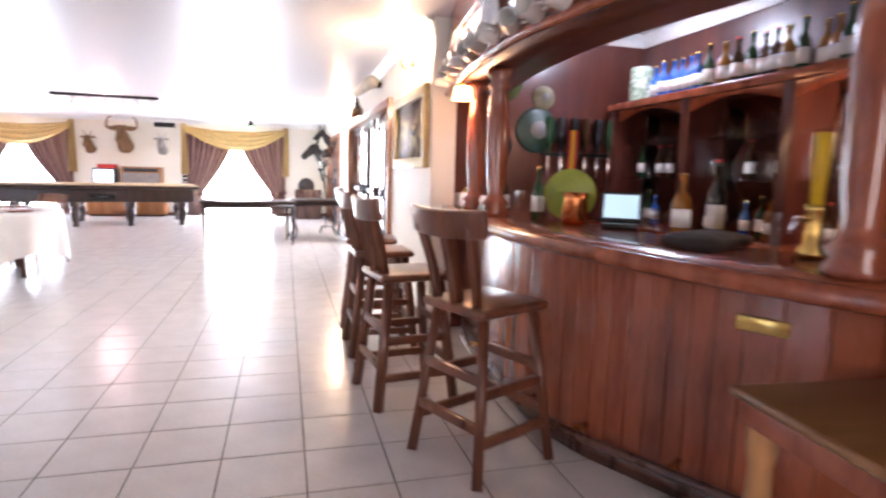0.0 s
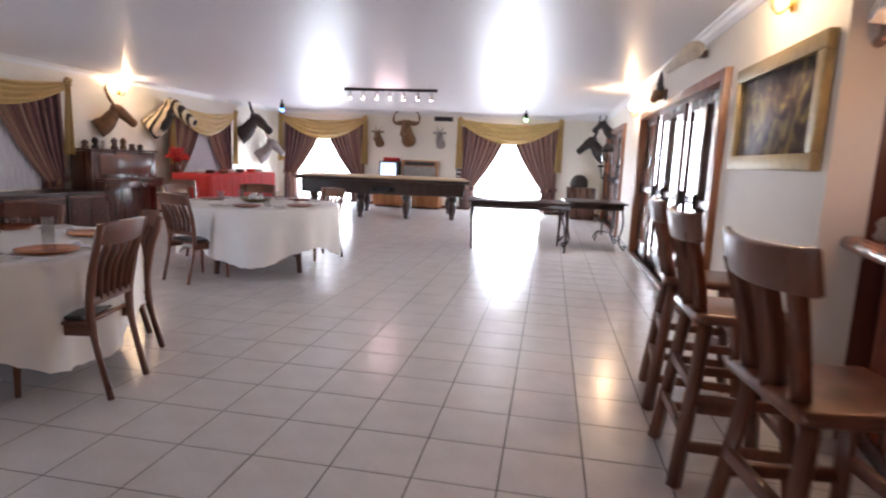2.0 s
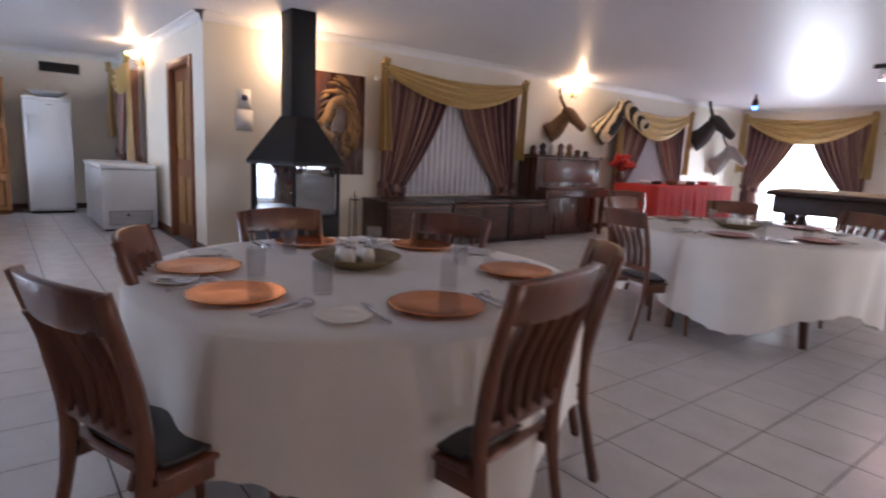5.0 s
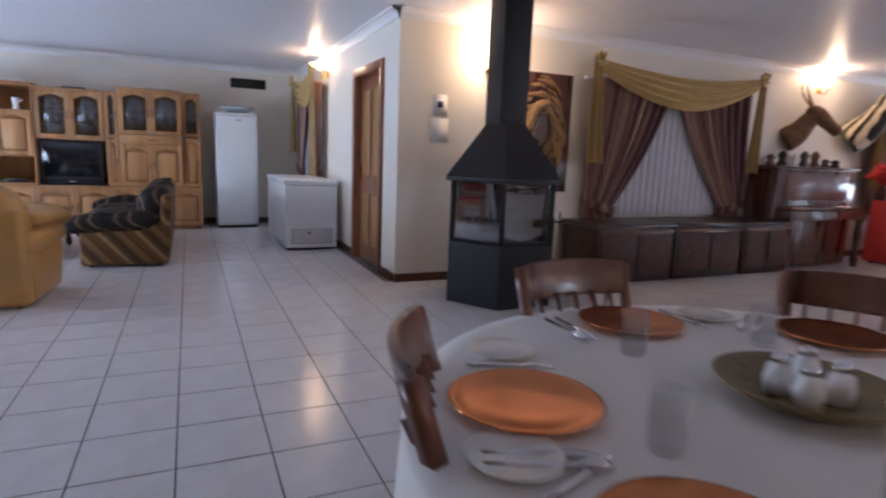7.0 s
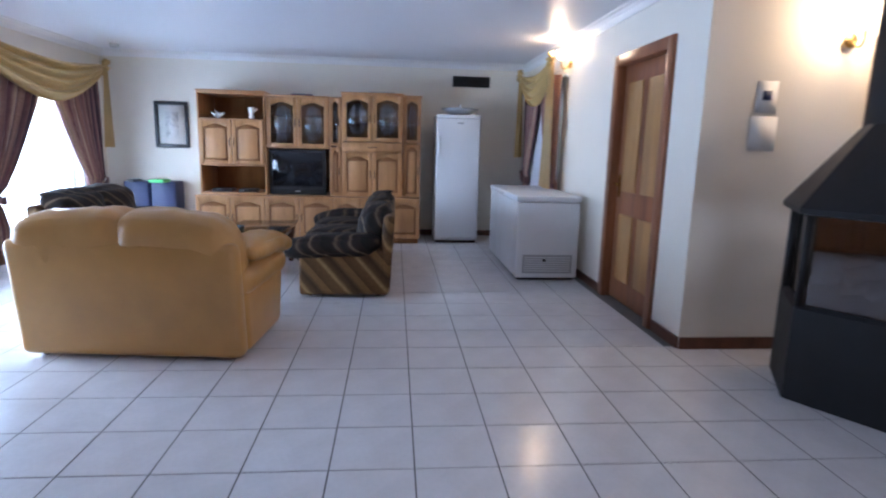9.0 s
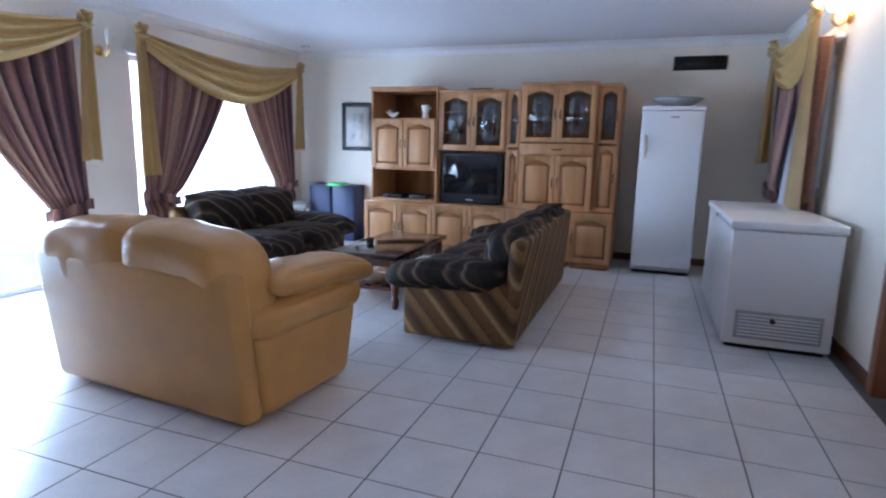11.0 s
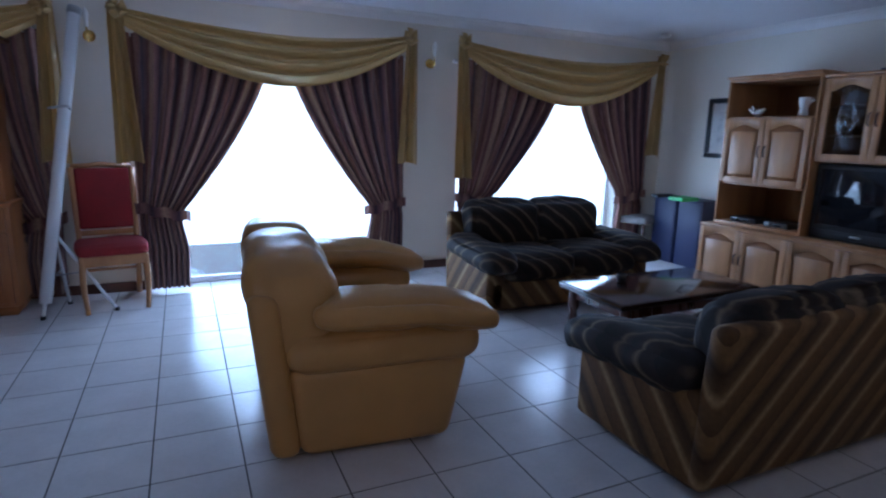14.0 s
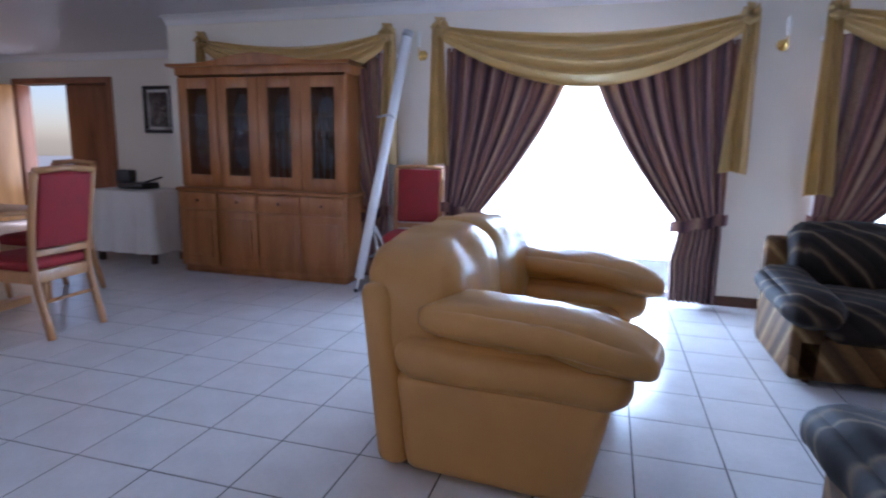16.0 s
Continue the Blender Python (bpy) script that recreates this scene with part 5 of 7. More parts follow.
# carved sideboards under the west window
M_CARV = art("carved_front", (0.025, 0.009, 0.006), (0.07, 0.024, 0.014), (0.14, 0.05, 0.03), 22, 3.0)
for y0, y1 in ((7.10, 8.10), (8.14, 9.14), (9.18, 9.95)):
    t = thing("carved_chest", pose(XW + 0.02, (y0 + y1) / 2, 0, 0, 0, 90), "dark carved wooden chest below the window", "chest", "carved chests")
    w = (y1 - y0) / 2
    part("body", bx(-w, w, -0.60, -0.02, 0.03, 0.56, 0.008), M_EBONY, t)
    part("lid", bx(-w - 0.012, w + 0.012, -0.63, -0.015, 0.565, 0.61, 0.012, 3), M_EBONY, t)
    part("plinth", bx(-w + 0.02, w - 0.02, -0.58, -0.04, 0.003, 0.03), M_EBONY, t)
    for k in range(2):
        x0 = -w + 0.04 + k * (w - 0.02)
        part("carved_panel", bx(x0, x0 + w - 0.06, -0.615, -0.601, 0.09, 0.5, 0.006), M_CARV, t, "carved figured panel")
    part("rope_edge", bx(-w + 0.01, w - 0.01, -0.625, -0.605, 0.515, 0.545, 0.008, 3), M_CHAIR, t)

# upright piano
pn = thing("piano", pose(XW + 0.03, 10.6, 0, 0, 0, 90), "old dark upright piano with ornaments on top", "piano")
part("case", bx(-0.75, 0.75, -0.42, -0.02, 0.02, 1.22, 0.01), M_DARK, pn)
part("lid", bx(-0.78, 0.78, -0.45, -0.01, 1.225, 1.26, 0.01), M_DARK, pn)
part("key_bed", bx(-0.74, 0.74, -0.64, -0.425, 0.62, 0.74, 0.01), M_DARK, pn)
part("fallboard", bx(-0.70, 0.70, -0.62, -0.44, 0.745, 0.78, 0.012, 3), M_CHAIR, pn)
part("music_panel", bx(-0.6, 0.6, -0.435, -0.422, 0.85, 1.17, 0.006), M_CHAIR, pn)
for s in (-1, 1):
    part("leg", lt([(0.03, 0.003), (0.045, 0.1), (0.03, 0.2), (0.045, 0.45), (0.035, 0.55), (0.05, 0.62)], 12, pose(s * 0.69, -0.58, 0)), M_DARK, pn)
rnd = random.Random(3)
for k in range(7):
    x = -0.65 + k * 0.21
    t = thing("ornament", pose(XW + 0.25, 10.6 + x, 1.262), "small dark carved ornament on the piano", "ornament", "piano ornaments")
    hh = rnd.uniform(0.10, 0.26)
    part("body", lt([(0.05, 0), (0.06, 0.02), (0.035, hh * 0.4), (0.055, hh * 0.7), (0.03, hh * 0.9), (0.01, hh)], 12), (M_DARK, M_FURD, M_CHINA, M_DARK, M_FUR)[k % 5], t)

# the red buffet table

def draped_table(m, w, d, h, cloth_m, label, tl, drop=None):
    t = thing("side_table", m, tl, "table")
    part("tabletop", bx(-w / 2, w / 2, -d / 2, d / 2, h - 0.035, h - 0.008), M_DARK, t)
    for sx in (-1, 1):
        for sy in (-1, 1):
            part("leg", bx(sx * (w / 2 - 0.06) - 0.025, sx * (w / 2 - 0.06) + 0.025, sy * (d / 2 - 0.06) - 0.025, sy * (d / 2 - 0.06) + 0.025, 0.003, h - 0.035), M_DARK, t)
    c = thing("tablecloth", m, label, "tablecloth", "tablecloths")
    bm = bmesh.new()
    n = 160
    per = 2 * (w + d)
    rings = [[], [], [], []]
    for i in range(n):
        s = per * i / n
        if s < w:
            p, nn = (-w / 2 + s, -d / 2), (0, -1)
        elif s < w + d:
            p, nn = (w / 2, -d / 2 + s - w), (1, 0)
        elif s < 2 * w + d:
            p, nn = (w / 2 - (s - w - d), d / 2), (0, 1)
        else:
            p, nn = (-w / 2, d / 2 - (s - 2 * w - d)), (-1, 0)
        fo = math.sin(s * 26) * 0.5 + math.sin(s * 41 + 1) * 0.4
        for q, (o, z) in enumerate(((0.012, h - 0.001), (0.022, h - 0.012), (0.03 + 0.012 * fo, h - 0.3), (0.045 + 0.03 * fo, drop if drop is not None else 0.03))):
            rings[q].append(bm.verts.new((p[0] + nn[0] * o, p[1] + nn[1] * o, z)))
    for a, b in zip(rings, rings[1:]):
        for i in range(n):
            bm.faces.new((a[i], b[i], b[(i + 1) % n], a[(i + 1) % n]))
    bm.faces.new(rings[0])
    part("cloth", bm, cloth_m, c)


draped_table(pose(-7.0, 13.2, 0, 0, 0, 90), 2.6, 0.8, 0.85, M_RED, "bright red tablecloth hanging to the floor", "long buffet table under a red cloth")
draped_table(pose(-3.55, -0.7, 0, 0, 0, 0), 0.8, 0.55, 0.76, M_LINEN, "white tablecloth over a small side table", "small side table under a white cloth", 0.12)
t = thing("phone_set", pose(-3.5, -0.72, 0.762), "black office machine on the side table", "machine")
part("body", bx(-0.2, 0.15, -0.12, 0.12, 0, 0.07, 0.02, 3), M_PLASTIC, t)
part("stand", bx(0.0, 0.18, -0.02, 0.1, 0.071, 0.2, 0.02, 3), M_PLASTIC, t)
part("lever", tb([(-0.15, 0.05, 0.07), (-0.3, -0.05, 0.13)], 0.012, 6), M_PLASTIC, t)
rnd = random.Random(11)
for k in range(9):
    t = thing("buffet_dish", pose(-6.95 + rnd.uniform(-0.15, 0.2), 12.1 + 0.27 * k, 0.852), "serving dish on the red cloth", "dish", "buffet dishes")
    part("dish", lt([(0.05, 0), (0.08, 0.01), (0.11, 0.06), (0.1, 0.065), (0.06, 0.02)], 16), (M_CHINA, M_DARK, M_FUR, M_RED)[k % 4], t)
vase = thing("flower_vase", pose(-7.35, 11.95, 0.852), "bunch of red flowers in a dark vase", "flowers")
part("vase", lt([(0.05, 0), (0.08, 0.08), (0.05, 0.18), (0.06, 0.2)], 14), M_DARK, vase)
bm = bmesh.new()
for k in range(46):
    a, e, rr = rnd.uniform(0, 6.28), rnd.uniform(0.1, 1.4), rnd.uniform(0.12, 0.24)
    tube(bm, [(0, 0, 0.17), (rr * 0.6 * math.cos(a) * math.sin(e), rr * 0.6 * math.sin(a) * math.sin(e), 0.24 + rr * 0.6 * math.cos(e)),
              (rr * math.cos(a) * math.sin(e), rr * math.sin(a) * math.sin(e), 0.24 + rr * math.cos(e)), (rr * 1.15 * math.cos(a) * math.sin(e), rr * 1.15 * math.sin(a) * math.sin(e), 0.24 + rr * 1.15 * math.cos(e))], [0.003, 0.006, 0.03, 0.02], 5)
part("bouquet", bm, M_RED, vase, "red petals")["kind"] = "stuff"

# ---- snooker table and long tables ----
sn = thing("snooker_table", pose(-3.86, 14.55, 0, 0, 0, 13), "full-size dark snooker table with a tan cover and turned legs", "snooker table")
part("frame", bx(-1.75, 1.75, -0.9, 0.9, 0.52, 0.80, 0.02, 3), M_EBONY, sn)
part("rail", bx(-1.86, 1.86, -0.98, 0.98, 0.80, 0.87, 0.025, 3), M_EBONY, sn)
part("cover", bx(-1.84, 1.84, -0.96, 0.96, 0.872, 0.885, 0.006), M_BAIZE, sn, "tan dust cover")
part("score_rack", bx(-0.25, 0.25, -0.93, -0.902, 0.55, 0.7, 0.005), M_SCREEN, sn)
SL = [(0.05, 0.003), (0.07, 0.03), (0.055, 0.07), (0.085, 0.16), (0.10, 0.26), (0.085, 0.34), (0.06, 0.38), (0.10, 0.42), (0.10, 0.525)]
for x in (-1.5, -0.5, 0.5, 1.5):
    for y in (-0.72, 0.72):
        part("leg", lt(SL, 16, pose(x, y, 0)), M_EBONY, sn)


def long_table(m, w, d, label, scroll=False):
    t = thing("long_table", m, label, "table")
    part("tabletop", bx(-w / 2, w / 2, -d / 2, d / 2, 0.72, 0.75, 0.006), M_EBONY, t)
    part("apron", bx(-w / 2 + 0.05, w / 2 - 0.05, -d / 2 + 0.04, d / 2 - 0.04, 0.64, 0.72), M_EBONY, t)
    for sx in (-1, 1):
        for sy in (-1, 1):
            x, y = sx * (w / 2 - 0.07), sy * (d / 2 - 0.07)
            if scroll:
                part("leg", tb(smoothline([(x, y, 0.65), (x + 0.03 * sx, y, 0.4), (x - 0.02 * sx, y, 0.15), (x + 0.06 * sx, y, 0.015), (x + 0.09 * sx, y, 0.06), (x + 0.05 * sx, y, 0.08)], 4), 0.014, 7), M_BLACK, t)
            else:
                part("leg", tb([(x, y, 0.65), (x + 0.01 * sx, y, 0.4), (x - 0.01 * sx, y, 0.003)], [0.03, 0.024, 0.014], 8), M_EBONY, t)
    return t


long_table(pose(-0.62, 10.75, 0, 0, 0, 8), 1.55, 0.85, "dark wooden table standing on the open floor")
long_table(pose(0.56, 11.55, 0, 0, 0, 4), 0.95, 0.9, "dark table with scrolled iron legs by the doors", True)
ht = thing("floor_candelabrum", pose(0.80, 12.4, 0), "tall black wrought-iron candle stand with a lantern", "candle stand")
part("stem", tb(smoothline([(0, 0, 0.1), (0.03, 0, 0.6), (-0.03, 0, 1.1), (0, 0, 1.6)]), 0.014, 7), M_BLACK, ht)
for k in range(3):
    a = k * 2.094
    part("foot", tb(smoothline([(0, 0, 0.16), (0.14 * math.cos(a), 0.14 * math.sin(a), 0.14), (0.24 * math.cos(a), 0.24 * math.sin(a), 0.014)]), 0.012, 6), M_BLACK, ht)
    part("arm", tb(smoothline([(0, 0, 1.2), (0.12 * math.cos(a), 0.12 * math.sin(a), 1.1), (0.2 * math.cos(a), 0.2 * math.sin(a), 1.3)]), 0.01, 6), M_BLACK, ht)
    part("candle_cup", lt([(0.01, 1.29), (0.04, 1.31), (0.045, 1.34), (0.02, 1.33)], 10, pose(0.2 * math.cos(a), 0.2 * math.sin(a), 0)), M_BLACK, ht)
part("lantern_top", lt([(0.1, 1.58), (0.11, 1.62), (0.02, 1.74)], 8), M_BLACK, ht)
part("lantern_cage", lt([(0.09, 1.40), (0.1, 1.42), (0.1, 1.57), (0.09, 1.58)], 8), M_SMOKE, ht)
cab = thing("low_cabinet", pose(-3.9, YN - 0.32, 0), "low wooden cabinet with a hi-fi and television on it", "cabinet")
part("body", bx(-0.9, 0.9, -0.25, 0.28, 0.05, 0.75, 0.01), M_PINE, cab)
part("plinth", bx(-0.85, 0.85, -0.2, 0.28, 0.003, 0.05), M_DARK, cab)
for k in range(3):
    part("door", bx(-0.88 + k * 0.6, -0.3 + k * 0.6, -0.27, -0.251, 0.1, 0.72, 0.006), M_PINE, cab)
hf = thing("radiogram", pose(-3.55, YN - 0.36, 0.752), "wooden radiogram with a speaker cloth front", "radio")
part("case", bx(-0.48, 0.48, -0.18, 0.2, 0, 0.52, 0.012), M_OAKD, hf)
part("cloth", bx(-0.43, 0.43, -0.19, -0.181, 0.05, 0.36, 0.003), M_FURG, hf)
part("dial", bx(-0.40, 0.40, -0.19, -0.181, 0.39, 0.48, 0.003), M_PLASTIC, hf)
mt = thing("monitor", pose(-4.4, YN - 0.36, 0.752), "small switched-on television on the cabinet", "television")
part("case", bx(-0.26, 0.26, -0.15, 0.2, 0, 0.46, 0.03, 3), M_PLASTIC, mt)
part("screen", bx(-0.21, 0.21, -0.16, -0.151, 0.08, 0.42, 0.004), glow("lit_screen", (0.55, 0.75, 1.0), 1.2), mt)
rb = thing("red_box", pose(-4.35, YN - 0.36, 1.214), "flat red box on the television", "box")
part("carton", bx(-0.2, 0.2, -0.12, 0.12, 0, 0.1, 0.006), M_RED, rb)
sc = thing("cue_rack", pose(-2.55, YN - 0.02, 0.7), "black upright rack against the wall", "rack")
part("board", bx(-0.09, 0.09, -0.04, 0.015, 0, 0.62, 0.006), M_PLASTIC, sc)
for k in range(5):
    part("peg", bx(-0.07, 0.07, -0.06, -0.041, 0.06 + 0.11 * k, 0.1 + 0.11 * k, 0.003), M_PAPER, sc)
ch = thing("corner_chest", pose(0.6, 16.3, 0, 0, 0, 0), "small dark chest in the corner with a fan on it", "chest")
part("body", bx(-0.35, 0.35, -0.25, 0.25, 0.04, 0.78, 0.012), M_DARK, ch)
part("foot_rail", bx(-0.33, 0.33, -0.23, 0.23, 0.003, 0.04), M_DARK, ch)
fn = thing("helmet_ornament", pose(0.55, 16.3, 0.782), "dark round ornament on the corner chest", "ornament")
part("dome", lt([(0.2, 0.0), (0.22, 0.06), (0.2, 0.18), (0.12, 0.28), (0.02, 0.31)], 18), M_FURD, fn)

# ---- ceiling fittings ----
rl = thing("track_light", pose(-3.05, 11.9, 0), "black ceiling track with a row of small lit spots", "light")
part("track", bx(-0.85, 0.85, -0.02, 0.02, H - 0.05, H - 0.002, 0.004), M_BLACK, rl)
for k in range(7):
    x = -0.75 + 0.25 * k
    s = part("spot", lt([(0.025, 2.33), (0.035, 2.37), (0.035, 2.44), (0.02, H - 0.05)], 12, pose(x, 0, 0)), M_CHROME, rl)
    part("lens", lt([(0.026, 2.322), (0.026, 2.329)], 12, pose(x, 0, 0)), glow("spot_glow", (1, 0.86, 0.8), 10), s)
for x, y, c, nm in ((-6.3, 14.3, (0.05, 0.25, 1.0), "blue"), (-0.8, 15.3, (0.15, 1.0, 0.2), "green")):
    t = thing("party_light", pose(x, y, 0), "small %s party spotlight on the ceiling" % nm, "light", "party lights")
    part("bracket", bx(-0.01, 0.01, -0.03, 0.03, 2.44, H - 0.001), M_BLACK, t)
    part("lamp", lt([(0.05, 2.31), (0.055, 2.36), (0.04, 2.44)], 14), M_BLACK, t)
    part("lens", lt([(0.01, 2.25), (0.035, 2.265), (0.048, 2.309)], 14), glow(nm + "_glow", c, 14), t)
sd = thing("smoke_detector", pose(-12.2, -0.35, H - 0.035), "small round white smoke detector on the ceiling", "detector")
part("case", lt([(0.03, -0.01), (0.05, 0.0), (0.055, 0.034)], 18), M_WHITE, sd)

# ---- trophies ----


def trophy(m, label, fur, horns, scale=1.0, neck=True, hornmat=None):
    """A mounted head: neck, skull, muzzle and ears in one form, looking along -y."""
    t = thing("mounted_head", m @ Matrix.Scale(scale, 4), label, "hunting trophy")
    bm = bmesh.new()
    if neck:
        tube(bm, smoothline([(0, 0.0, -0.22), (0, -0.14, -0.12), (0, -0.25, 0.03), (0, -0.32, 0.12)], 4), [0.17, 0.17, 0.165, 0.16, 0.15, 0.14, 0.13, 0.12, 0.115, 0.11, 0.10, 0.10, 0.10], 14)
    tube(bm, smoothline([(0, -0.22, 0.16), (0, -0.34, 0.13), (0, -0.46, 0.03), (0, -0.58, -0.08), (0, -0.63, -0.12)], 3), [0.06, 0.09, 0.105, 0.11, 0.105, 0.098, 0.088, 0.08, 0.075, 0.074, 0.072, 0.062, 0.03], 12)
    for s in (-1, 1):
        tube(bm, smoothline([(s * 0.08, -0.28, 0.18), (s * 0.17, -0.27, 0.20), (s * 0.24, -0.27, 0.17)], 3), [0.015, 0.03, 0.036, 0.038, 0.035, 0.025, 0.006], 7, 0.4)
    for pts, r in horns:
        for s in (-1, 1):
            line = smoothline([(s * x, y, z) for x, y, z in pts], 4)
            tube(bm, line, [r * (1 - 0.85 * i / (len(line) - 1)) for i in range(len(line))], 8)
    part("head", bm, fur, t)
    return t


WILDE = [([(0.03, -0.30, 0.22), (0.18, -0.32, 0.16), (0.30, -0.32, 0.22), (0.28, -0.30, 0.38), (0.20, -0.29, 0.44)], 0.05)]
SPIRAL = [([(0.05, -0.28, 0.22), (0.10, -0.22, 0.40), (0.06, -0.2, 0.58), (0.14, -0.2, 0.75)], 0.03)]
LYRE = [([(0.04, -0.28, 0.22), (0.12, -0.2, 0.36), (0.15, -0.16, 0.5), (0.08, -0.2, 0.62)], 0.022)]
HOOK = [([(0.04, -0.28, 0.22), (0.10, -0.24, 0.34), (0.13, -0.3, 0.44)], 0.02)]
trophy(pose(-3.98, YN, 2.02), "mounted wildebeest head with curved horns on the wall", M_FUR, WILDE, 1.15)
trophy(pose(-4.8, YN, 1.84), "small mounted antelope head on the wall", M_FUR, HOOK, 0.75)
trophy(pose(-3.1, YN, 1.86), "small mounted antelope head on the wall", M_FURG, HOOK, 0.75)
trophy(pose(XW, 10.5, 1.80, 0, 0, 135), "mounted impala head with lyre horns", M_FUR, LYRE, 0.95)
trophy(pose(XW, 11.75, 1.95, 0, 0, 128), "mounted zebra head with striped hide", M_ZEBRA, [], 1.35)
trophy(pose(XW, 15.0, 1.95, 0, 0, 120), "mounted black antelope head over the curtain", M_FURD, SPIRAL, 1.25)
trophy(pose(XW, 15.9, 1.4, 0, 0, 120), "mounted grey antelope head", M_FURG, LYRE, 1.1)
trophy(pose(XE, 16.4, 1.75, 0, 0, -90), "mounted dark antelope head with spiral horns", M_FURD, SPIRAL, 1.1)
trophy(pose(XE, 15.2, 2.15, 0, 0, -90), "small horned skull mount high on the wall", M_FURD, HOOK, 0.7)
hs = thing("horn_shield", pose(XE, 9.35, 2.2, 0, 0, -90), "pair of tall dark horns on a wall shield", "hunting trophy")
part("shield", bx(-0.13, 0.13, -0.03, 0, -0.08, 0.06, 0.025, 3), M_DARK, hs)
part("skull", tb([(0, -0.03, 0.02), (0, -0.1, 0.0), (0, -0.16, -0.08)], [0.08, 0.07, 0.03], 9), M_FUR, hs)
for s in (-1, 1):
    part("horn", tb(smoothline([(s * 0.04, -0.06, 0.05), (s * 0.06, -0.08, 0.15), (s * 0.02, -0.07, 0.25), (s * 0.01, -0.06, 0.29)], 4), [0.04, 0.036, 0.034, 0.032, 0.03, 0.026, 0.022, 0.02, 0.016, 0.012, 0.01, 0.007, 0.004], 8), M_HORN, hs)
ac = thing("warthog_skull", pose(XE, 7.7, 2.32, 0, 0, -90), "long pale animal skull mounted on the wall", "hunting trophy")
part("skull", tb(smoothline([(0.3, -0.1, 0.06), (0.12, -0.14, 0.05), (-0.1, -0.2, 0.0), (-0.35, -0.26, -0.05)], 4), [0.05, 0.07, 0.08, 0.085, 0.08, 0.075, 0.07, 0.06, 0.055, 0.05, 0.045, 0.04, 0.02], 9), M_BONE, ac)
part("bracket", bx(0.1, 0.2, -0.12, 0, 0.0, 0.06, 0.004), M_DARK, ac)

# ---- dining end: hutch, screen, red chairs ----
hu = thing("hutch", pose(-5.28, YS + 0.03, 0, 0, 0, 180) @ Matrix.Diagonal((0.9, 1, 1, 1)), "large oak hutch with four glazed doors over cupboards", "cabinet")
part("plinth", bx(-0.97, 0.97, -0.42, -0.02, 0.003, 0.07), M_PINE, hu)
part("base", bx(-1.0, 1.0, -0.44, -0.01, 0.07, 0.80, 0.01), M_PINE, hu)
part("counter", bx(-1.02, 1.02, -0.46, -0.01, 0.802, 0.835, 0.01, 3), M_PINE, hu)
carcass(hu, -0.97, 0.97, -0.38, -0.01, 0.836, 1.93, (1.2, 1.52), "upper_body", M_PINE)
for k in range(4):
    x0 = -0.98 + 0.49 * k
    if True:
        d = part("cupboard_door", bx(x0 + 0.01, x0 + 0.48, -0.46, -0.441, 0.1, 0.62, 0.006), M_PINE, hu)
        part("raised_panel", bx(x0 + 0.08, x0 + 0.41, -0.468, -0.4605, 0.17, 0.55, 0.006), M_PINE, d)
        dw = part("drawer", bx(x0 + 0.01, x0 + 0.48, -0.46, -0.441, 0.64, 0.79, 0.006), M_PINE, hu)
        part("knob", lt([(0.008, 0), (0.016, 0.014), (0.01, 0.022)], 10, pose(x0 + 0.245, -0.46, 0.715, 90)), M_DARK, dw)
    x0 = -0.97 + 0.485 * k
    bm = bmesh.new()
    for a in ((x0 + 0.004, x0 + 0.115, 0.85, 1.86), (x0 + 0.37, x0 + 0.481, 0.85, 1.86), (x0 + 0.115, x0 + 0.37, 0.85, 0.96), (x0 + 0.115, x0 + 0.37, 1.76, 1.86)):
        box(bm, a[0], a[1], -0.405, -0.382, a[2], a[3], 0.005)
    d = part("glazed_door", bm, M_PINE, hu)
    part("pane", bx(x0 + 0.115, x0 + 0.37, -0.396, -0.392, 0.96, 1.76), M_SMOKE, d)
part("frieze", bx(-0.99, 0.99, -0.41, -0.01, 1.88, 1.96, 0.01), M_PINE, hu)
bm = bmesh.new()
line = smoothline([(-1.05, -0.25, 1.98), (-0.6, -0.25, 1.985), (0, -0.25, 2.06), (0.6, -0.25, 1.985), (1.05, -0.25, 1.98)], 6)
for a, b in zip(line, line[1:]):
    v = [bm.verts.new((p.x, y, z)) for p in (a, b) for y, z in ((-0.45, 1.955), (-0.47, p.z), (-0.01, p.z), (-0.01, 1.955))]
    for q in ((0, 1, 5, 4), (1, 2, 6, 5), (0, 4, 7, 3)):
        bm.faces.new([v[i] for i in q])
bmesh.ops.remove_doubles(bm, verts=bm.verts[:], dist=1e-4)
part("cornice", bm, M_PINE, hu)
rnd = random.Random(5)
for k in range(10):
    x = -0.85 + 0.19 * k
    g = thing("stemware", pose(-5.28 - 0.9 * x, YS + 0.22, 1.22), "stemmed glasses on the hutch shelf", "glass", "hutch glasses")
    part("bowl", lt([(0.03, 0), (0.005, 0.01), (0.005, 0.07), (0.03, 0.1), (0.032, 0.17), (0.029, 0.17), (0.026, 0.1), (0.002, 0.08)], 12), M_GLASSW, g)
scr = thing("projector_screen", pose(-6.50, -0.36, 0), "rolled white projector screen on a folded tripod", "screen")
part("tube", tb([(0.14, 0.18, 0.12), (-0.17, -0.17, 2.2)], 0.042, 12), M_WHITE, scr, "white metal roll case")
part("end_cap", tb([(-0.165, -0.165, 2.18), (-0.175, -0.175, 2.23)], 0.046, 12), M_GREY, scr)
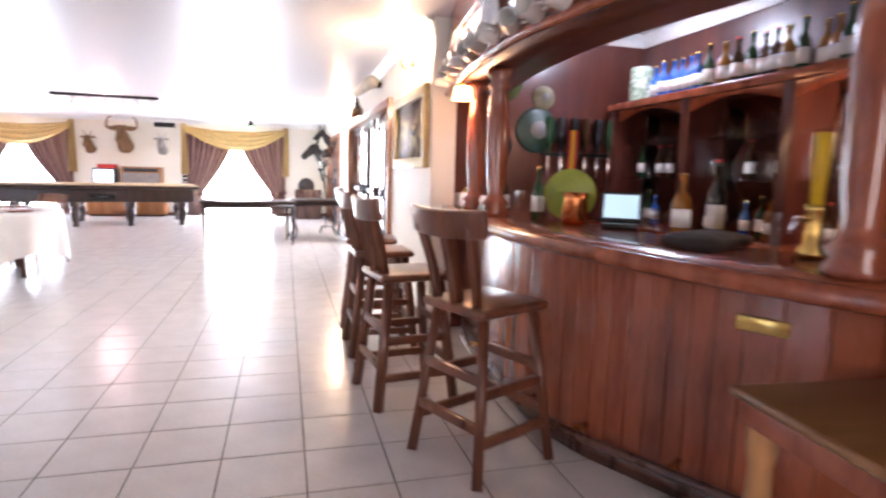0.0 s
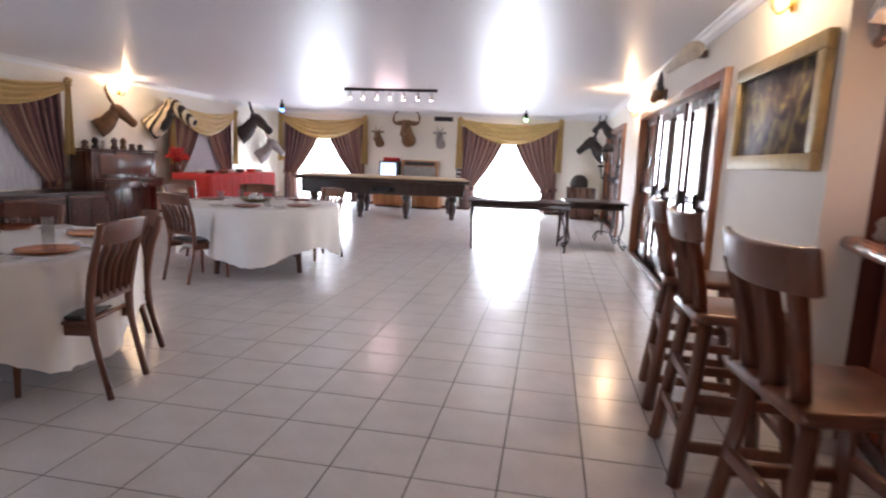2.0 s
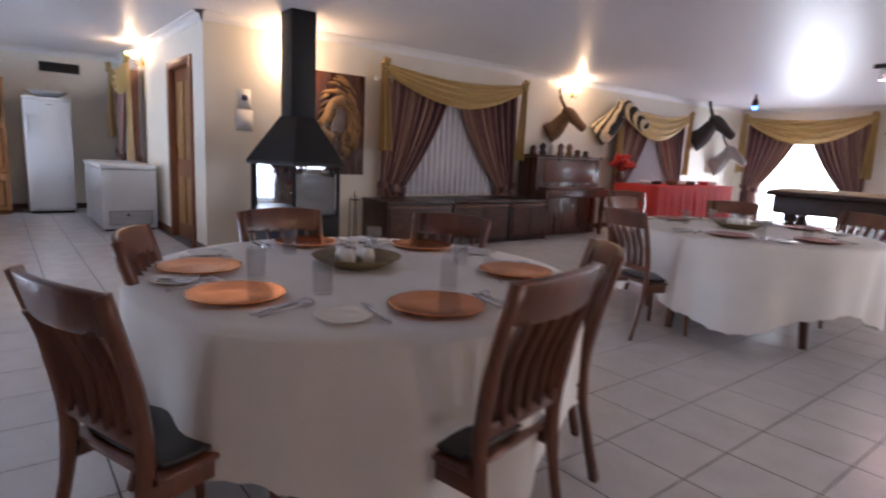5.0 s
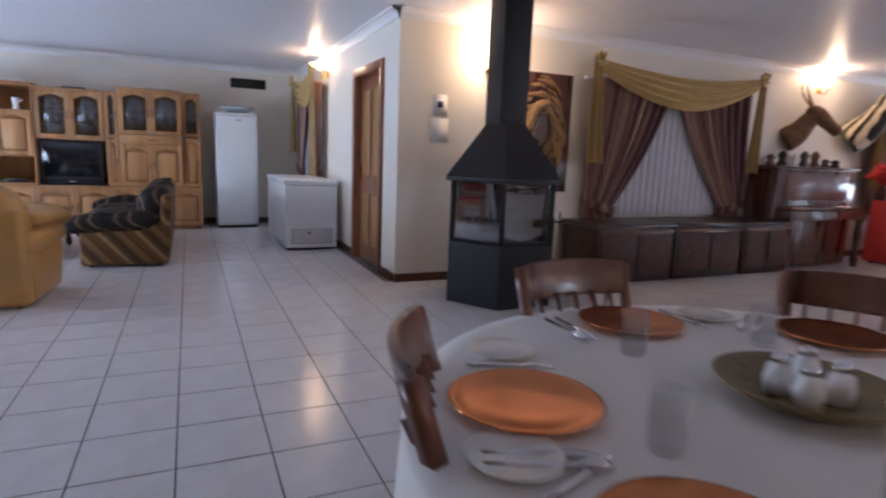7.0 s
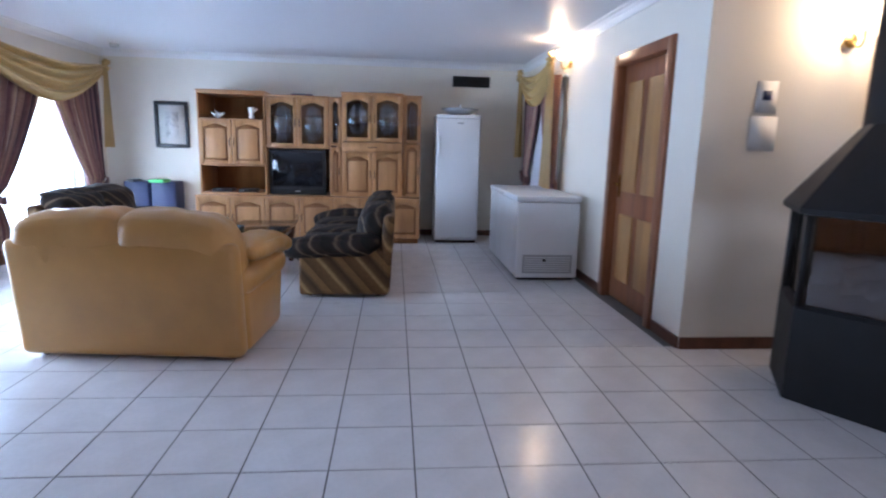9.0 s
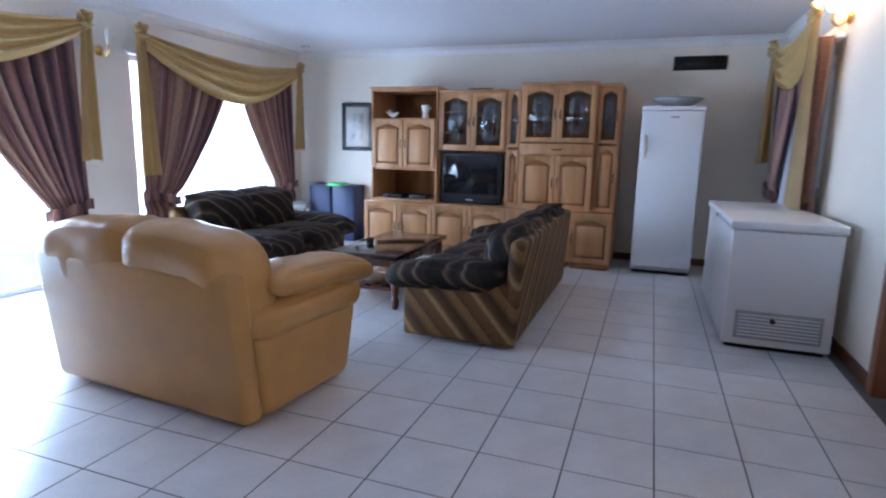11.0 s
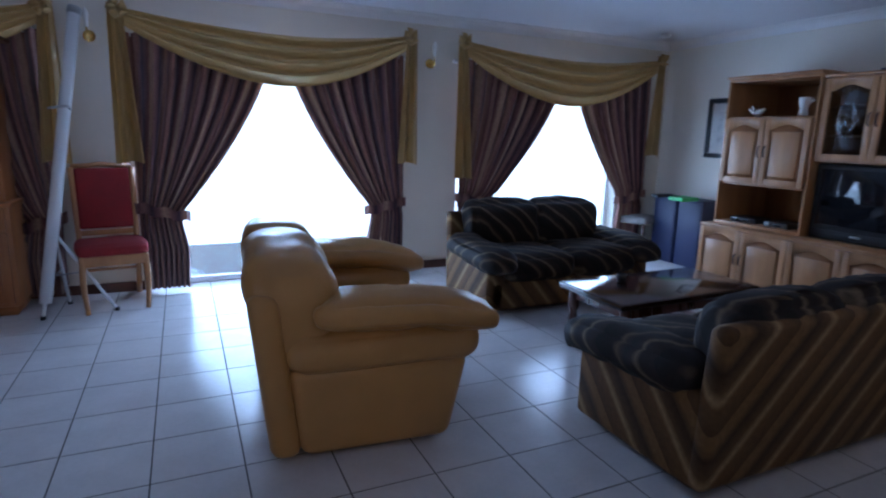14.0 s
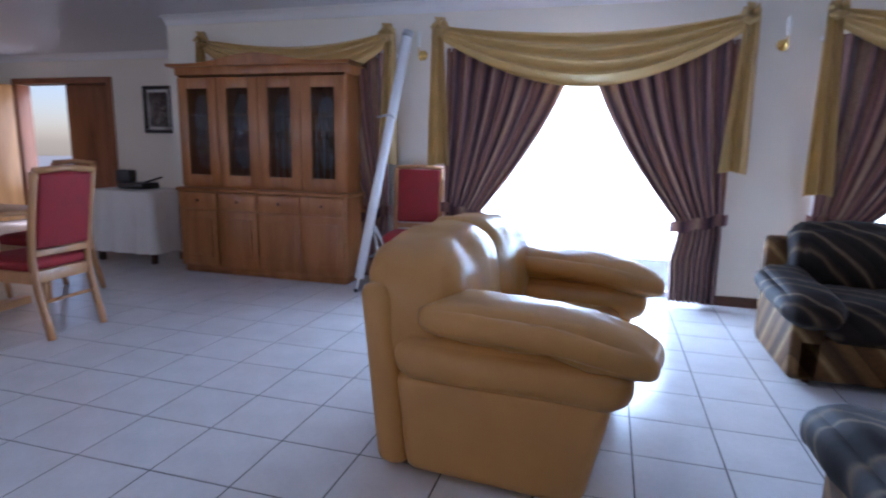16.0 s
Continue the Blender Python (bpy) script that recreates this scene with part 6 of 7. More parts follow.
for k, (x, y) in enumerate(((0.16, 0.2), (-0.3, 0.12), (0.05, -0.18))):
    part("tripod_leg", tb([(0.06, 0.08, 0.62), (x, y, 0.012)], 0.013, 8), M_WHITE, scr)
    part("rubber_foot", lt([(0.018, 0.002), (0.018, 0.03)], 8, pose(x, y, 0)), M_PLASTIC, scr)
    part("brace", tb([(0.08, 0.1, 0.3), ((x + 0.06) / 2, (y + 0.08) / 2, 0.32)], 0.006, 6), M_GREY, scr)
part("handle", tb(smoothline([(0.02, 0.05, 1.5), (-0.09, 0.05, 1.52), (-0.11, 0.0, 1.5)]), 0.01, 6), M_GREY, scr)


def red_chair(m, label):
    t = thing("red_chair", m, label, "chair", "red dining chairs")
    mw = M_OAK
    for s in (-1, 1):
        part("leg", tb(smoothline([(s * 0.2, -0.2, 0.44), (s * 0.215, -0.22, 0.25), (s * 0.2, -0.21, 0.003)], 3), [0.03, 0.028, 0.026, 0.024, 0.022, 0.02, 0.018], 6), mw, t)
        part("back_post", tb(smoothline([(s * 0.2, 0.30, 0.003), (s * 0.2, 0.21, 0.42), (s * 0.205, 0.23, 0.7), (s * 0.21, 0.30, 1.06)], 4), 0.024, 6), mw, t)
    part("seat_frame", bx(-0.23, 0.23, -0.23, 0.22, 0.36, 0.44, 0.01), mw, t)
    part("seat", cushion(-0.235, 0.235, -0.24, 0.2, 0.435, 0.52, 0.035, 0.015), M_REDV, t, "red upholstered seat")
    b = bx(-0.19, 0.19, -0.03, 0.03, -0.24, 0.24, 0.02, 3)
    bmesh.ops.transform(b, matrix=pose(0, 0.255, 0.82, -10), verts=b.verts[:])
    part("back_pad", b, M_REDV, t, "red upholstered back")
    part("top_rail", tb([(-0.21, 0.305, 1.07), (0, 0.31, 1.085), (0.21, 0.305, 1.07)], 0.022, 6), mw, t)
    part("lower_rail", bx(-0.185, 0.185, 0.2, 0.23, 0.53, 0.57, 0.005), mw, t)
    part("stretcher", tb([(-0.2, 0.24, 0.24), (0.2, 0.24, 0.24)], 0.012, 6), mw, t)
    return t


red_chair(pose(-6.78, -0.42, 0, 0, 0, 190), "red upholstered oak dining chair against the wall")
red_chair(pose(-4.77, 1.45, 0, 0, 0, 92), "red upholstered oak dining chair at the table")
red_chair(pose(-4.05, 0.78, 0, 0, 0, 182), "red upholstered oak dining chair at the table")
dt = thing("dining_table", pose(-3.6, 1.5, 0, 0, 0, 5), "oak dining table with a cross-rail base", "table")
part("tabletop", bx(-0.8, 0.8, -0.5, 0.5, 0.72, 0.76, 0.012, 3), M_OAK, dt)
for sx in (-1, 1):
    part("pedestal", bx(sx * 0.55 - 0.05, sx * 0.55 + 0.05, -0.12, 0.12, 0.06, 0.72, 0.01), M_OAK, dt)
    part("sledge_foot", bx(sx * 0.55 - 0.05, sx * 0.55 + 0.05, -0.4, 0.4, 0.003, 0.07, 0.015), M_OAK, dt)
part("cross_rail", bx(-0.5, 0.5, -0.03, 0.03, 0.2, 0.28, 0.006), M_OAK, dt)
wc = thing("balloon_chair", pose(-12.3, -0.62, 0, 0, 0, 200), "small dark balloon-back chair in the corner", "chair")
for s in (-1, 1):
    part("leg", tb([(s * 0.17, -0.16, 0.42), (s * 0.18, -0.18, 0.003)], [0.02, 0.014], 8), M_DARK, wc)
    part("back_leg", tb([(s * 0.15, 0.16, 0.42), (s * 0.16, 0.2, 0.003)], [0.02, 0.014], 8), M_DARK, wc)
part("seat", cushion(-0.21, 0.21, -0.2, 0.2, 0.41, 0.49, 0.03, 0.012), M_FURG, wc, "pale upholstered seat")
part("back_hoop", tb(smoothline([(-0.13, 0.18, 0.42), (-0.1, 0.19, 0.55), (-0.2, 0.2, 0.75), (-0.12, 0.21, 0.9), (0.12, 0.21, 0.9), (0.2, 0.2, 0.75), (0.1, 0.19, 0.55), (0.13, 0.18, 0.42)]), 0.02, 8), M_DARK, wc)
part("splat", tb([(0, 0.185, 0.47), (0, 0.2, 0.7), (0, 0.21, 0.9)], [0.05, 0.025, 0.045], 8, 0.3, (0, 1, 0)), M_DARK, wc)

# ---- the bar ----
EDGE = smoothline([(1.26, 4.93, 0), (1.09, 3.95, 0), (1.03, 3.05, 0), (1.12, 2.24, 0), (1.28, 1.65, 0), (1.55, 1.15, 0), (1.95, 0.80, 0), (2.55, 0.66, 0)], 8)
BASE = smoothline([(1.44, 4.93, 0), (1.30, 3.95, 0), (1.24, 3.15, 0), (1.30, 2.75, 0), (1.45, 2.42, 0), (1.62, 2.10, 0), (1.90, 1.62, 0), (2.3, 1.25, 0), (2.75, 1.1, 0)], 8)


def offset(line, d):
    out = []
    for i, p in enumerate(line):
        q = (line[min(i + 1, len(line) - 1)] - line[max(i - 1, 0)]).normalized()
        out.append(p + Vector((-q.y, q.x, 0)) * d)
    return out


def ribbon(inner, outer, z0, z1, r=0.0):
    """A curved slab between two lines."""
    bm = bmesh.new()
    rows = [[bm.verts.new((p.x, p.y, z)) for p, z in ((a, z0), (b, z0 + r), (b, z1 - r), (a.lerp(b, 0.98), z1), (a, z1))] for a, b in zip(inner, outer)]
    for a, b in zip(rows, rows[1:]):
        for i in range(5):
            bm.faces.new((a[i], a[(i + 1) % 5], b[(i + 1) % 5], b[i]))
    bm.faces.new(rows[0][::-1])
    bm.faces.new(rows[-1])
    return bm


bar = thing("bar_counter", pose(0, 0, 0), "curved mahogany bar counter with a vertical board front", "bar")
part("countertop", ribbon(offset(EDGE, 0.62), EDGE, 0.985, 1.04, 0.015), M_BAR, bar)
part("edge_roll", tb([(p.x, p.y, 1.01) for p in EDGE], 0.032, 10), M_BAR, bar, "rounded polished edge")
part("core", ribbon(offset(BASE, 0.32), offset(BASE, 0.03), 0.003, 0.985), M_BARD, bar)
for i in range(0, len(BASE) - 2, 2):
    p, q = BASE[i], BASE[i + 2]
    d = (q - p).normalized()
    part("board", bx(0.0015, (q - p).length - 0.0015, 0.0, 0.026, 0.09, 0.98, 0.003, 1, Matrix.Translation(p) @ Matrix.Rotation(math.atan2(d.y, d.x), 4, "Z")), M_BAR, bar)
part("kickboard", ribbon(offset(BASE, 0.03), offset(BASE, -0.008), 0.003, 0.088), M_DARK, bar)
RAIL = offset(BASE, -0.13)
part("foot_rail", tb([(p.x, p.y, 0.16) for p in RAIL[6:52]], 0.02, 10), M_DARK, bar, "dark wooden foot rail")
for k in (8, 18, 26, 36, 46):
    p, b = RAIL[k], BASE[k]
    part("rail_bracket", tb([(b.x, b.y, 0.16), (p.x, p.y, 0.16)], 0.014, 8), M_BRASS, bar)
for k in (41,):
    p = BASE[k]
    d = (BASE[k + 1] - p).normalized()
    part("hinge", bx(-0.09, 0.09, -0.012, -0.001, -0.03, 0.03, 0.008, 2, Matrix.Translation(p + Vector((0, 0, 0.78))) @ Matrix.Rotation(math.atan2(d.y, d.x), 4, "Z")), M_BRASS, bar, "brass strap hinge")
COL = [(0.075, 0), (0.085, 0.03), (0.07, 0.06), (0.085, 0.09), (0.06, 0.12), (0.05, 0.16), (0.062, 0.3), (0.07, 0.5), (0.064, 0.72), (0.05, 0.85), (0.07, 0.88), (0.05, 0.91), (0.08, 0.95), (0.08, 0.985)]
for x, y in ((1.30, 4.30), (1.25, 3.75), (1.48, 1.60)):
    t = thing("bar_column", pose(x, y, 1.041), "turned mahogany column standing on the bar", "column", "bar columns")
    part("shaft", lt([(r, z * 0.895) for r, z in COL], 20), M_BAR, t)
cn = thing("bar_canopy", pose(0, 0, 0), "curved mahogany canopy over the bar with hanging mugs", "canopy")
CAN = offset(EDGE, 0.0)
part("fascia", ribbon(offset(CAN, 0.05), CAN, 1.93, H - 0.006), M_BAR, cn)
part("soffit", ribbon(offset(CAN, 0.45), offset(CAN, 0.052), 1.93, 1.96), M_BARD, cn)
part("lower_moulding", tb([(p.x, p.y, 1.93) for p in CAN], 0.026, 8), M_BAR, cn)
part("upper_moulding", tb([(p.x, p.y, 2.25) for p in CAN], 0.022, 8), M_BAR, cn)
for k in range(3, 46, 2):
    p = CAN[k]
    d = (CAN[k + 1] - p).normalized()
    nr = Vector((d.y, -d.x, 0))
    t = thing("mug", Matrix.Translation((p.x + nr.x * 0.05, p.y + nr.y * 0.06, 1.97)) @ Matrix.Rotation(math.atan2(d.y, d.x), 4, "Z") @ pose(0, 0, 0, 80, 0, 25 * (k % 3)), "white painted beer mug hanging under the canopy", "mug", "hanging mugs")
    part("cup", lt([(0.04, 0), (0.046, 0.01), (0.045, 0.1), (0.041, 0.1), (0.04, 0.012), (0.002, 0.01)], 18, pose(0, 0, -0.02)), M_CHINA if k % 2 else M_FURG, t)
    part("handle", tb(smoothline([(0.042, 0, 0.065), (0.08, 0, 0.055), (0.08, 0, 0.02), (0.042, 0, 0.005)]), 0.007, 6), M_CHINA, t)
for k, r in ((7, 0.13), (14, 0.12)):
    p = CAN[k]
    d = (CAN[k + 1] - p).normalized()
    nr = Vector((d.y, -d.x, 0))
    t = thing("wall_plate", Matrix.Translation((p.x + nr.x * 0.012, p.y + nr.y * 0.012, 2.1)) @ Matrix.Rotation(math.atan2(nr.y, nr.x), 4, "Z") @ pose(0, 0, 0, 0, 90), "patterned china plate fixed to the canopy", "plate", "canopy plates")
    part("plate", lt([(r * 0.6, 0.0), (r, 0.02), (r * 0.98, 0.024), (r * 0.6, 0.006)], 26), art("china_pattern_%d" % k, (0.5, 0.5, 0.55), (0.75, 0.75, 0.75), (0.2, 0.22, 0.3), 30), t)
bl = thing("bar_lamp", pose(1.18, 4.28, 0), "small amber-lit lamp on the bar column", "lamp")
part("shade", lt([(0.07, 1.80), (0.055, 1.89)], 16), glow("amber_shade", (1.0, 0.5, 0.2), 5), bl)
part("stalk", tb([(0, 0, 1.89), (0, 0, 1.94)], 0.01, 6), M_BRASS, bl)

# back bar: shelves of bottles on the rear wall
bb = thing("back_bar", pose(3.04, 0, 0, 0, 0, -90), "mahogany back bar with arched bays, mirrors and shelves", "shelf unit")
# local x = -y of the world, local y < 0 into the bar


def bl_box(name, y0, y1, d0, d1, z0, z1, m, r=0.004, label=""):
    return part(name, bx(-y1, -y0, -d1, -d0, z0, z1, r), m, bb, label)


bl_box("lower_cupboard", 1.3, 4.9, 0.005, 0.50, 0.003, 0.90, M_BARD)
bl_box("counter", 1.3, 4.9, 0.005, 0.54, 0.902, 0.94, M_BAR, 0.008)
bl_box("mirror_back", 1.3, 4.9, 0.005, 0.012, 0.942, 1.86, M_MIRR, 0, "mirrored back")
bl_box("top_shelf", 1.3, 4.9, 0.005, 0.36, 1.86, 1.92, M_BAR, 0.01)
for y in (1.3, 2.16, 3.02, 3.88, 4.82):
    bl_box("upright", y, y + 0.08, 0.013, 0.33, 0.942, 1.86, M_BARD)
for y in (1.38, 2.24, 3.10, 3.96):
    bl_box("shelf", y, y + 0.78, 0.013, 0.26, 1.30, 1.31, M_GLASSW, 0)
    bl_box("shelf", y, y + 0.78, 0.013, 0.26, 1.58, 1.59, M_GLASSW, 0)
    arch = bmesh.new()
    n = 10
    for i in range(n):
        za, zb = (1.86 - 0.09 + 0.07 * math.sin(math.pi * k / n) for k in (i, i + 1))
        v = [arch.verts.new((-(y + 0.78 * k / n), yy, z)) for k, zz in ((i, za), (i + 1, zb)) for yy, z in ((-0.33, zz), (-0.33, 1.858), (-0.30, zz))]
        arch.faces.new((v[0], v[3], v[4], v[1]))
        arch.faces.new((v[0], v[2], v[5], v[3]))
    part("arch", arch, M_BAR, bb)
BOT = [mat("bottle_" + n, c, 0.08, 0, 0.1, 20, 0, 60, 0.6) for n, c in (("green", (0.015, 0.05, 0.02)), ("brown", (0.05, 0.02, 0.008)), ("blue", (0.03, 0.12, 0.45)), ("dark", (0.012, 0.012, 0.014)), ("amber", (0.30, 0.12, 0.02)))]
protos = []
for k, (r, h) in enumerate(((0.037, 0.30), (0.04, 0.28), (0.038, 0.26), (0.036, 0.33), (0.042, 0.27))):
    t = thing("bottle", pose(2.9, 1.5 + 0.01, 1.921), ("dark green wine bottle with a pale label", "brown beer bottle with a pale label", "blue spirit bottle with a white label", "tall dark wine bottle with a pale label", "amber spirit bottle with a pale label")[k] + " on the shelf", "bottle", "bar bottles")
    part("glass_body", lt([(r * 0.9, 0), (r, 0.006), (r, h * 0.55), (r * 0.85, h * 0.64), (r * 0.38, h * 0.75), (r * 0.34, h * 0.93), (r * 0.42, h * 0.935), (r * 0.42, h)], 14), BOT[k], t)
    part("label_band", lt([(r + 0.0008, h * 0.16), (r + 0.0008, h * 0.46)], 14), M_PAPER, t, "pale paper label")
    part("cap", lt([(r * 0.44, h), (r * 0.44, h + 0.012)], 10), M_RED if k % 2 else M_BRASS, t)
    protos.append(t)
rnd = random.Random(21)
for k in range(34):
    m = pose(2.84 + rnd.uniform(-0.05, 0.06), 1.65 + 0.092 * k, 1.921, 0, 0, rnd.uniform(0, 360))
    copy_thing(protos[2 if k > 24 else rnd.choice((0, 0, 3, 1, 4))], m)
for k, t in enumerate(protos):
    t.matrix_world = pose(2.86, 1.36 + 0.07 * k, 1.921)
for z in (1.311, 1.591, 0.942):
    for k in range(26):
        y = 1.45 + 0.128 * k
        if min(abs(y - q - 0.04) for q in (1.3, 2.16, 3.02, 3.88, 4.82)) < 0.09:
            continue
        m = pose(2.88 + rnd.uniform(-0.04, 0.03), y, z, 0, 0, rnd.uniform(0, 360))
        if z > 1.5 or rnd.random() < 0.35:
            g = thing("bar_glass", m, "upturned clear glass on the back bar shelf", "glass", "bar glasses")
            part("wall", lt([(0.034, 0), (0.035, 0.002), (0.03, 0.13), (0.028, 0.13), (0.026, 0.128)], 12), M_GLASSW, g)
        else:
            copy_thing(protos[rnd.choice((0, 1, 2, 3, 4))], m @ Matrix.Scale(0.86, 4))
tin = thing("whisky_tin", pose(2.8, 4.6, 1.921), "tall pale green patterned gift tin", "tin")
part("tin_body", lt([(0.085, 0), (0.088, 0.01), (0.088, 0.26), (0.08, 0.27)], 20), art("tin_print", (0.15, 0.25, 0.15), (0.4, 0.45, 0.35), (0.65, 0.65, 0.55), 14), tin)

# memorabilia on the bar's end wall
for x, z, r, c, lab in ((1.75, 2.05, 0.15, (0.08, 0.10, 0.03), "round green glass lamp hung on the panelling"), (2.1, 1.95, 0.10, (0.25, 0.22, 0.14), "woven straw hat hung on the panelling"),
                        (2.05, 1.68, 0.19, (0.03, 0.06, 0.045), "dark green round tray hung on the panelling"), (1.68, 1.55, 0.15, (0.02, 0.02, 0.03), "dark cap hung on the panelling")):
    t = thing("wall_memento", pose(x, 4.948, z, 90), lab, "memento")
    part("disc", lt([(r, 0.0), (r, 0.012), (r * 0.9, 0.02), (r * 0.55, 0.05), (r * 0.2, 0.06)], 24), mat("memento_%d" % int(100 * x), c, 0.4, 0, 0.3, 14), t)
    part("badge", lt([(r * 0.4, 0.052), (r * 0.38, 0.066)], 16), M_FURG, t)
tap = thing("optic_rack", pose(2.45, 4.94, 1.45), "row of chrome spirit measures on the end wall", "rack")
part("rail", bx(-0.35, 0.3, -0.04, 0.005, 0.02, 0.05, 0.004), M_BLACK, tap)
for k in range(6):
    o = part("optic", lt([(0.008, -0.16), (0.022, -0.12), (0.024, -0.04), (0.012, 0.02)], 12, pose(-0.31 + 0.115 * k, -0.06, 0)), M_CHROME, tap)
    part("inverted_bottle", lt([(0.012, 0.02), (0.014, 0.09), (0.036, 0.14), (0.036, 0.33), (0.03, 0.34)], 12, pose(-0.31 + 0.115 * k, -0.06, 0)), BOT[(0, 3, 3, 1, 3, 0)[k]], o)

# on the counter
till = thing("card_terminal", pose(1.62, 2.95, 1.041, 0, 0, -35), "black point-of-sale screen, switched on", "till")
part("base", bx(-0.09, 0.09, -0.08, 0.1, 0, 0.03, 0.01), M_PLASTIC, till)
s = bx(-0.1, 0.1, -0.012, 0.012, 0.0, 0.17, 0.008)
bmesh.ops.transform(s, matrix=pose(0, 0, 0.03, -28), verts=s.verts[:])
part("housing", s, M_PLASTIC, till)
s = bx(-0.085, 0.085, -0.0155, -0.0125, 0.02, 0.15)
bmesh.ops.transform(s, matrix=pose(0, 0, 0.03, -28), verts=s.verts[:])
part("screen", s, glow("till_screen", (0.5, 0.75, 0.85), 0.3), till)
lem = thing("green_paddle", pose(1.60, 3.45, 1.041, 0, 0, -30), "round yellow-green tin stand with a red and yellow handle", "stand")
part("disc", lt([(0.15, 0), (0.15, 0.012), (0.13, 0.02)], 26, pose(0, 0, 0.15, 90)), mat("lime_tin", (0.28, 0.33, 0.04), 0.35, 0, 0.2, 12), lem)
part("handle", bx(-0.025, 0.025, -0.012, 0.012, 0.3, 0.52, 0.006), M_RED, lem)
part("stripe", bx(-0.01, 0.01, -0.016, -0.0125, 0.3, 0.52), mat("yellow_paint", (0.7, 0.45, 0.03), 0.4), lem)
pot = thing("copper_pot", pose(1.50, 3.2, 1.041), "squat copper pot on the counter", "pot")
part("pot_body", lt([(0.06, 0), (0.075, 0.03), (0.06, 0.13), (0.07, 0.17), (0.062, 0.17), (0.05, 0.12)], 20), M_COPPER, pot)
for x, y, k in ((1.42, 3.5, 0), (1.36, 3.9, 1), (1.7, 2.6, 4), (1.75, 2.45, 3)):
    copy_thing(protos[k], pose(x, y, 1.041))
cl = thing("bar_towel", pose(1.55, 2.25, 1.041, 0, 0, 20), "dark folded cloth lying on the counter", "cloth")
part("folded_cloth", cushion(-0.16, 0.16, -0.1, 0.1, 0, 0.05, 0.02, 0.012, 4, 0.008), M_FURD, cl)
yc = thing("yellow_cloth", pose(1.72, 2.42, 1.041), "crumpled yellow cloth on the counter", "cloth")
part("folded_cloth", cushion(-0.08, 0.08, -0.05, 0.05, 0, 0.03, 0.012, 0.01, 6, 0.008), mat("yellow_cotton", (0.6, 0.45, 0.03), 0.8), yc)
tp = thing("beer_tap", pose(1.72, 1.95, 1.041), "brass beer tap with a tall yellow handle", "tap")
part("column", lt([(0.05, 0), (0.05, 0.02), (0.03, 0.05), (0.03, 0.16), (0.04, 0.18)], 16), M_BRASS, tp)
part("spout", tb([(0, 0, 0.14), (-0.08, 0, 0.13), (-0.1, 0, 0.08)], 0.012, 8), M_CHROME, tp)
part("handle", tb([(0, 0, 0.18), (0, 0, 0.42)], [0.02, 0.03], 10), bpy.data.materials["yellow_paint"], tp)
for k in range(7):
    t = thing("counter_ornament", pose(1.32 + 0.03 * (k % 2), 4.15 + 0.10 * k, 1.041), "small ornament crowded at the bar's end", "ornament", "counter ornaments")
    part("body", lt([(0.03, 0), (0.045, 0.02), (0.03, 0.05), (0.04, 0.08), (0.02, 0.11)], 12), (M_CHINA, M_DARK, M_FURG, M_BONE)[k % 4], t)

sp = thing("ceiling_spot", pose(2.15, 4.25, H - 0.001), "small round blue-white ceiling spotlight above the bar", "light")
part("rim", lt([(0.05, -0.012), (0.055, -0.006), (0.055, 0.0)], 18), M_CHROME, sp)
part("lens", lt([(0.012, -0.026), (0.034, -0.02), (0.042, -0.0125)], 18), glow("spot_blue_white", (0.6, 0.75, 1.0), 12), sp)
for x, y, h in ((1.40, 3.72, 0.16), (1.46, 3.60, 0.13), (1.38, 3.34, 0.15), (1.62, 2.72, 0.12), (1.78, 2.18, 0.14), (1.86, 1.74, 0.13), (1.66, 1.62, 0.12)):
    tumbler(x, y, 1.041, h)
mf = thing("flower_jar", pose(1.34, 4.62, 1.041), "small pale jar with a ribbed lid on the bar", "jar")
part("jar", lt([(0.04, 0), (0.055, 0.02), (0.055, 0.09), (0.04, 0.11)], 16), M_CHINA, mf)
part("lid", lt([(0.042, 0.111), (0.038, 0.13), (0.012, 0.14), (0.015, 0.155)], 16), M_BRASS, mf)

# bar stools and the low table


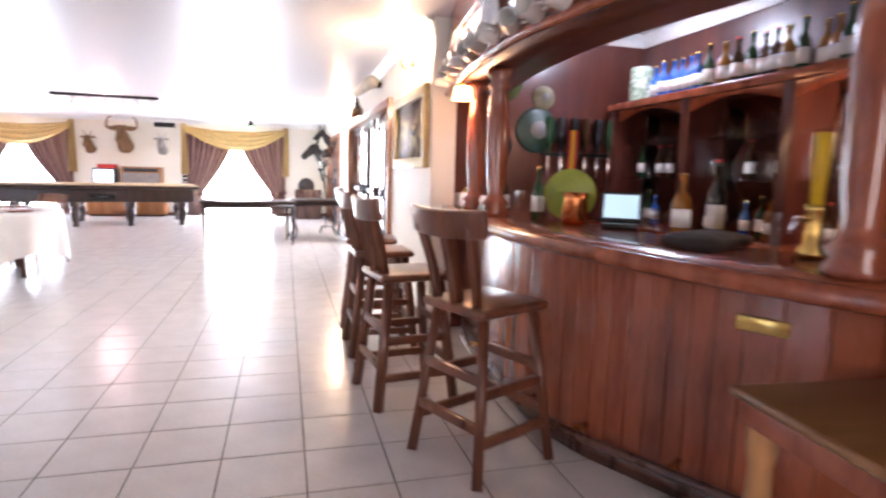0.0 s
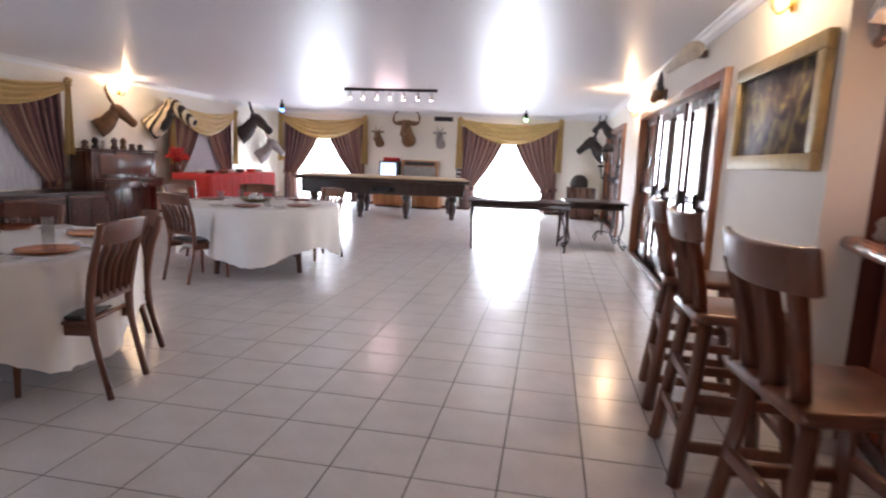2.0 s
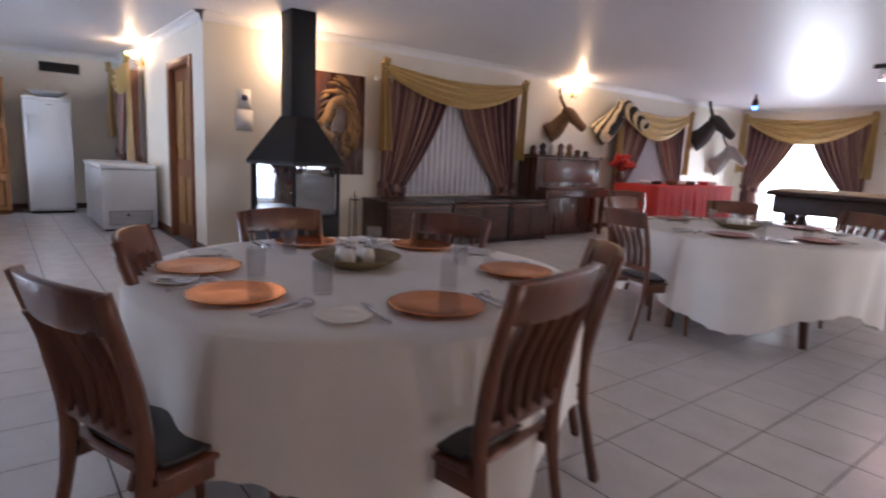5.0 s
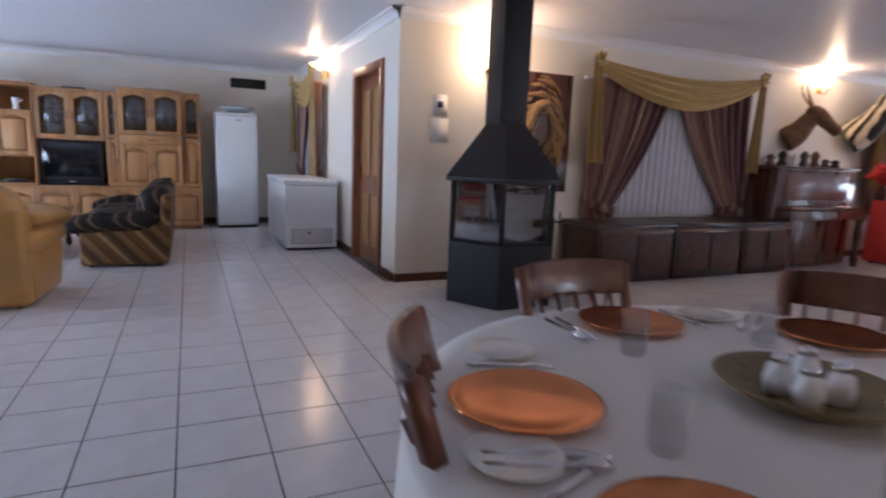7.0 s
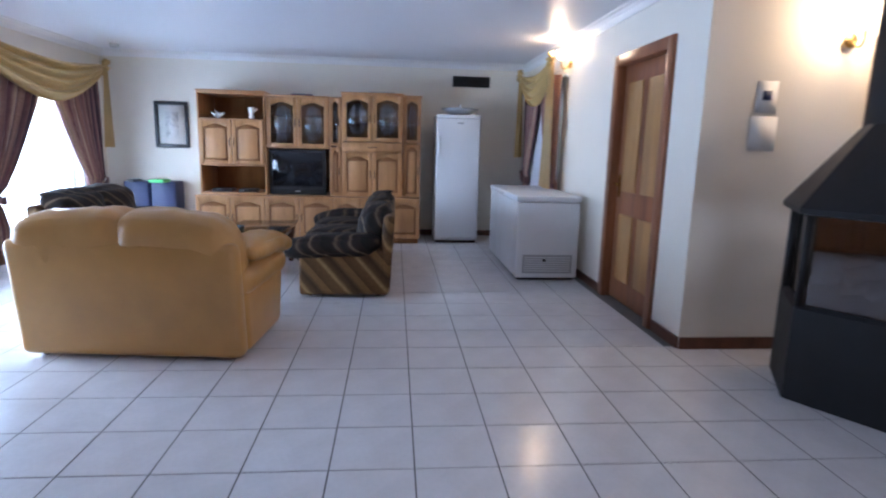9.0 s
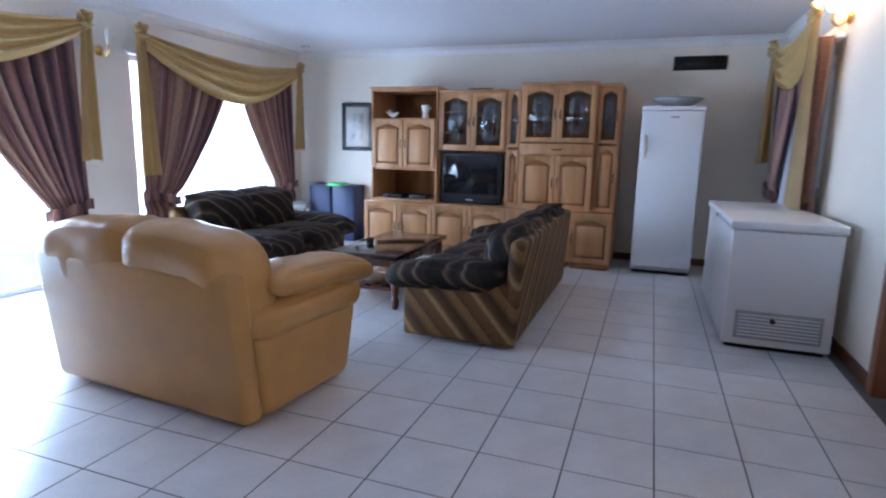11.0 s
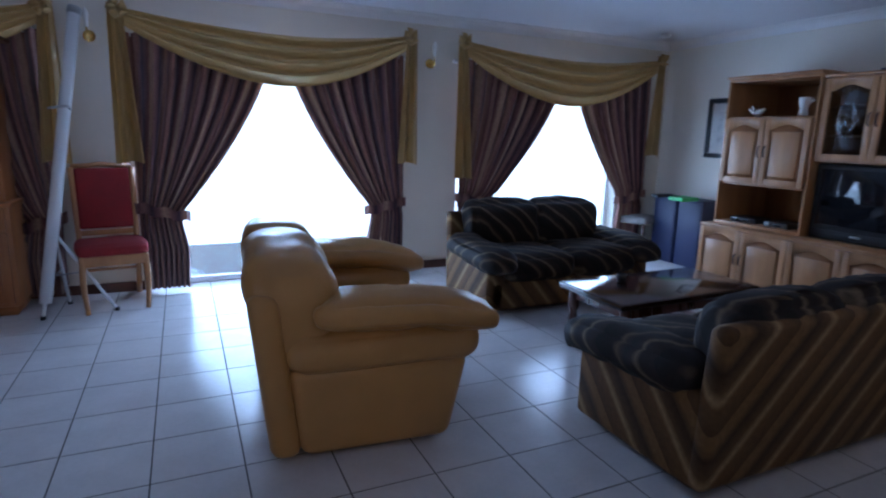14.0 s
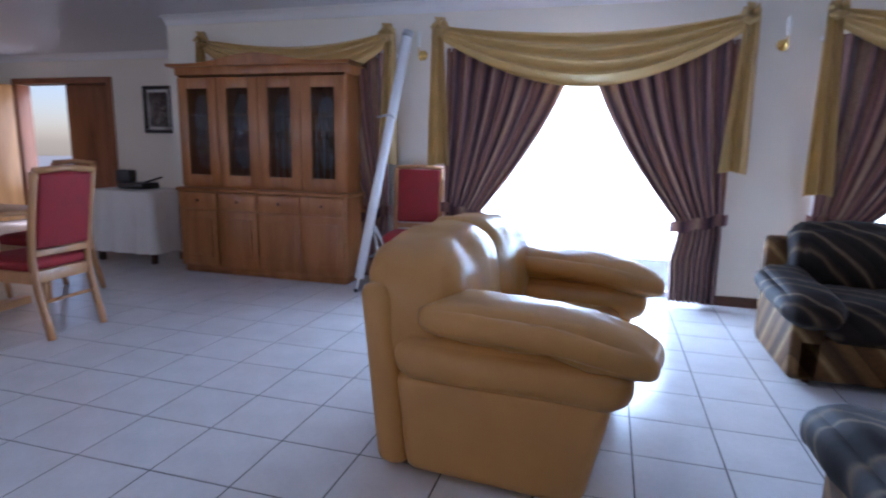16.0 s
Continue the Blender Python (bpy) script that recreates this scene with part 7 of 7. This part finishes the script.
def bar_stool(m):
    """Tall stool facing +x, curved back at -x."""
    t = thing("bar_stool", m, "tall dark mahogany bar stool with a splat back", "bar stool", "bar stools")
    tops = {}
    for sx in (-1, 1):
        for sy in (-1, 1):
            part("leg", tb([(sx * 0.15, sy * 0.15, 0.70), (sx * 0.225, sy * 0.225, 0.003)], [0.03, 0.032], 4), M_CHAIR, t)
    for z, f in ((0.18, 0.206), (0.38, 0.186)):
        for s in (-1, 1):
            part("stretcher", bx(-f, f, s * f - 0.014, s * f + 0.014, z - 0.022, z + 0.022, 0.004), M_CHAIR, t)
            part("stretcher", bx(s * f - 0.014, s * f + 0.014, -f, f, z + 0.04, z + 0.084, 0.004), M_CHAIR, t)
    b = bx(-0.21, 0.21, -0.2, 0.2, 0.70, 0.745, 0.02, 3)
    part("seat", b, M_CHAIR, t)
    for s in (-1, 0, 1):
        part("back_splat", tb(smoothline([(-0.17, s * 0.13, 0.74), (-0.2, s * 0.14, 0.9), (-0.25, s * 0.17, 1.08)], 3), 0.028 if s else 0.04, 4, 0.35, (1, 0, 0)), M_CHAIR, t)
    rail = bx(-0.014, 0.014, -0.235, 0.235, -0.06, 0.06, 0.01, 3)
    bmesh.ops.subdivide_edges(rail, edges=[e for e in rail.edges if abs(e.verts[0].co.y - e.verts[1].co.y) > 0.2], cuts=8)
    for v in rail.verts:
        v.co.x -= 0.05 * (1 - (v.co.y / 0.235) ** 2)
    bmesh.ops.transform(rail, matrix=pose(-0.235, 0, 1.10, 0, -12), verts=rail.verts[:])
    part("top_rail", rail, M_CHAIR, t)
    return t


fs = bar_stool(pose(0.86, 2.80, 0, 0, 0, 24))
for x, y, r in ((0.66, 3.60, 8), (0.66, 4.50, 0), (0.70, 5.25, -6)):
    copy_thing(fs, pose(x, y, 0, 0, 0, r))
lw = thing("low_table", pose(1.53, 1.35, 0, 0, 0, -6), "small tan-topped wooden table with turned legs beside the bar", "table")
part("tabletop", bx(-0.36, 0.36, -0.33, 0.33, 0.69, 0.72, 0.012, 3), wood("tan_top", (0.17, 0.075, 0.025), (0.27, 0.13, 0.05), 0.35, 5, "X", 0.2), lw)
part("edge_band", bx(-0.34, 0.34, -0.31, 0.31, 0.62, 0.69, 0.006), M_BAR, lw)
for sx in (-1, 1):
    for sy in (-1, 1):
        part("leg", lt([(0.02, 0.003), (0.035, 0.05), (0.025, 0.1), (0.04, 0.3), (0.03, 0.5), (0.04, 0.55), (0.04, 0.62)], 12, pose(sx * 0.29, sy * 0.26, 0)), M_OAK, lw)

# ---- floor tiles ----
setting("floor", bx(XL - 0.25, 3.3, YB - 2.5, YN + 0.25, -0.05, 0.0), M_GROUT, "cream-white glazed ceramic tile floor with dark grout", "floor")
floor = bpy.data.objects["floor"]
PU, PV, U0, V0 = 0.36, 0.356, -6.05, 3.704


def tile_mesh(bm, x, y):
    g = 0.0035
    a, b = PU / 2 - g, PV / 2 - g
    lo = [bm.verts.new((x + sx * a, y + sy * b, 0.0004)) for sx, sy in ((-1, -1), (1, -1), (1, 1), (-1, 1))]
    hi = [bm.verts.new((x + sx * (a - 0.0003), y + sy * (b - 0.0003), 0.0016)) for sx, sy in ((-1, -1), (1, -1), (1, 1), (-1, 1))]
    bm.faces.new(hi)
    for i in range(4):
        bm.faces.new((lo[i], lo[(i + 1) % 4], hi[(i + 1) % 4], hi[i]))


one = bmesh.new()
tile_mesh(one, 0, 0)
tile_me = bpy.data.meshes.new("tile")
one.to_mesh(tile_me)
one.free()
tile_me.materials.append(M_TILE)
rest = bmesh.new()
count = 0
for i in range(-20, 28):
    for j in range(-20, 40):
        x, y = U0 + (i + 0.5) * PU, V0 + (j + 0.5) * PV
        hall = XW < x < 3.05 and YB < y < YN
        living = XL < x <= XW + 0.2 and YS < y < YD
        if not (hall or living) or (x < -3.95 and y < YS):
            continue
        if -8.6 < x < 0.3 and 1.9 < y < 5.2 and count < 300:
            o = new("tile", tile_me)
            o.parent = floor
            o.location = (x, y, 0)
            count += 1
        else:
            tile_mesh(rest, x, y)
part("tiles", rest, M_TILE, floor, "", False)["kind"] = "stuff"
